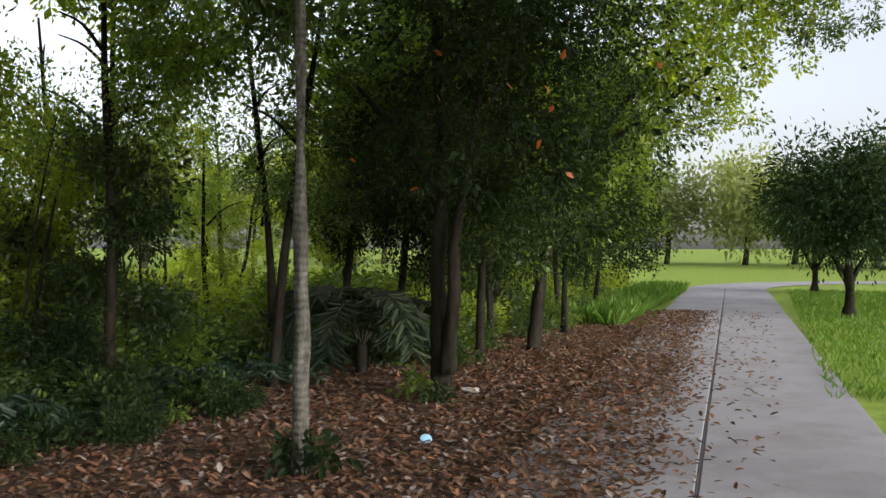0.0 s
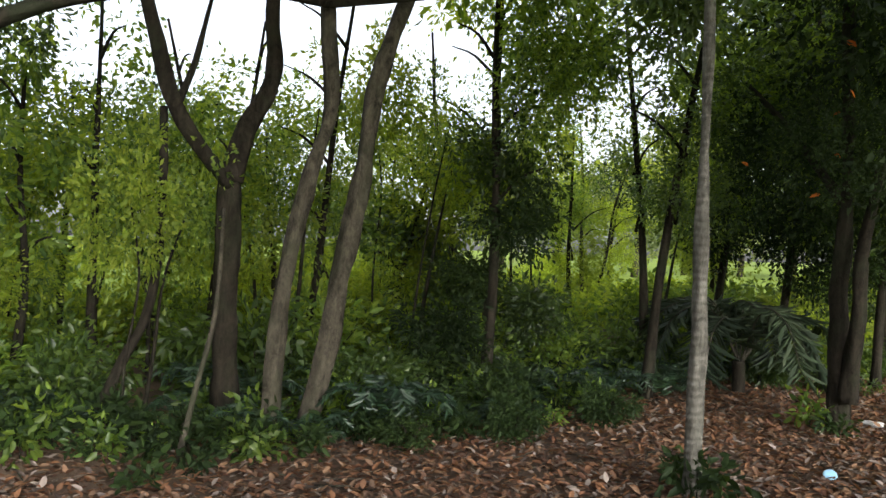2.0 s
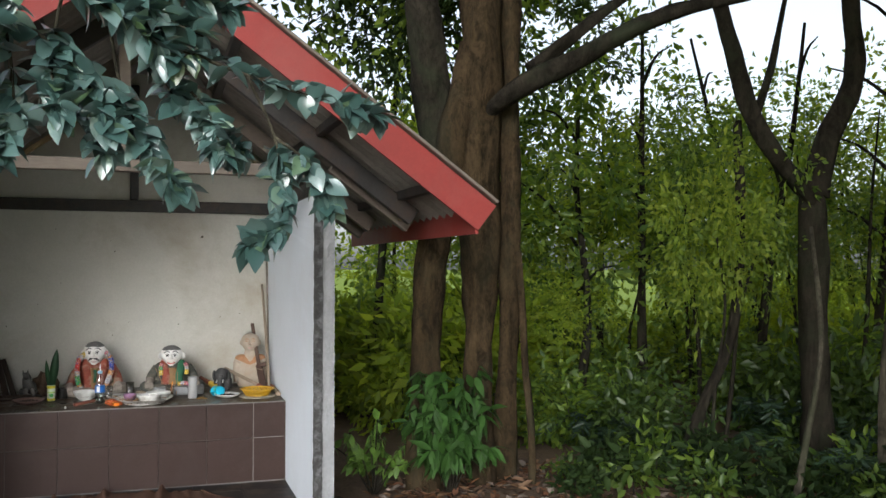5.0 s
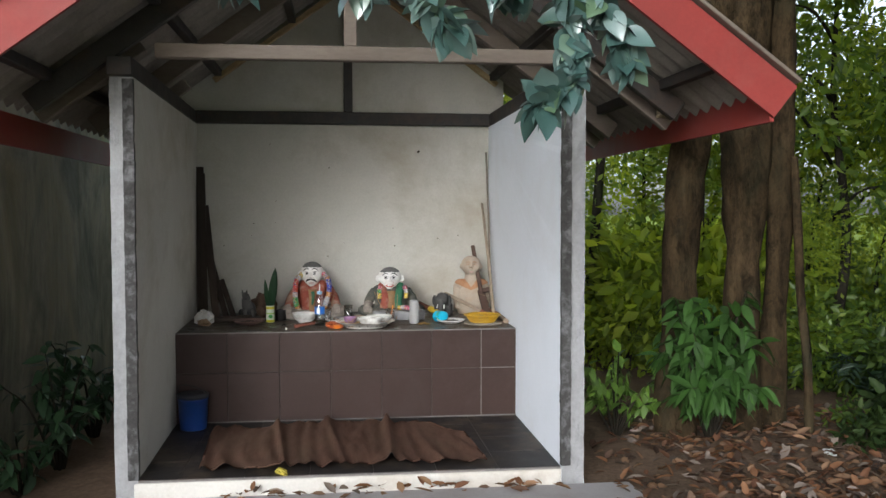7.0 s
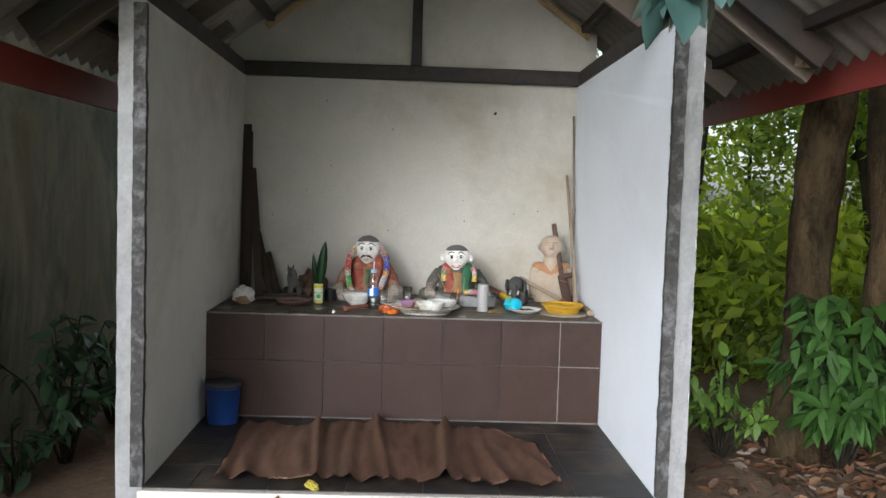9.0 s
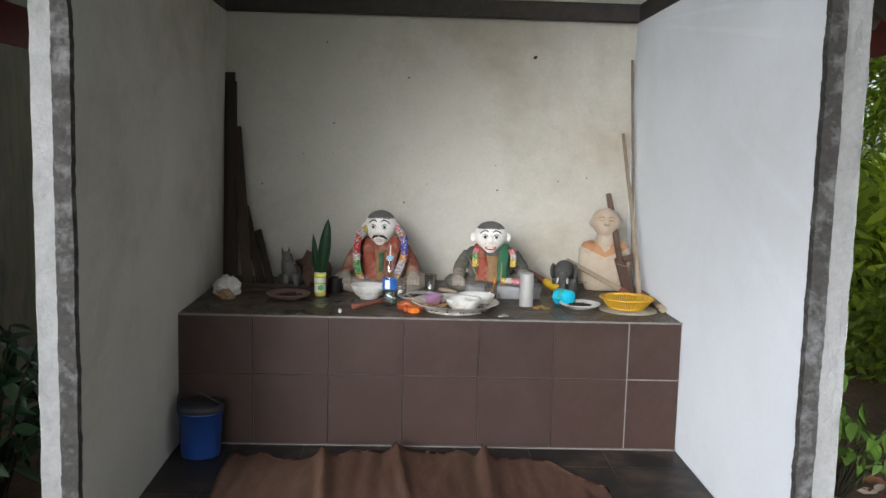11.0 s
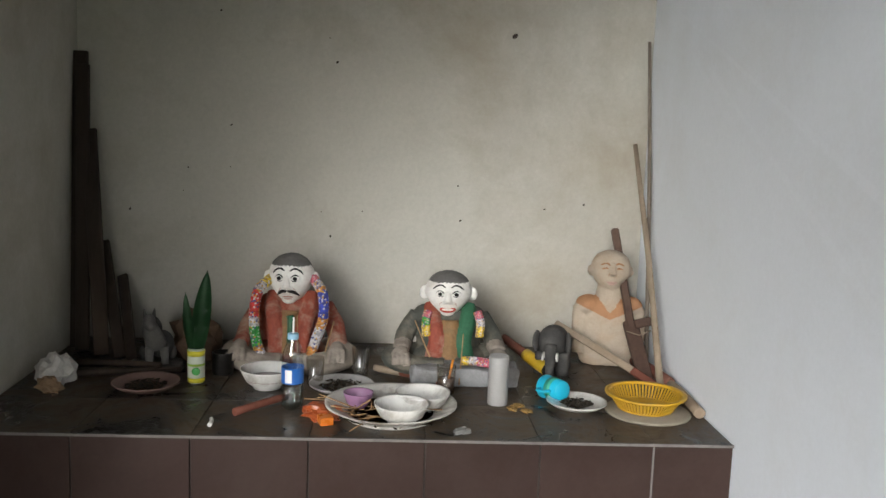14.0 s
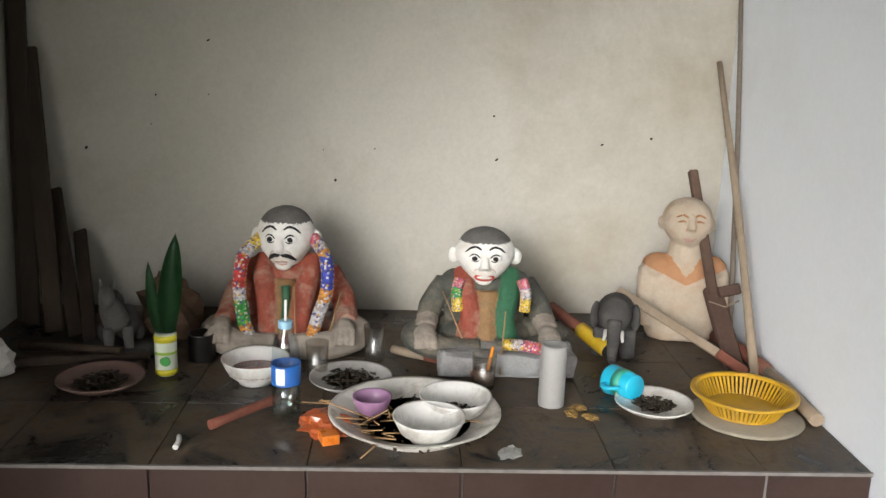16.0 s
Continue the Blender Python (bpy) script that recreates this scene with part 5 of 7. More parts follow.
leafy_bush("low dark-leaved bush at the edge of the apron", (-6.35, -1.55, 0.0), 0.3, 0.35, 9, 9, DIM_LEAVES, 45, -0.2)
palm((-4.85, 11.0, 0), 46)
palm((-5.6, 11.8, 0), 47)


def orange_leaves():
    rng = np.random.default_rng(48)
    n = 16
    p = np.array((-3.0, 9.0, 3.0)) + rng.normal(size=(n, 3)) * np.array((0.9, 0.4, 0.6))
    me = leaf_mesh("withered_leaves", p, rng.normal(size=(n, 3)), 0.10, 0.5, LEAF_ORANGE, rng)
    tagged(new("withered_leaves", me), "few withered orange leaves in the dark crown", "leaves", kind="stuff")


orange_leaves()
lean_stick = part("fallen_pole", stem(bmesh.new(), [(-6.0, 4.09, -0.02), (-6.05, 4.25, 0.5), (-6.2, 4.5, 1.1), (-6.75, 4.9, 1.9)], 0.028, 0.015, 4, 7, 0.2), BARK_GREY)
tagged(lean_stick, "thin grey pole leaning on a forked tree", "pole")
lid = part("plastic_disc", lathe(bmesh.new(), [(0.0, 0.012), (0.04, 0.013), (0.05, 0.009), (0.052, 0.0), (0.049, 0.0), (0.046, 0.006), (0.0, 0.007)], 24, (-2.59, 7.55, 0.045), Matrix.Translation((-2.59, 7.55, 0.045)) @ Euler((0.5, 0.3, 0)).to_matrix().to_4x4()), surface("pale_blue_plastic", (0.35, 0.6, 0.75), 0.4, 20, 0.1))
tagged(lid, "pale blue plastic disc on the dry leaves", "plastic disc")


def crumpled(name, at, size, material, seed, label, category):
    bm = bmesh.new()
    bmesh.ops.create_icosphere(bm, subdivisions=3, radius=1.0)
    for v in bm.verts:
        n = noise.noise(v.co * 1.7 + Vector((seed, 0, 0))) * 0.5 + noise.noise(v.co * 4 + Vector((seed, 5, 0))) * 0.3
        v.co *= 1 + n
        v.co.z = max(v.co.z, -0.55)
        v.co = Vector((v.co.x * size[0], v.co.y * size[1], (v.co.z + 0.55) * size[2]))
    ob = part(name, bm, material)
    ob.matrix_basis = pose(*at, 0, 0, seed * 40)
    return tagged(ob, label, category)


PAPER = surface("dirty_paper", (0.6, 0.59, 0.56), 0.8, 20, 0.15)
crumpled("paper_scrap", (-3.05, 10.1, 0.02), (0.04, 0.11, 0.035), PAPER, 2, "crumpled dirty white paper on the leaves", "litter")
crumpled("paper_scrap", (-6.35, 2.5, 0.08), (0.05, 0.05, 0.04), PAPER, 3, "crumpled dirty white paper on the earth", "litter")

# ---------------------------------------------------------------- things on the altar and the shrine floor


def plain(name, colour, rough=0.5, vary=0.12, scale=25.0, relief=0.1, metal=0.0, stain=None, amount=0.4):
    return surface(name, colour, rough, scale, vary, stain, scale * 0.5, amount, relief, 0.002, metal, fine=140, gloss=0.5 if rough < 0.5 else 0.2)


DIRTY = (0.16, 0.12, 0.08)
WHITE_CHINA = plain("white_china", (0.66, 0.65, 0.62), 0.3, 0.08, 26, 0.05, 0, DIRTY, 0.6)
FACE_WHITE = plain("painted_face_white", (0.72, 0.71, 0.68), 0.7, 0.14, 20, 0.4, 0, (0.4, 0.33, 0.25), 0.5)
HAIR_GREY = plain("painted_hair_grey", (0.12, 0.115, 0.11), 0.8, 0.3, 30, 0.4)
INK = plain("black_paint", (0.015, 0.014, 0.014), 0.6)
COAT_RED = plain("worn_red_paint", (0.26, 0.065, 0.042), 0.7, 0.35, 20, 0.45, 0, (0.36, 0.29, 0.22), 0.85)
OCHRE = plain("ochre_paint", (0.24, 0.14, 0.065), 0.7, 0.35, 16, 0.4, 0, (0.1, 0.09, 0.06), 0.8)
COAT_GREEN = plain("green_paint", (0.035, 0.12, 0.065), 0.7, 0.3, 16, 0.4, 0, (0.14, 0.12, 0.09), 0.8)
COAT_GREY = plain("grey_green_paint", (0.075, 0.078, 0.068), 0.8, 0.35, 16, 0.5, 0, (0.2, 0.17, 0.13), 0.75)
STONE = plain("bare_plaster_limb", (0.32, 0.28, 0.24), 0.85, 0.25, 14, 0.5, 0, (0.14, 0.11, 0.09), 0.7)
BUST_CLAY = plain("cream_clay", (0.4, 0.335, 0.265), 0.85, 0.16, 12, 0.4, 0, (0.30, 0.18, 0.10), 0.5)
BUST_RUST = plain("rust_paint", (0.36, 0.19, 0.10), 0.85, 0.2, 12, 0.4)
LIP = plain("red_lip_paint", (0.42, 0.07, 0.05), 0.6)
LIP_PALE = plain("pale_pink_paint", (0.45, 0.30, 0.26), 0.7)
GREY_CLAY = plain("dark_grey_clay", (0.055, 0.053, 0.052), 0.75, 0.3, 25, 0.4, 0, (0.2, 0.19, 0.17), 0.4)
WOOD_DARK = surface("dark_wood", (0.034, 0.025, 0.02), 0.8, 8, 0.4, (0.1, 0.07, 0.05), 4, 0.5, 0.4, 0.003, stretch=(1, 1, 0.15))
WOOD_PALE = surface("pale_wood", (0.26, 0.205, 0.15), 0.75, 9, 0.25, (0.2, 0.14, 0.09), 4, 0.5, 0.3, 0.003, stretch=(1, 1, 0.2))
WOOD_RUST = surface("rusty_brown_wood", (0.075, 0.045, 0.034), 0.8, 9, 0.35, (0.16, 0.11, 0.08), 5, 0.5, 0.4, 0.003)
WOOD_RED = surface("red_brown_wood", (0.17, 0.06, 0.04), 0.7, 9, 0.3, (0.3, 0.2, 0.14), 5, 0.4, 0.3, 0.003)
ASH = plain("ash_and_leaf_crumbs", (0.045, 0.035, 0.025), 0.95, 0.5, 60, 0.8)


def blob(bm, c, r, index=0, turn=(0, 0, 0), sub=3):
    m = Matrix.LocRotScale(c, Euler([radians(a) for a in turn]), r)
    res = bmesh.ops.create_icosphere(bm, subdivisions=sub, radius=1.0, matrix=m)
    for f in {f for v in res["verts"] for f in v.link_faces}:
        f.smooth, f.material_index = True, index
    return res["verts"]


def limb(bm, keys, r0, r1, index):
    pts = curve_points(keys, 4)
    n = len(pts) - 1
    tube(bm, pts, [r0 + (r1 - r0) * i / n for i in range(n + 1)], 12, 0.1, 0, index)


def stroke(bm, keys, r, index):
    pts = curve_points(keys, 4)
    n = len(pts) - 1
    tube(bm, pts, [r * (0.35 + 0.65 * math.sin(math.pi * (0.1 + 0.8 * i / n))) for i in range(n + 1)], 6, 0, 0, index)


def fuse(bm, voxel=0.0036, rough=0.0016):
    """Melts overlapping lumps into one skin that keeps each lump's paint, a little uneven as if made by hand."""
    raw = bpy.data.meshes.new("raw")
    bm.to_mesh(raw)
    mats = [p.material_index for p in raw.polygons]
    tree = BVHTree.FromPolygons([v.co for v in raw.vertices], [p.vertices[:] for p in raw.polygons])
    ob = new("raw", raw)
    mod = ob.modifiers.new("skin", "REMESH")
    mod.mode, mod.voxel_size = "VOXEL", voxel
    bpy.context.view_layer.update()
    skin = bpy.data.meshes.new_from_object(ob.evaluated_get(bpy.context.evaluated_depsgraph_get()))
    bpy.data.objects.remove(ob)
    bpy.data.meshes.remove(raw)
    bm.clear()
    bm.from_mesh(skin)
    bpy.data.meshes.remove(skin)
    bmesh.ops.smooth_vert(bm, verts=bm.verts, factor=0.5, use_axis_x=True, use_axis_y=True, use_axis_z=True)
    bm.normal_update()
    for f in bm.faces:
        f.smooth = True
        hit = tree.find_nearest(f.calc_center_median())
        f.material_index = mats[hit[2]] if hit[2] is not None else 0
    for v in bm.verts:
        v.co += v.normal * rough * (noise.noise(v.co * 38) + 0.6 * noise.noise(v.co * 90))
    return bm


def skull(bm, k, index, hair=None):
    """A long head with a narrow jaw, looking along +x; hair is a cap of another paint."""
    for v in blob(bm, (0, 0, 0), (0.070 * k, 0.072 * k, 0.086 * k), index, sub=5):
        z = v.co.z / (0.086 * k)
        if z < 0.05:
            v.co.y *= 1 - 0.34 * min(1, (0.05 - z)) ** 1.4
            v.co.x += 0.006 * k * (0.05 - z)
        if z > 0.6:
            v.co.z -= 0.012 * k * (z - 0.6)
    if hair is not None:
        for f in bm.faces:
            p = f.calc_center_median()
            if p.length < 0.1 * k and p.z > (0.047 if p.x > 0.0 else 0.047 + 0.9 * p.x / k) * k - 0.10 * abs(p.y) + (0.004 if p.x > 0 else 0) * k:
                f.material_index = hair


def on_face(y, z, k, out=0.0):
    """The point of the face at y, z (in head lengths of about 0.17 m), pushed out a little."""
    t = z / 0.086
    w = 0.072 * (1 - 0.34 * min(1, 0.05 - t) ** 1.4 if t < 0.05 else 1)
    x = 0.070 * math.sqrt(max(0.05, 1 - (y / w) ** 2 - t * t)) + (0.006 * (0.05 - t) if t < 0.05 else 0)
    return Vector(((x + out) * k, y * k, z * k))


def face_paint(bm, k, moustache, grin):
    """Eyes, brows, moustache and mouth laid thinly over the face."""
    def line(pts, r, index, out=0.0005):
        stroke(bm, [on_face(y, z, k, out) for y, z in pts], r * k, index)
    for s in (-1, 1):
        line([(s * 0.012, 0.013), (s * 0.020, 0.021), (s * 0.030, 0.021), (s * 0.038, 0.012)], 0.0021, 2, 0.003)
        line([(s * 0.014, 0.006), (s * 0.023, 0.001), (s * 0.034, 0.005)], 0.0015, 2, 0.003)
        blob(bm, on_face(s * 0.025, 0.0105, k, 0.0035), (0.003 * k, 0.0068 * k, 0.0068 * k), 2)
        line([(s * 0.009, 0.035), (s * 0.021, 0.042), (s * 0.035, 0.037), (s * 0.047, 0.024)], 0.0034, 2, 0.0015)
        line([(s * 0.012, -0.018), (s * 0.022, -0.024), (s * 0.027, -0.036)], 0.001, 9)
        if moustache:
            line([(s * 0.001, -0.031), (s * 0.014, -0.031), (s * 0.025, -0.038), (s * 0.033, -0.050)], 0.0048, 2, 0.001)
            line([(s * 0.004, -0.034), (s * 0.018, -0.036), (s * 0.028, -0.046)], 0.004, 2, 0.001)
    if grin:
        blob(bm, on_face(0, -0.050, k, -0.002), (0.006 * k, 0.025 * k, 0.013 * k), 8)
        blob(bm, on_face(0, -0.049, k, 0.0025), (0.004 * k, 0.018 * k, 0.005 * k), 0)
    else:
        line([(-0.016, -0.054), (0, -0.051), (0.016, -0.054)], 0.0035, 9)
        line([(-0.012, -0.060), (0, -0.061), (0.012, -0.060)], 0.003, 9)


SKIN = [FACE_WHITE, HAIR_GREY, INK, COAT_RED, OCHRE, COAT_GREEN, STONE, COAT_GREY, LIP, LIP_PALE]


def painted_head(k, moustache, grin):
    bm = bmesh.new()
    skull(bm, k, 0, 1)
    for s in (-1, 1):
        blob(bm, (-0.004 * k, s * 0.074 * k, -0.006 * k), (0.013 * k, 0.017 * k, 0.026 * k), 0, (0, 0, s * -20))
        blob(bm, on_face(s * 0.025, 0.010, k, -0.006), (0.010 * k, 0.015 * k, 0.013 * k), 0)
        blob(bm, on_face(s * 0.008, -0.020, k, 0.0), (0.009 * k, 0.008 * k, 0.007 * k), 0)
    limb(bm, [on_face(0, 0.018, k, -0.004), on_face(0, 0.0, k, 0.003), on_face(0, -0.018, k, 0.007)], 0.007 * k, 0.011 * k, 0)
    blob(bm, on_face(0, -0.068, k, -0.01), (0.018 * k, 0.022 * k, 0.014 * k), 0)
    fuse(bm, 0.003, 0.0012)
    face_paint(bm, k, moustache, grin)
    return bm


def hand_on(bm, x, y, z, s, turn):
    """A hand laid flat, its four fingers hanging down."""
    blob(bm, (x, y, z), (0.036, 0.027, 0.022), 6, (0, 25, s * turn))
    for f in range(4):
        w = (f - 1.5) * 0.0135
        limb(bm, [(x + 0.018, y + w, z + 0.004), (x + 0.038, y + w * 1.1, z - 0.008), (x + 0.046, y + w * 1.15, z - 0.032)], 0.0078, 0.006, 6)


def seated_statue(at, first):
    bm = bmesh.new()
    coat = 3 if first else 7
    # trunk, shoulders, crossed legs
    for v in blob(bm, (-0.015, 0, 0.125), (0.082, 0.108, 0.15), coat, sub=4):
        v.co.y *= 1.0 - 0.22 * max(0, (v.co.z - 0.14) / 0.14)
    blob(bm, (0.01, 0, 0.05), (0.105, 0.13, 0.055), coat)
    for s in (-1, 1):
        blob(bm, (-0.012, s * 0.072, 0.205), (0.05, 0.048, 0.042), coat)
        limb(bm, [(-0.01, s * 0.12, 0.045), (0.06, s * 0.178, 0.05), (0.115, s * 0.12, 0.036), (0.12, s * 0.02, 0.03)], 0.05, 0.034, 6 if first else 7)
        limb(bm, [(-0.012, s * 0.098, 0.205), (-0.005, s * 0.138, 0.14), (0.03, s * 0.152, 0.1)], 0.036, 0.03, coat)
        limb(bm, [(0.03, s * 0.152, 0.1), (0.075, s * 0.156, 0.085)], 0.03, 0.026, 6 if not first else coat)
        hand_on(bm, 0.105, s * 0.158, 0.078, s, 8)
        # coat fronts or scarf ends over the chest
        side = 3 if first or s < 0 else 5
        limb(bm, [(0.0, s * 0.06, 0.25), (0.05, s * 0.058, 0.2), (0.076, s * 0.042, 0.13), (0.085, s * (0.036 if first else 0.05), 0.06)], 0.024, 0.03, side)
    limb(bm, [(0.058, 0, 0.2), (0.072, 0.0, 0.13), (0.085, 0.0, 0.055)], 0.024, 0.034, 4)
    if first:
        limb(bm, [(0.078, -0.03, 0.15), (0.092, -0.026, 0.1), (0.1, -0.03, 0.06)], 0.009, 0.006, 6)
        limb(bm, [(0.088, 0.004, 0.19), (0.1, 0.006, 0.14), (0.104, 0.0, 0.1)], 0.012, 0.005, 5)
    limb(bm, [(-0.005, 0, 0.23), (0.0, 0, 0.29)], 0.042, 0.042, 3)
    fuse(bm)
    top = painted_head(1.04 if first else 1.06, first, not first)
    turn = pose(0.012, -0.002 if first else -0.006, 0.31 if first else 0.305, 0, 4 if first else 5, -6 if first else -4)
    bmesh.ops.transform(top, matrix=turn, verts=top.verts)
    spare = bpy.data.meshes.new("spare")
    top.to_mesh(spare)
    top.free()
    bm.from_mesh(spare)
    bpy.data.meshes.remove(spare)
    ob = part("statue", bm, SKIN)
    ob.matrix_basis = pose(*at) @ Matrix.Diagonal((1, 1, 0.95 if first else 0.83, 1))
    return ob


tagged(seated_statue((-7.96, -0.235, ALTAR_Z), True), "seated painted figure with white face and worn red coat", "statue")
tagged(seated_statue((-7.93, 0.285, ALTAR_Z + 0.012), False), "seated painted figure with white face, scarf and grey coat", "statue")


def bust():
    bm = bmesh.new()
    skull(bm, 0.9, 0)
    bmesh.ops.translate(bm, verts=bm.verts, vec=(0.004, 0, 0.345))
    for v in blob(bm, (0, 0, 0.11), (0.058, 0.098, 0.16), 0, sub=4):
        v.co.z = max(v.co.z, 0.0)
        if v.co.z < 0.12:
            v.co.y *= 1 + 0.9 * (0.12 - v.co.z)
    limb(bm, [(0, 0, 0.23), (0.002, 0, 0.3)], 0.046, 0.04, 0)
    for s in (-1, 1):
        blob(bm, (-0.002, s * 0.066, 0.213), (0.045, 0.042, 0.04), 0)
        limb(bm, [(0.0, s * 0.084, 0.205), (0.008, s * 0.09, 0.13), (0.016, s * 0.088, 0.04)], 0.03, 0.024, 0)
        blob(bm, (0.0, s * 0.063, 0.34), (0.012, 0.010, 0.02), 0)
    limb(bm, [(0.062, 0, 0.37), (0.07, 0, 0.345), (0.075, 0, 0.33)], 0.007, 0.011, 0)
    fuse(bm, 0.0036, 0.002)
    for f in bm.faces:
        p = f.calc_center_median()
        if 0.168 + 0.5 * abs(p.y) < p.z < 0.262 and p.z < 0.19 + 1.5 * abs(p.y) + 0.008 * noise.noise(p * 60):
            f.material_index = 1
    at = Vector((0.004, 0, 0.345))
    for s in (-1, 1):
        stroke(bm, [at + on_face(s * y, z, 0.9, 0.0) for y, z in ((0.008, 0.022), (0.022, 0.03), (0.04, 0.022))], 0.0036, 1)
        stroke(bm, [at + on_face(s * y, z, 0.9, 0.0) for y, z in ((0.014, 0.008), (0.024, 0.011), (0.036, 0.007))], 0.0032, 1)
        stroke(bm, [at + on_face(s * y, z, 0.9, 0.001) for y, z in ((0.006, 0.016), (0.008, 0.0), (0.013, -0.02))], 0.0022, 1)
    stroke(bm, [at + on_face(y, -0.046, 0.9, 0.0005) for y in (-0.018, 0.0, 0.018)], 0.0042, 2)
    stroke(bm, [at + on_face(y, -0.053, 0.9, 0.0005) for y in (-0.012, 0.0, 0.012)], 0.0035, 2)
    ob = part("statue", bm, [BUST_CLAY, BUST_RUST, LIP_PALE])
    ob.matrix_basis = pose(-8.04, 0.848, ALTAR_Z, 0, -5, -8) @ Matrix.Diagonal((1.05, 1.08, 0.96, 1))
    tagged(ob, "bare cream clay bust with rust-painted collar and features", "statue")


def elephant():
    bm = bmesh.new()
    blob(bm, (-0.03, 0, 0.085), (0.075, 0.05, 0.055), 0)
    blob(bm, (0.035, 0, 0.105), (0.04, 0.04, 0.045), 0)
    limb(bm, [(0.065, 0, 0.1), (0.085, 0, 0.06), (0.085, 0, 0.02), (0.098, 0, 0.008)], 0.018, 0.008, 0)
    for s in (-1, 1):
        blob(bm, (0.025, s * 0.047, 0.1), (0.02, 0.009, 0.033), 0, (0, 0, s * 25))
        limb(bm, [(0.07, s * 0.018, 0.075), (0.095, s * 0.022, 0.06)], 0.006, 0.003, 1)
        for x in (-0.07, 0.02):
            limb(bm, [(x, s * 0.03, 0.07), (x, s * 0.032, 0.0)], 0.02, 0.021, 0)
    ob = part("elephant_figurine", bm, [GREY_CLAY, WHITE_CHINA])
    ob.matrix_basis = pose(-7.92, 0.635, ALTAR_Z, 0, 0, -15) @ Matrix.Diagonal((1.1, 1.1, 1.1, 1))
    tagged(ob, "small dark grey clay elephant figurine", "figurine")


def horse():
    root = thing("horse_figurine", "small black and white sitting animal figurine on a base", "figurine", (-7.86, -0.655, ALTAR_Z), 20)
    bm = bmesh.new()
    lathe(bm, [(0, 0), (0.09, 0.0), (0.092, 0.012), (0.08, 0.022), (0, 0.022)], 24)
    part("base", bm, GREY_CLAY, root)
    bm = bmesh.new()
    blob(bm, (-0.02, 0.02, 0.075), (0.045, 0.04, 0.045), 0, (0, -25, 0))
    limb(bm, [(0.01, 0.0, 0.08), (0.03, -0.015, 0.125), (0.03, -0.02, 0.15)], 0.034, 0.022, 1)
    blob(bm, (0.045, -0.022, 0.16), (0.034, 0.02, 0.023), 1, (0, 25, 0))
    for s in (-1, 1):
        limb(bm, [(0.02, -0.02 + s * 0.012, 0.17), (0.018, -0.02 + s * 0.016, 0.2)], 0.008, 0.002, 1)
        limb(bm, [(0.03, s * 0.022, 0.075), (0.045, s * 0.024, 0.022)], 0.014, 0.011, 1)
        blob(bm, (-0.03, s * 0.04 + 0.01, 0.045), (0.035, 0.018, 0.025), 0)
    limb(bm, [(0.03, -0.004, 0.165), (0.005, 0.01, 0.14), (-0.005, 0.012, 0.1)], 0.01, 0.008, 0)
    part("body", bm, [GREY_CLAY, plain('dusty_grey_paint', (0.12, 0.115, 0.11), 0.7, 0.3)], root)
    crumpled("clay_lump", (-8.02, -0.56, ALTAR_Z), (0.09, 0.08, 0.1), plain("brown_clay", (0.10, 0.065, 0.045), 0.9, 0.3), 5, "weathered brown clay lump behind the figurine", "clay lump")


bust()
elephant()
horse()
bm = boxed(-0.06, 0.07, -0.165, 0.17, 0, 0.058, bevel=0.012)
bmesh.ops.subdivide_edges(bm, edges=bm.edges, cuts=6, use_grid_fill=True)
for v in bm.verts:
    v.co += Vector((noise.noise(v.co * 22), noise.noise(v.co * 22 + Vector((7, 0, 0))), noise.noise(v.co * 26 + Vector((0, 9, 0))))) * (0.009 if v.co.z > 0.004 else 0.0)
block = part("plinth_block", bm, plain("cement_block", (0.27, 0.27, 0.275), 0.9, 0.3, 14, 0.7, 0, (0.12, 0.11, 0.10), 0.7))
block.matrix_basis = pose(-7.785, 0.325, ALTAR_Z + 0.0005)
tagged(block, "rough grey cement block before a statue", "block")


# garlands: beads strung in coloured bands
def garland(name, label, keys, bands, r=0.0165):
    root = thing(name, label, "garland")
    pts = curve_points(keys, 10)
    n = len(pts)
    for i, (a, b, m) in enumerate(bands):
        bm = bmesh.new()
        lo, hi = int(a * (n - 1)), max(int(a * (n - 1)) + 1, int(b * (n - 1)))
        for j in range(lo, hi):
            p, q = pts[j], pts[min(j + 1, n - 1)]
            for t in (0.0, 0.33, 0.67):
                c = p.lerp(q, t)
                for s in range(9):
                    ang = s * 0.698 + j * 0.5 + t
                    d = (q - p).normalized() if (q - p).length > 1e-6 else Vector((0, 0, -1))
                    u = d.cross(Vector((1, 0.2, 0))).normalized()
                    w = d.cross(u)
                    blob(bm, c + (u * math.cos(ang) + w * math.sin(ang)) * r * 0.75, (r * 0.32,) * 3, 0, sub=1)
        part("band", bm, m, root)


def bead_material(name, colour):
    """Tiny threaded beads: mostly one colour, some of them silver, amber or blue."""
    m, nt, b = blank(name)
    geo = nt.nodes.new("ShaderNodeNewGeometry")
    r = ramp(nt, geo.outputs["Random Per Island"], [(0.0, colour), (0.3, shade(colour, 0.6)), (0.6, shade(colour, 1.25)), (0.74, (0.5, 0.48, 0.46)), (0.84, (0.45, 0.25, 0.03)), (0.92, (0.06, 0.06, 0.2)), (1.0, shade(colour, 0.8))])
    r.color_ramp.interpolation = "CONSTANT"
    nt.links.new(r.outputs[0], b.inputs["Base Color"])
    b.inputs["Roughness"].default_value = 0.4
    return m


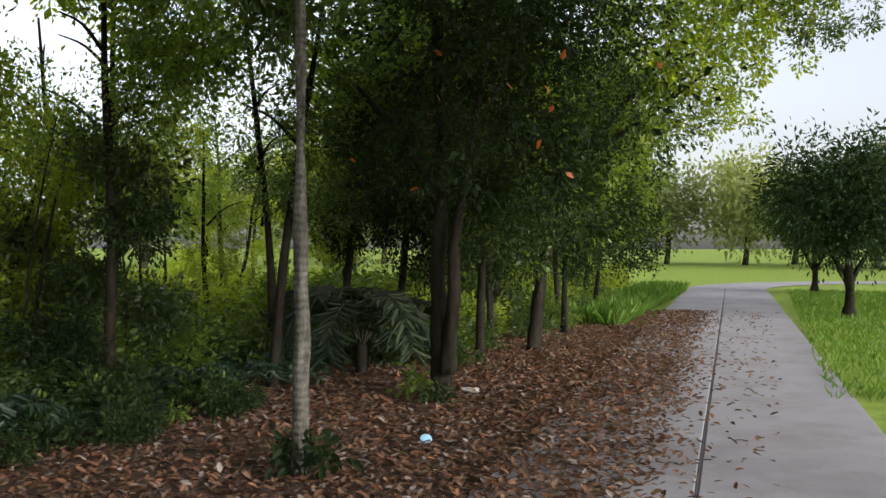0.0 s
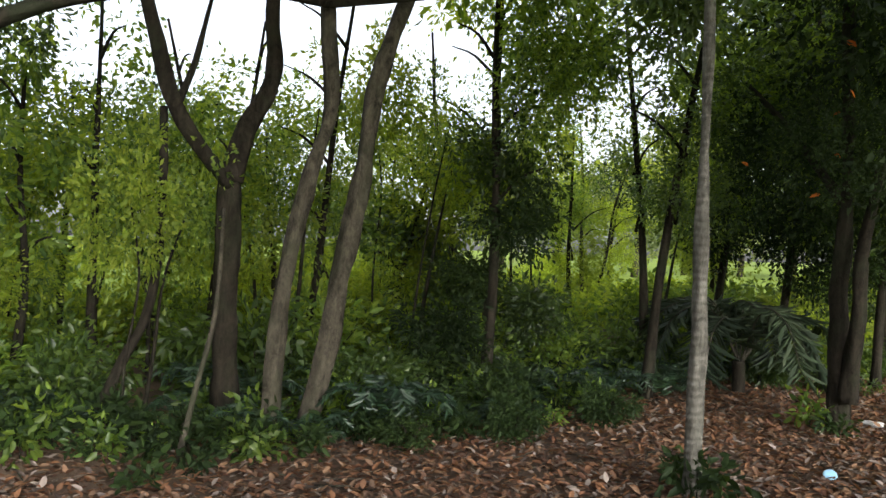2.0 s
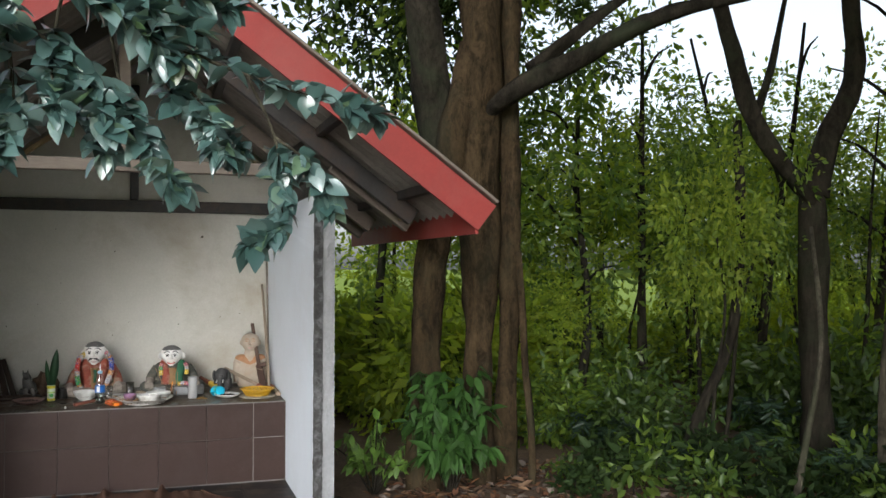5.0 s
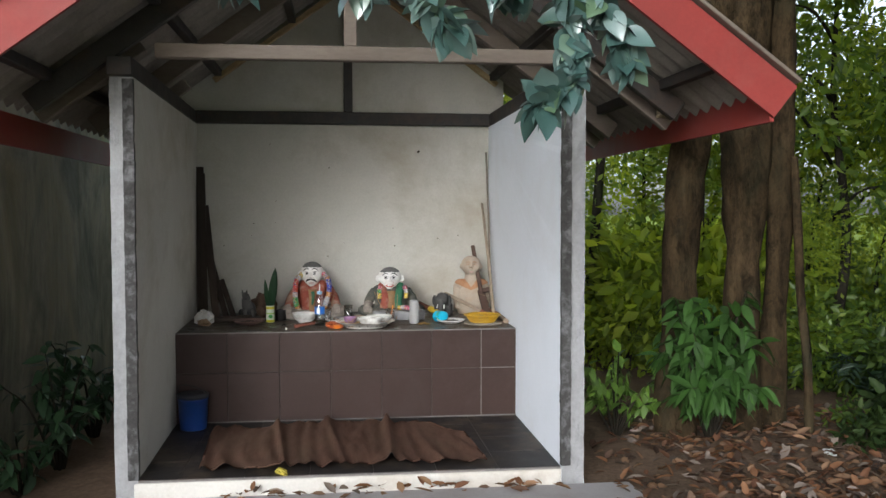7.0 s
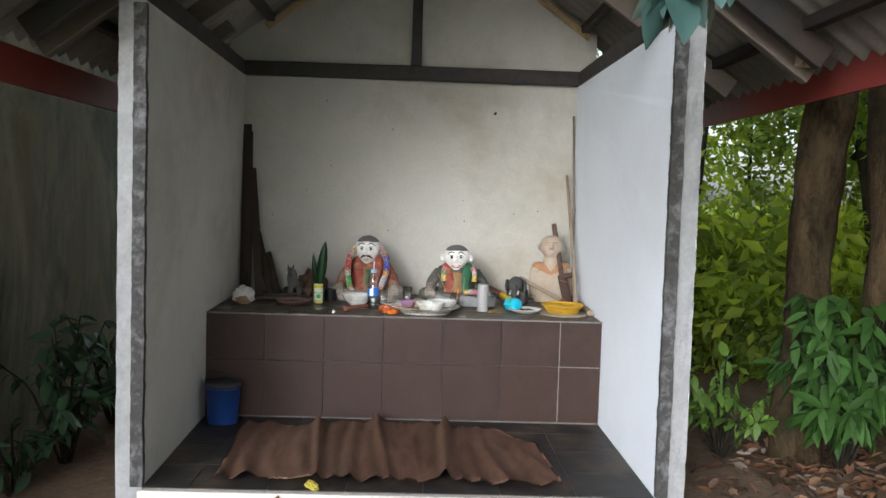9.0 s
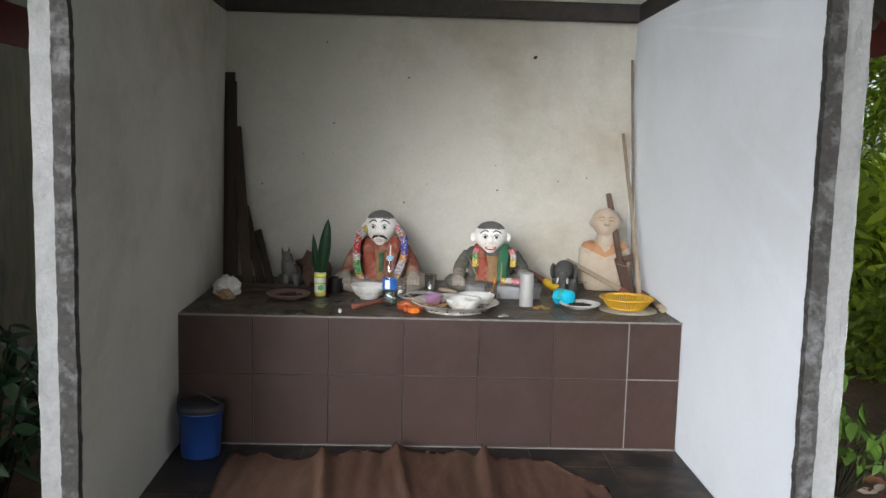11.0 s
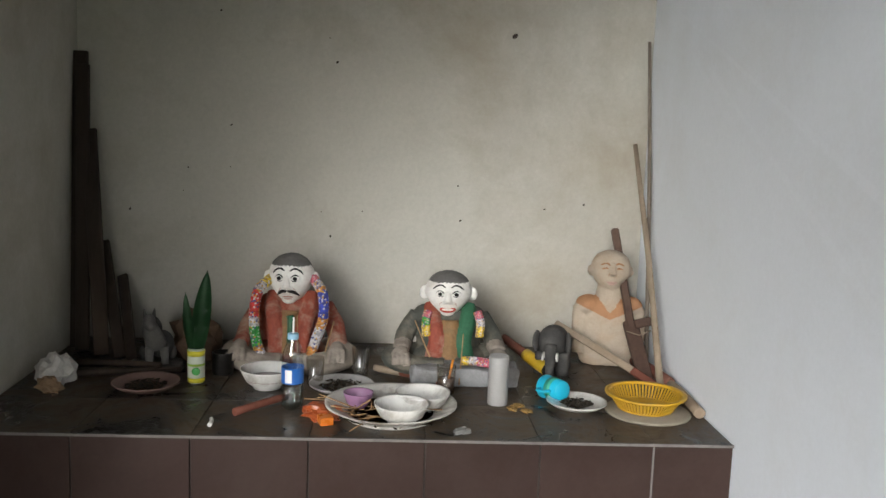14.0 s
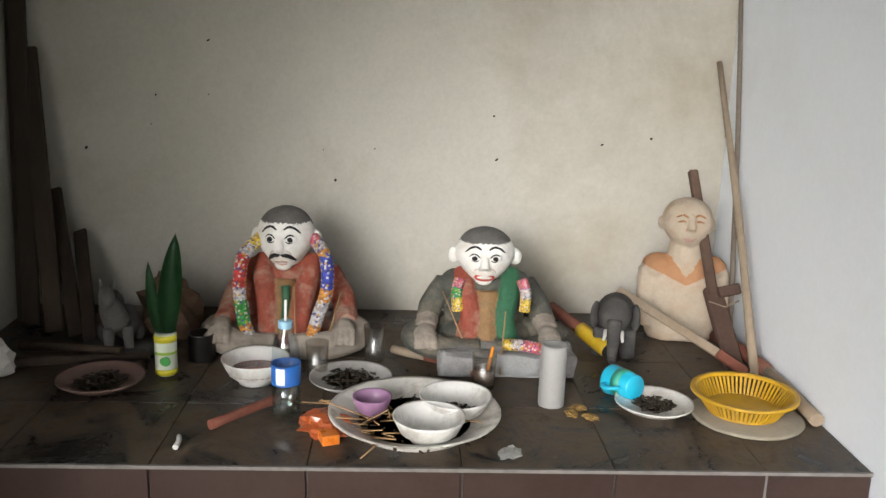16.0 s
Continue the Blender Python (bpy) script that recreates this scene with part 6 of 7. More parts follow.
BEAD = {k: bead_material("bead_" + k, c) for k, c in dict(yellow=(0.6, 0.42, 0.03), red=(0.5, 0.03, 0.025), green=(0.03, 0.28, 0.04), blue=(0.03, 0.05, 0.35), silver=(0.45, 0.43, 0.46), pink=(0.5, 0.1, 0.14), orange=(0.5, 0.2, 0.03)).items()}
B = BEAD
garland("garland", "long bead garland in yellow, red and green bands", [(-7.93, -0.30, 0.985), (-7.875, -0.335, 0.95), (-7.86, -0.345, 0.87), (-7.85, -0.335, 0.79), (-7.83, -0.305, 0.72)],
        [(0, 0.16, B["yellow"]), (0.16, 0.26, B["silver"]), (0.26, 0.5, B["red"]), (0.5, 0.6, B["silver"]), (0.6, 0.8, B["green"]), (0.8, 0.86, B["orange"]), (0.86, 0.94, B["silver"]), (0.94, 1, B["red"])])
garland("garland", "long bead garland in pink, blue and silver bands", [(-7.93, -0.165, 0.985), (-7.875, -0.13, 0.95), (-7.86, -0.125, 0.87), (-7.85, -0.15, 0.79), (-7.83, -0.17, 0.72)],
        [(0, 0.12, B["pink"]), (0.12, 0.2, B["silver"]), (0.2, 0.27, B["orange"]), (0.27, 0.52, B["blue"]), (0.52, 0.6, B["orange"]), (0.6, 0.8, B["silver"]), (0.8, 0.9, B["orange"]), (0.9, 1, B["silver"])])
garland("garland", "short faded flower garland on the statue's shoulder", [(-7.865, 0.212, 0.9), (-7.852, 0.205, 0.87), (-7.845, 0.208, 0.825)], [(0, 0.35, B["pink"]), (0.35, 0.65, B["green"]), (0.65, 1, B["yellow"])], 0.014)
garland("garland", "short faded flower garland on the statue's shoulder", [(-7.865, 0.372, 0.9), (-7.852, 0.382, 0.87), (-7.845, 0.38, 0.825)], [(0, 0.35, B["pink"]), (0.35, 0.65, B["silver"]), (0.65, 1, B["yellow"])], 0.014)
garland("flower_bunch", "faded pink and yellow flower bunch on the cement block", [(-7.74, 0.32, 0.772), (-7.725, 0.365, 0.775), (-7.715, 0.41, 0.77)], [(0, 0.25, B["yellow"]), (0.25, 0.5, B["silver"]), (0.5, 1, B["pink"])], 0.014)


def rod(name, label, category, a, b, r0, r1, material, sides=10):
    a, b = Vector(a), Vector(b)
    mid = a.lerp(b, 0.5) + Vector((0.002, 0.004, 0.003))
    return tagged(part(name, stem(bmesh.new(), [a, mid, b], r0, r1, 3, sides, 0.15, a.y), material), label, category)


# china, bowls and plates
def dish(name, label, at, r, h, material, wall=0.004, foot=0.5, lip=0.0, parent=None, filling=None, fill=0.35, category="plate"):
    root = thing(name, label, category, at)
    out = [(0.0, 0.004), (r * foot * 0.9, 0.004), (r * foot, 0.0), (r * foot, 0.005), (r * 0.8, h * 0.42), (r * 0.95, h * 0.85), (r, h), (r + lip, h + 0.001), (r + lip, h + wall), (r - wall, h + wall * 0.4), (r * 0.9 - wall, h * 0.8), (r * 0.76 - wall, h * 0.42 + wall), (r * foot * 0.9, 0.005 + wall), (0.0, 0.005 + wall)]
    part("bowl", lathe(bmesh.new(), out, 40), material, root)
    if filling:
        bm = bmesh.new()
        rng = np.random.default_rng(int(r * 1e4) + int(abs(at[1]) * 1000))
        if filling == "liquid":
            lathe(bm, [(0.0, h * 0.55), (r * 0.84, h * 0.55), (r * 0.84, h * 0.55 - 0.002), (0, h * 0.55 - 0.002)], 32)
            part("liquid", bm, plain("reddish_liquid", (0.25, 0.10, 0.08), 0.15, 0.1), root, "dull reddish liquid")
        else:
            for _ in range(150):
                a, d = rng.uniform(0, 6.28), r * fill * 1.5 * math.sqrt(rng.uniform())
                blob(bm, (math.cos(a) * d, math.sin(a) * d, 0.008 + wall + rng.uniform(0, 0.006)), (rng.uniform(0.003, 0.011), rng.uniform(0.002, 0.006), rng.uniform(0.0008, 0.002)), 0, (rng.uniform(-20, 20), rng.uniform(-20, 20), rng.uniform(0, 180)), 1)
            part("residue", bm, ASH, root, "dark leaf and ash crumbs")["kind"] = "stuff"
            bm = bmesh.new()
            ring = [bm.verts.new((math.cos(i * 0.19635) * r * fill * (1.25 + 0.35 * noise.noise(Vector((i * 0.6, r * 50, 0)))), math.sin(i * 0.19635) * r * fill * (1.25 + 0.35 * noise.noise(Vector((i * 0.6, r * 50, 0)))), 0.0075 + wall)) for i in range(32)]
            bm.faces.new(ring)
            bmesh.ops.solidify(bm, geom=list(bm.faces), thickness=0.0015)
            part("crust", bm, plain("dried_brown_crust", (0.13, 0.085, 0.05), 0.8, 0.5, 30, 0.5), root, "dried brown residue")
    return root


A = ALTAR_Z + 0.0006
dish("bowl", "white china bowl with reddish liquid", (-7.675, -0.275, A), 0.08, 0.058, WHITE_CHINA, filling="liquid", category="bowl")
dish("plate", "speckled grey plate holding dark ash", (-7.665, -0.05, A), 0.098, 0.02, plain("grey_enamel", (0.42, 0.41, 0.40), 0.4, 0.1, 50, 0.05, 0, (0.12, 0.1, 0.09), 0.4), filling="ash", fill=0.45)
dish("tray", "large white enamel tray, stained, full of offerings", (-7.445, 0.1, A), 0.178, 0.034, plain("stained_enamel", (0.62, 0.6, 0.56), 0.35, 0.12, 16, 0.1, 0, (0.10, 0.07, 0.04), 0.9), 0.004, 0.72, 0.006, filling="ash", fill=0.62, category="tray")
dish("bowl", "empty white china bowl on the tray", (-7.352, 0.128, A + 0.010), 0.074, 0.052, WHITE_CHINA, category="bowl")
dish("bowl", "stained china bowl with dark dregs on the tray", (-7.465, 0.187, A + 0.010), 0.078, 0.05, WHITE_CHINA, filling="ash", fill=0.35, category="bowl")
dish("bowl", "small mauve bowl on the tray", (-7.465, 0.008, A + 0.010), 0.042, 0.045, plain("mauve_plastic", (0.28, 0.15, 0.26), 0.45), 0.003, filling="ash", fill=0.3, category="bowl")
dish("plate", "white plate with dry leaf crumbs", (-7.54, 0.642, A), 0.088, 0.02, WHITE_CHINA, filling="ash", fill=0.35)
dish("plate", "dusty brown plate with dirt", (-7.63, -0.622, A), 0.098, 0.024, plain("dusty_brown_plastic", (0.17, 0.11, 0.095), 0.6, 0.2), filling="ash", fill=0.4)
disc = part("cardboard_disc", lathe(bmesh.new(), [(0, 0), (0.122, 0.0), (0.124, 0.004), (0.119, 0.008), (0, 0.006)], 36, (-7.51, 0.845, A)), plain("warped_board", (0.27, 0.24, 0.19), 0.8, 0.2, 14, 0.3, 0, (0.2, 0.16, 0.11), 0.5))
tagged(disc, "warped buff board disc under the basket", "disc")


def basket(at):
    root = thing("basket", "round yellow plastic sieve basket", "basket", at)
    m = plain("yellow_plastic", (0.52, 0.30, 0.012), 0.45, 0.15, 20, 0.05, 0, (0.26, 0.16, 0.04), 0.5)
    bm = bmesh.new()
    lathe(bm, [(0.108, 0.040), (0.118, 0.042), (0.118, 0.048), (0.107, 0.048), (0.105, 0.042), (0.108, 0.040)], 40)
    part("rim", bm, m, root)
    part("base", lathe(bmesh.new(), [(0, 0), (0.08, 0), (0.084, 0.006), (0.078, 0.007), (0, 0.005)], 36), m, root)
    for i in range(64):
        a = i / 64 * 6.2832
        c, s = math.cos(a), math.sin(a)
        part("slat", beam(bmesh.new(), (c * 0.081, s * 0.081, 0.004), (c * 0.107, s * 0.107, 0.042), 0.0055, 0.002, up=(c, s, 0.3), bevel=0), m, root)


basket((-7.53, 0.843, A + 0.007))


# bottle, glasses, cups, candle
def clear(name, tint=(0.95, 0.97, 0.97), rough=0.05):
    m, nt, b = blank(name)
    tr, gl, mx = nt.nodes.new("ShaderNodeBsdfTransparent"), nt.nodes.new("ShaderNodeBsdfGlossy"), nt.nodes.new("ShaderNodeMixShader")
    tr.inputs[0].default_value = (*tint, 1)
    gl.inputs["Roughness"].default_value = rough
    mx.inputs[0].default_value = 0.16
    nt.links.new(tr.outputs[0], mx.inputs[1])
    nt.links.new(gl.outputs[0], mx.inputs[2])
    nt.links.new(mx.outputs[0], nt.nodes["Material Output"].inputs[0])
    return m


CLEAR = clear("clear_plastic", (0.88, 0.92, 0.93))
CLOUDY = clear("cloudy_plastic", (0.88, 0.86, 0.82), 0.3)
LABEL_BLUE = plain("blue_label", (0.02, 0.12, 0.42), 0.35)
LABEL_WHITE = plain("white_label", (0.7, 0.72, 0.74), 0.4)


def bottle(at):
    root = thing("water_bottle", "clear plastic water bottle with a blue label, part full", "bottle", at)
    out = [(0.0, 0.004), (0.022, 0.0), (0.03, 0.006), (0.031, 0.03), (0.029, 0.04), (0.031, 0.05), (0.031, 0.128), (0.029, 0.14), (0.03, 0.15), (0.024, 0.175), (0.014, 0.195), (0.013, 0.205)]
    ob = part("body", lathe(bmesh.new(), out, 32), CLEAR, root)
    ob.visible_shadow = False
    w = part("water", lathe(bmesh.new(), [(0, 0.006), (0.028, 0.008), (0.0285, 0.08), (0, 0.08)], 28), clear("water", (0.9, 0.95, 0.92), 0.0), root)
    w.visible_shadow = False
    lab = part("label", lathe(bmesh.new(), [(0.0316, 0.075), (0.0316, 0.12), (0.0312, 0.12), (0.0312, 0.075), (0.0316, 0.075)], 32), LABEL_BLUE, root, "blue paper label")
    bm = bmesh.new()
    for i in range(4):
        a = -0.6 + i * 0.16
        for z0, z1 in ((0.079, 0.116),):
            v = [bm.verts.new((0.0322 * math.cos(x), 0.0322 * math.sin(x), z)) for x, z in ((a, z0), (a + 0.16, z0), (a + 0.16, z1), (a, z1))]
            bm.faces.new(v)
    part("label_panel", bm, LABEL_WHITE, lab, "white label panel")
    part("cap", lathe(bmesh.new(), [(0.0145, 0.198), (0.0155, 0.2), (0.0155, 0.213), (0.0135, 0.215), (0, 0.215)], 24), plain("pale_blue_cap", (0.25, 0.45, 0.6), 0.35), root)
    part("straw", tube(bmesh.new(), [(0, 0, 0.2), (0.002, 0.001, 0.26)], [0.0028, 0.0028], 8), plain("white_straw", (0.7, 0.7, 0.68)), root)


bottle((-7.49, -0.178, A))


def tumbler(label, at, r, h, material, inside=None):
    root = thing("cup", label, "cup", at)
    ob = part("cup_wall", lathe(bmesh.new(), [(0, 0.003), (r * 0.82, 0), (r * 0.84, 0.006), (r, h), (r - 0.002, h), (r * 0.84 - 0.002, 0.008), (0, 0.007)], 28), material, root)
    ob.visible_shadow = False
    if inside:
        part("dregs", lathe(bmesh.new(), [(0, 0.008), (r * 0.8, 0.009), (r * 0.86, h * 0.55), (0, h * 0.55)], 24), inside, root)
        bm = bmesh.new()
        tube(bm, [(0.005, 0.004, 0.02), (0.012, 0.018, h * 1.25)], [0.004, 0.004], 7)
        part("stub", bm, plain("orange_stub", (0.6, 0.22, 0.02)), root, "orange candle stub")


tumbler("dusty clear drinking glass", (-7.83, 0.0, A), 0.029, 0.092, CLOUDY)
tumbler("cloudy clear plastic cup beside the bottle", (-7.72, -0.135, A), 0.029, 0.085, CLOUDY)
tumbler("brown-stained clear plastic cup with an orange stub", (-7.66, 0.265, A), 0.03, 0.085, CLOUDY, plain("brown_dregs", (0.12, 0.075, 0.05)))
candle = part("candle", lathe(bmesh.new(), [(0, 0), (0.029, 0), (0.03, 0.004), (0.0295, 0.14), (0.027, 0.146), (0.024, 0.143), (0, 0.138)], 32, (-7.565, 0.412, A)), plain("white_wax", (0.3, 0.295, 0.29), 0.45, 0.08, 12, 0.1))
tagged(candle, "thick white wax candle", "candle")


def can(at):
    root = thing("drink_can", "yellow and green drink can holding two long leaves", "can", at)
    body = part("body", lathe(bmesh.new(), [(0, 0.002), (0.022, 0), (0.026, 0.006), (0.026, 0.1), (0.022, 0.108), (0.021, 0.105), (0, 0.103)], 28), plain("pale_can_print", (0.55, 0.6, 0.5), 0.35), root)
    for z0, z1, c in ((0.004, 0.018, (0.6, 0.55, 0.03)), (0.055, 0.062, (0.3, 0.5, 0.05)), (0.085, 0.102, (0.62, 0.56, 0.03))):
        part("printed_band", lathe(bmesh.new(), [(0.0263, z0), (0.0265, z0), (0.0265, z1), (0.0263, z1)], 28), plain("can_band", c, 0.35), body)
    bm = bmesh.new()
    blob(bm, (0.0245, 0.004, 0.04), (0.003, 0.013, 0.013), 0)
    part("printed_mark", bm, plain("can_green", (0.05, 0.3, 0.06), 0.35), body)
    m = plain("long_dark_leaf", (0.02, 0.07, 0.025), 0.35, 0.3, 20, 0.2)
    for y, L, w, lean, a in ((0.004, 0.26, 0.055, 0.03, 8), (-0.012, 0.19, 0.03, -0.02, -10)):
        bm = bmesh.new()
        rows = []
        for i in range(10):
            t = i / 9
            ww = w * 0.5 * (math.sin(math.pi * (0.1 + 0.9 * t)) ** 0.7 if t < 1 else 0.02)
            rows.append([bm.verts.new((0.01 * math.sin(t * 3), y + lean * t + s * ww, 0.09 + L * t + (0.0 if s == 0 else -0.004))) for s in (-1, 0, 1)])
        for p, q in zip(rows, rows[1:]):
            for k in (0, 1):
                bm.faces.new((p[k], p[k + 1], q[k + 1], q[k])).smooth = True
        bmesh.ops.solidify(bm, geom=list(bm.faces), thickness=0.001)
        part("leaf", bm, m, root, "long dark green leaf")


can((-7.715, -0.495, A))
tin = part("tin_can", lathe(bmesh.new(), [(0, 0), (0.033, 0), (0.034, 0.003), (0.033, 0.066), (0.034, 0.069), (0.031, 0.069), (0.031, 0.004), (0, 0.004)], 28, (-7.82, -0.435, A)), plain("blackened_tin", (0.05, 0.048, 0.046), 0.35, 0.4, 15, 0.1, 0.8))
tagged(tin, "blackened empty tin can", "tin can")


def blue_cup():
    root = thing("plastic_cup", "bright blue plastic cup lying on its side", "cup")
    root.matrix_basis = pose(-7.61, 0.585, A + 0.036, -84, 0, -62)
    m = plain("bright_blue_plastic", (0.02, 0.42, 0.62), 0.35, 0.1)
    part("cup_wall", lathe(bmesh.new(), [(0, 0.045), (0.026, 0.045), (0.029, 0.042), (0.036, -0.034), (0.036, -0.038), (0.034, -0.036), (0.027, 0.04), (0, 0.042)], 30), m, root)
    bm = bmesh.new()
    tube(bm, curve_points([(0.03, 0, 0.025), (0.052, 0, 0.015), (0.052, 0, -0.012), (0.034, 0, -0.02)], 4), [0.005] * 13, 8)
    part("handle", bm, m, root)
    part("printed_band", lathe(bmesh.new(), [(0.0318, 0.02), (0.0322, 0.02), (0.0345, -0.005), (0.0341, -0.005)], 30), plain("green_print", (0.05, 0.35, 0.25), 0.4), root)


blue_cup()

# tools and sticks
knife = thing("knife", "old knife with a pale wooden handle and red sheath", "knife")
part("handle", stem(bmesh.new(), [(-7.88, 0.045, A + 0.012), (-7.85, 0.085, A + 0.013), (-7.825, 0.13, A + 0.014)], 0.011, 0.012, 3, 10, 0.1), WOOD_PALE, knife, "pale wooden handle")
part("sheath", stem(bmesh.new(), [(-7.825, 0.13, A + 0.014), (-7.79, 0.18, A + 0.014), (-7.70, 0.265, A + 0.012)], 0.013, 0.011, 3, 10, 0.1), WOOD_RED, knife, "red-brown wooden sheath")
tool = thing("torch", "wooden-handled torch with a bright yellow grip", "torch")
part("handle", stem(bmesh.new(), [(-8.08, 0.49, A + 0.075), (-8.02, 0.525, A + 0.058), (-7.97, 0.555, A + 0.045)], 0.014, 0.017, 3, 12, 0.1), WOOD_RED, tool)
part("grip", stem(bmesh.new(), [(-7.97, 0.555, A + 0.045), (-7.91, 0.585, A + 0.032), (-7.86, 0.61, A + 0.024)], 0.021, 0.022, 3, 14, 0.02), plain("yellow_grip", (0.55, 0.36, 0.02), 0.45, 0.2), tool)
part("end_cap", stem(bmesh.new(), [(-7.86, 0.61, A + 0.024), (-7.853, 0.613, A + 0.0225), (-7.845, 0.617, A + 0.021)], 0.0225, 0.021, 2, 14, 0.0), INK, tool)
sword = thing("wooden_sword", "pale flat wooden sword lying across the altar", "stick")
part("blade", beam(bmesh.new(), (-8.0, 0.655, A + 0.15), (-7.80, 0.875, A + 0.045), 0.024, 0.008, up=(1, 0, 0.5), bevel=0.002), WOOD_PALE, sword)
part("hilt", beam(bmesh.new(), (-7.80, 0.875, A + 0.045), (-7.745, 0.935, A + 0.012), 0.026, 0.014, up=(1, 0, 0.5), bevel=0.003), WOOD_RED, sword, "red-brown hilt")
rod("stick", "thin pale bamboo stick leaning in the corner", "stick", (-7.745, 0.955, A), (-8.235, 0.955, 1.455), 0.0125, 0.008, WOOD_PALE)
rod("stick", "long thin grey cane leaning in the corner", "stick", (-7.98, 0.975, A), (-8.245, 0.985, 1.82), 0.008, 0.006, WOOD_GREY)
rod("rod", "red-brown wooden rod end against the wall", "stick", (-7.98, 0.93, A + 0.03), (-7.74, 0.985, A + 0.02), 0.017, 0.018, WOOD_RED)
rod("rod", "weathered pale wooden rod along the wall", "stick", (-7.80, 0.985, A + 0.016), (-7.46, 0.982, A + 0.016), 0.015, 0.016, WOOD_PALE)
plank = thing("toy_gun", "dark carved wooden rifle shape leaning in the corner", "wooden gun")
bm = bmesh.new()
beam(bm, (-7.80, 0.925, A), (-7.97, 0.905, 0.86), 0.05, 0.022, up=(1, 0, 0.4))
part("stock", bm, WOOD_RUST, plank)
part("barrel", beam(bmesh.new(), (-7.95, 0.905, 0.84), (-8.12, 0.87, 1.16), 0.026, 0.02, up=(1, 0, 0.4)), WOOD_RUST, plank)
part("guard", beam(bmesh.new(), (-7.93, 0.91, 0.86), (-7.925, 0.965, 0.875), 0.03, 0.02, up=(1, 0, 0.4)), WOOD_RUST, plank)
part("string", tube(bmesh.new(), [(-7.915, 0.88, 0.84), (-7.90, 0.92, 0.83), (-7.91, 0.96, 0.845)], [0.002] * 3, 6), WOOD_PALE, plank, "thin pale string")
rod("burnt_stick", "broken red-brown stick with dirty white end", "stick", (-7.41, -0.325, A + 0.01), (-7.56, -0.195, A + 0.012), 0.011, 0.010, WOOD_RED)
rod("chalk_bit", "small whitish broken stub", "stub", (-7.315, -0.372, A + 0.006), (-7.365, -0.378, A + 0.006), 0.006, 0.005, WHITE_CHINA)
for i, (a, b) in enumerate((((-7.72, -0.95, A + 0.012), (-7.80, -0.56, A + 0.014)), ((-7.86, -0.9, A + 0.012), (-7.78, -0.62, A + 0.032)))):
    rod("wood_splinter", "dark split piece of wood lying on the altar", "wood", a, b, 0.013, 0.01, WOOD_DARK)
packet = part("lighter_packet", boxed(-0.02, 0.02, -0.018, 0.018, 0, 0.022, bevel=0.003), plain("orange_wrapper", (0.62, 0.17, 0.02), 0.3, 0.2))
packet.matrix_basis = pose(-7.36, -0.075, A, 0, 0, 20)
tagged(packet, "small bright orange packet", "packet")
crumpled("wrapper", (-7.42, -0.085, A), (0.05, 0.055, 0.022), plain("orange_foil", (0.35, 0.08, 0.025), 0.3, 0.3), 4, "crumpled orange-brown plastic wrapper", "wrapper")
crumpled("wrapper", (-7.315, 0.29, A), (0.022, 0.03, 0.004), plain("clear_scrap", (0.3, 0.3, 0.29), 0.25), 6, "flat clear plastic scrap near the altar's edge", "wrapper")
crumpled("plastic_bag", (-7.68, -0.9, A), (0.05, 0.055, 0.055), plain("white_bag", (0.55, 0.53, 0.5), 0.35, 0.15), 7, "crumpled white plastic bag", "bag")
crumpled("bread", (-7.6, -0.89, A), (0.028, 0.045, 0.025), plain("tan_crust", (0.3, 0.2, 0.12), 0.8, 0.2), 8, "small tan lump before the plastic bag", "food")
for i, (y, dx) in enumerate(((0.45, 0.0), (0.49, 0.02), (0.47, -0.03))):
    crumpled("dry_petal", (-7.51 + dx, y, A), (0.018, 0.014, 0.006), plain("dry_petal_brown", (0.24, 0.15, 0.05), 0.7), 9 + i, "small dry yellowish petal", "petal")


def incense(a, b, label):
    tagged(part("incense_stick", tube(bmesh.new(), [a, b], [0.0022, 0.0016], 6), plain("incense_brown", (0.32, 0.2, 0.1), 0.8)), label, "incense")


ri = np.random.default_rng(77)
for i in range(22):
    p = Vector((-7.43 + ri.normal() * 0.05, 0.02 + ri.normal() * 0.03, A + 0.016))
    q = p + Vector((ri.uniform(-0.02, 0.12), ri.normal() * 0.06, ri.uniform(0.0, 0.05)))
    incense(p, q, "thin burnt incense stick in the tray")
for a, b in (((-7.83, -0.2, 0.70), (-7.84, -0.205, 0.88)), ((-7.83, -0.13, 0.71), (-7.86, -0.09, 0.86)), ((-7.80, 0.22, 0.765), (-7.86, 0.17, 0.87)), ((-7.72, 0.31, 0.70), (-7.73, 0.318, 0.86))):
    incense(a, b, "upright thin incense stick before a statue")

# old boards in the corner
for i, (xb, yb, xt, yt, zt, w) in enumerate(((-8.1, -0.985, -8.225, -1.0, 1.705, 0.05), (-8.06, -0.955, -8.2, -0.985, 1.66, 0.045), (-8.0, -0.87, -8.19, -0.965, 1.44, 0.05), (-7.97, -0.80, -8.2, -0.925, 1.05, 0.04), (-7.9, -0.74, -8.2, -0.86, 0.93, 0.035))):
    bm = beam(bmesh.new(), (xb, yb, ALTAR_Z), (xt, yt, zt), w, 0.016, up=(1, 0, 0.3), bevel=0.003)
    tagged(part("board", bm, WOOD_DARK), "old dark board leaning in the shrine corner", "board", group="boards in the corner")


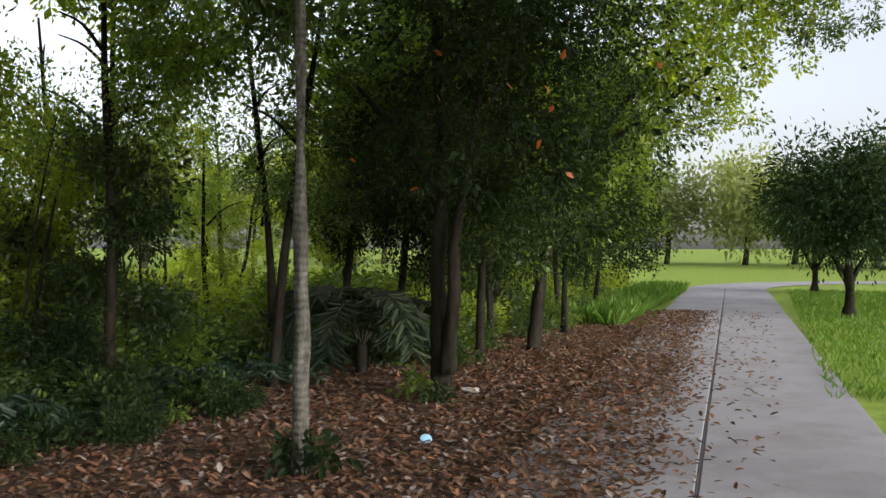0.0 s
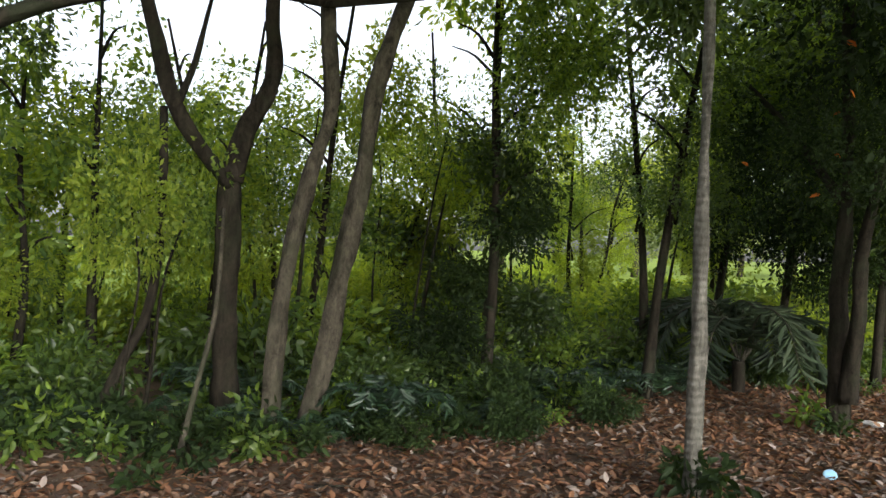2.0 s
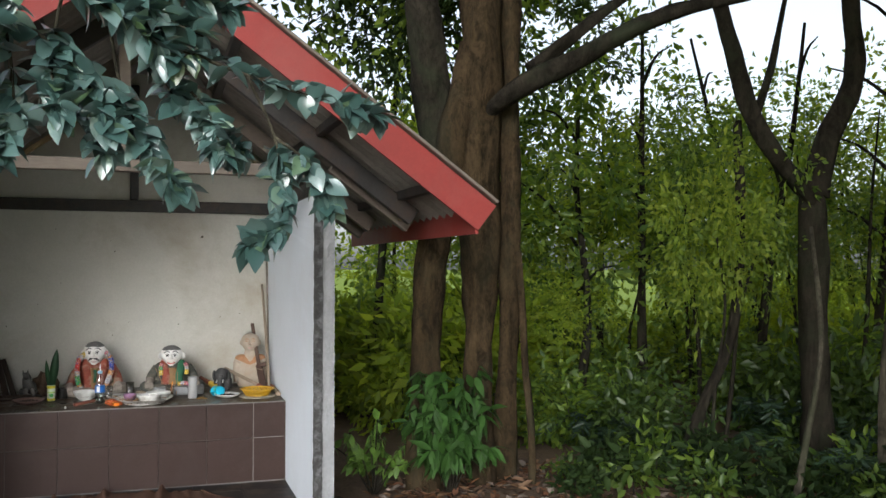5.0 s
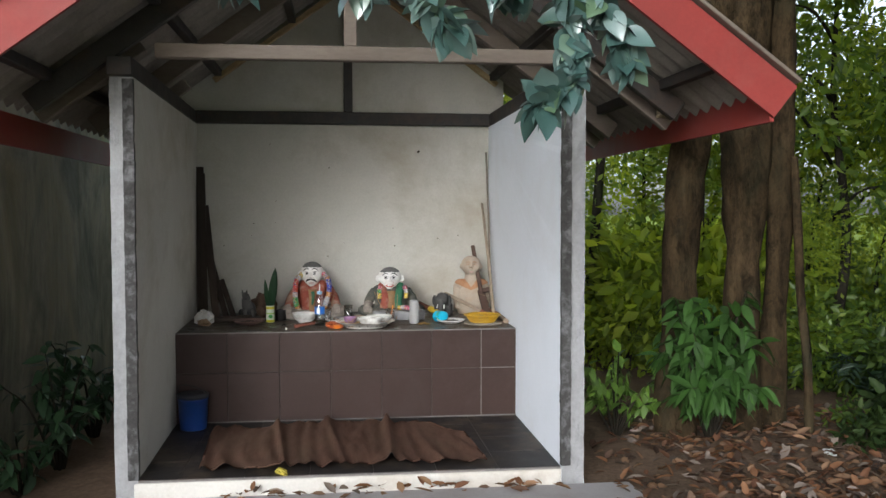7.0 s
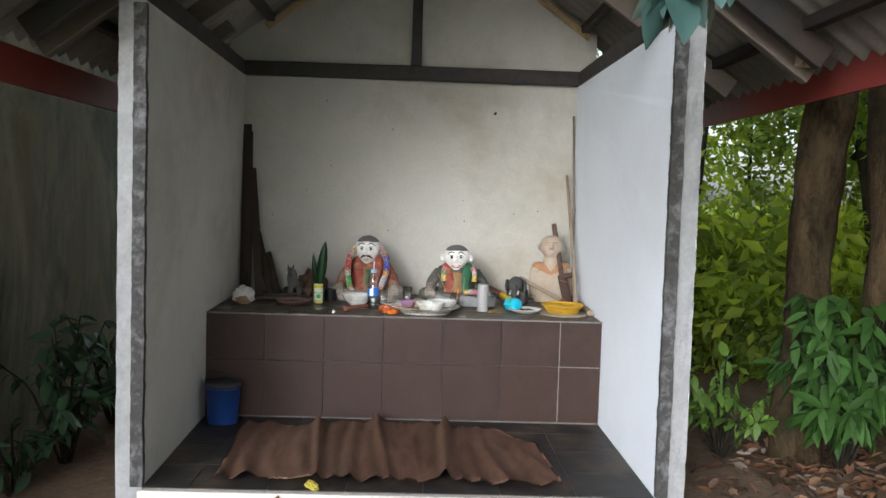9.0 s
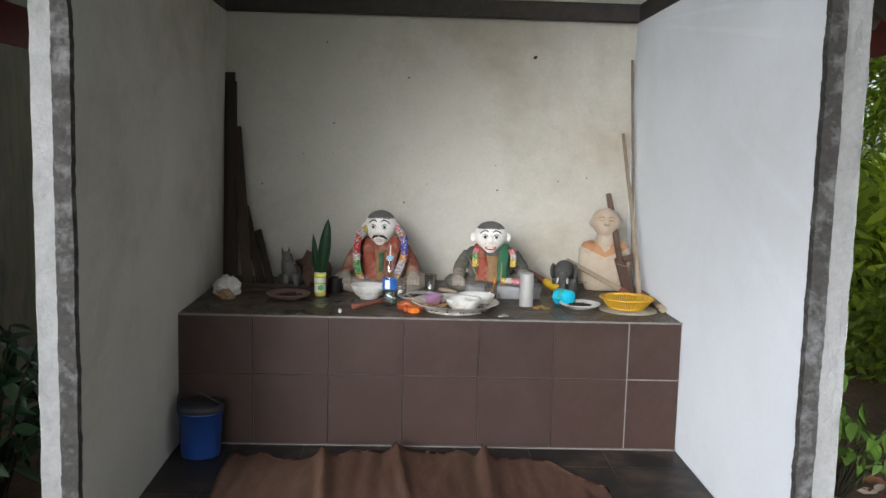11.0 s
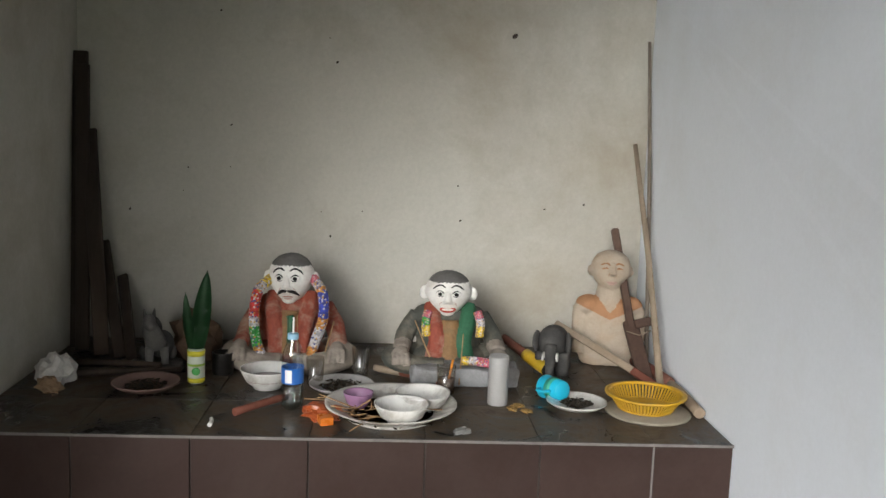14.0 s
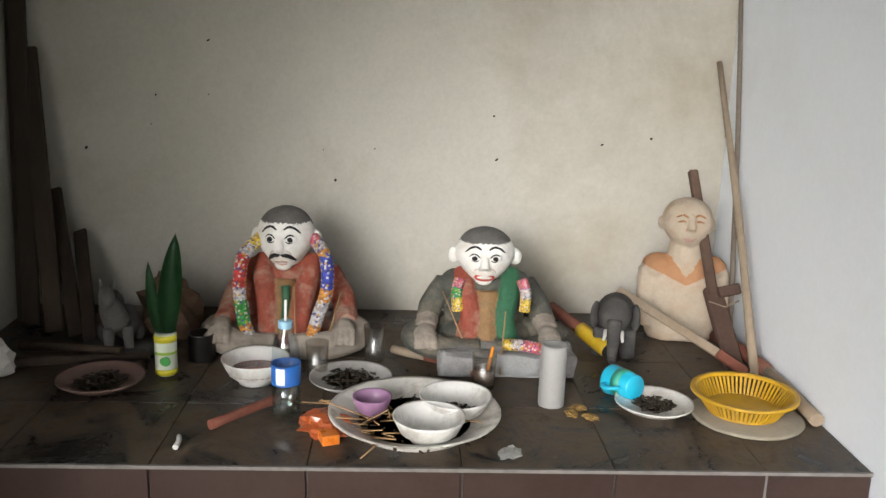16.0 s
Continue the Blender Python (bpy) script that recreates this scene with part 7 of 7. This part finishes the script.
# floor: mat, bucket, peel
def mat():
    bm = bmesh.new()
    nx, ny = 26, 110
    rows = []
    for i in range(nx + 1):
        u = i / nx
        row = []
        for j in range(ny + 1):
            v = j / ny
            x = -6.245 - 0.88 * u * (1.0 - 0.06 * math.sin(v * 9))
            y = -0.72 + 1.38 * v - 0.05 * u
            if v > 0.86:
                x = max(x, -7.14 + (v - 0.86) * 2.3)
            fold = 0.013 * abs(math.sin(v * 33 + 1.4 * math.sin(u * 2.2 + 0.7) + 1.5 * math.sin(v * 17))) ** 1.5
            fold += 0.022 * max(0.0, noise.noise(Vector((v * 17 + 0.8 * math.sin(u * 3), u * 1.6, 4)))) + 0.008 * abs(noise.noise(Vector((v * 40, u * 5, 7))))
            fold += 0.045 * math.exp(-((v - 0.66 - 0.05 * u) / 0.014) ** 2) + 0.035 * math.exp(-((v - 0.29 + 0.03 * u) / 0.012) ** 2) + 0.025 * math.exp(-((v - 0.5 + 0.04 * u) / 0.013) ** 2)
            edge = 0.014 * max(0, 1 - u * 6) * (0.5 + 0.5 * math.sin(v * 47 + math.sin(v * 13) * 3))
            x += 0.012 * noise.noise(Vector((v * 14, u, 2))) * (1 if u < 0.05 else 0)
            row.append(bm.verts.new((x, y, Z_FLOOR + 0.004 + fold + edge + 0.004 * noise.noise(Vector((u * 9, v * 16, 0))))))
        rows.append(row)
    for a, b in zip(rows, rows[1:]):
        for j in range(ny):
            bm.faces.new((a[j], a[j + 1], b[j + 1], b[j])).smooth = True
    bmesh.ops.solidify(bm, geom=list(bm.faces), thickness=-0.003)
    m = surface("woven_brown_mat", (0.21, 0.115, 0.08), 0.85, 7, 0.35, (0.26, 0.18, 0.12), 3, 0.55, 0.4, 0.003, stretch=(0.25, 1, 1))
    tagged(part("floor_mat", bm, m), "crumpled brown mat with curling edges on the floor", "mat")


mat()


def bucket(at):
    root = thing("bucket", "small blue plastic bucket with a dark rim", "bucket", at)
    part("body", lathe(bmesh.new(), [(0, 0.003), (0.072, 0), (0.074, 0.006), (0.083, 0.17), (0.086, 0.17), (0.087, 0.178), (0.08, 0.178), (0.071, 0.01), (0, 0.01)], 36), plain("deep_blue_plastic", (0.015, 0.05, 0.22), 0.45, 0.15, 12, 0.05, 0, (0.06, 0.07, 0.1), 0.4), root)
    part("rim", lathe(bmesh.new(), [(0.083, 0.178), (0.089, 0.178), (0.089, 0.198), (0.08, 0.204), (0, 0.2)], 36), plain("black_lid", (0.03, 0.03, 0.035), 0.5), root, "dark lid")
    bm = bmesh.new()
    tube(bm, curve_points([(0, -0.088, 0.185), (0.02, -0.07, 0.25), (0.02, 0.0, 0.245), (0.01, 0.06, 0.215), (0, 0.088, 0.19)], 4), [0.004] * 17, 7)
    part("handle", bm, plain("black_wire", (0.02, 0.02, 0.02)), root)


bucket((-7.13, -0.885, Z_FLOOR))
crumpled("fruit_peel", (-6.19, -0.33, Z_FLOOR), (0.02, 0.05, 0.014), plain("yellow_peel", (0.42, 0.35, 0.06), 0.6), 12, "withered yellow leaf on the floor's edge", "leaf")
crumpled("rag", (-6.32, 1.56, 1.865), (0.03, 0.035, 0.05), plain("tan_rag", (0.3, 0.24, 0.17), 0.9), 13, "knotted tan rag tied at the eave", "rag")

# marks and holes on the back wall
rw = np.random.default_rng(90)
for i in range(16):
    y, z = rw.uniform(-0.85, 0.85), rw.uniform(1.05, 1.9)
    if i == 0:
        y, z = 0.503, 1.822
    bm = bmesh.new()
    k = 0.008 if i == 0 else rw.uniform(0.0015, 0.004)
    blob(bm, (X_BACK + 0.001, y, z), (0.003, k * rw.uniform(0.8, 2.0), k), 0, (rw.uniform(0, 90), 0, 0), 2)
    tagged(part("wall_mark", bm, WOOD_DARK), "small dark chip on the plaster", "wall mark", group="wall marks", kind="structure")
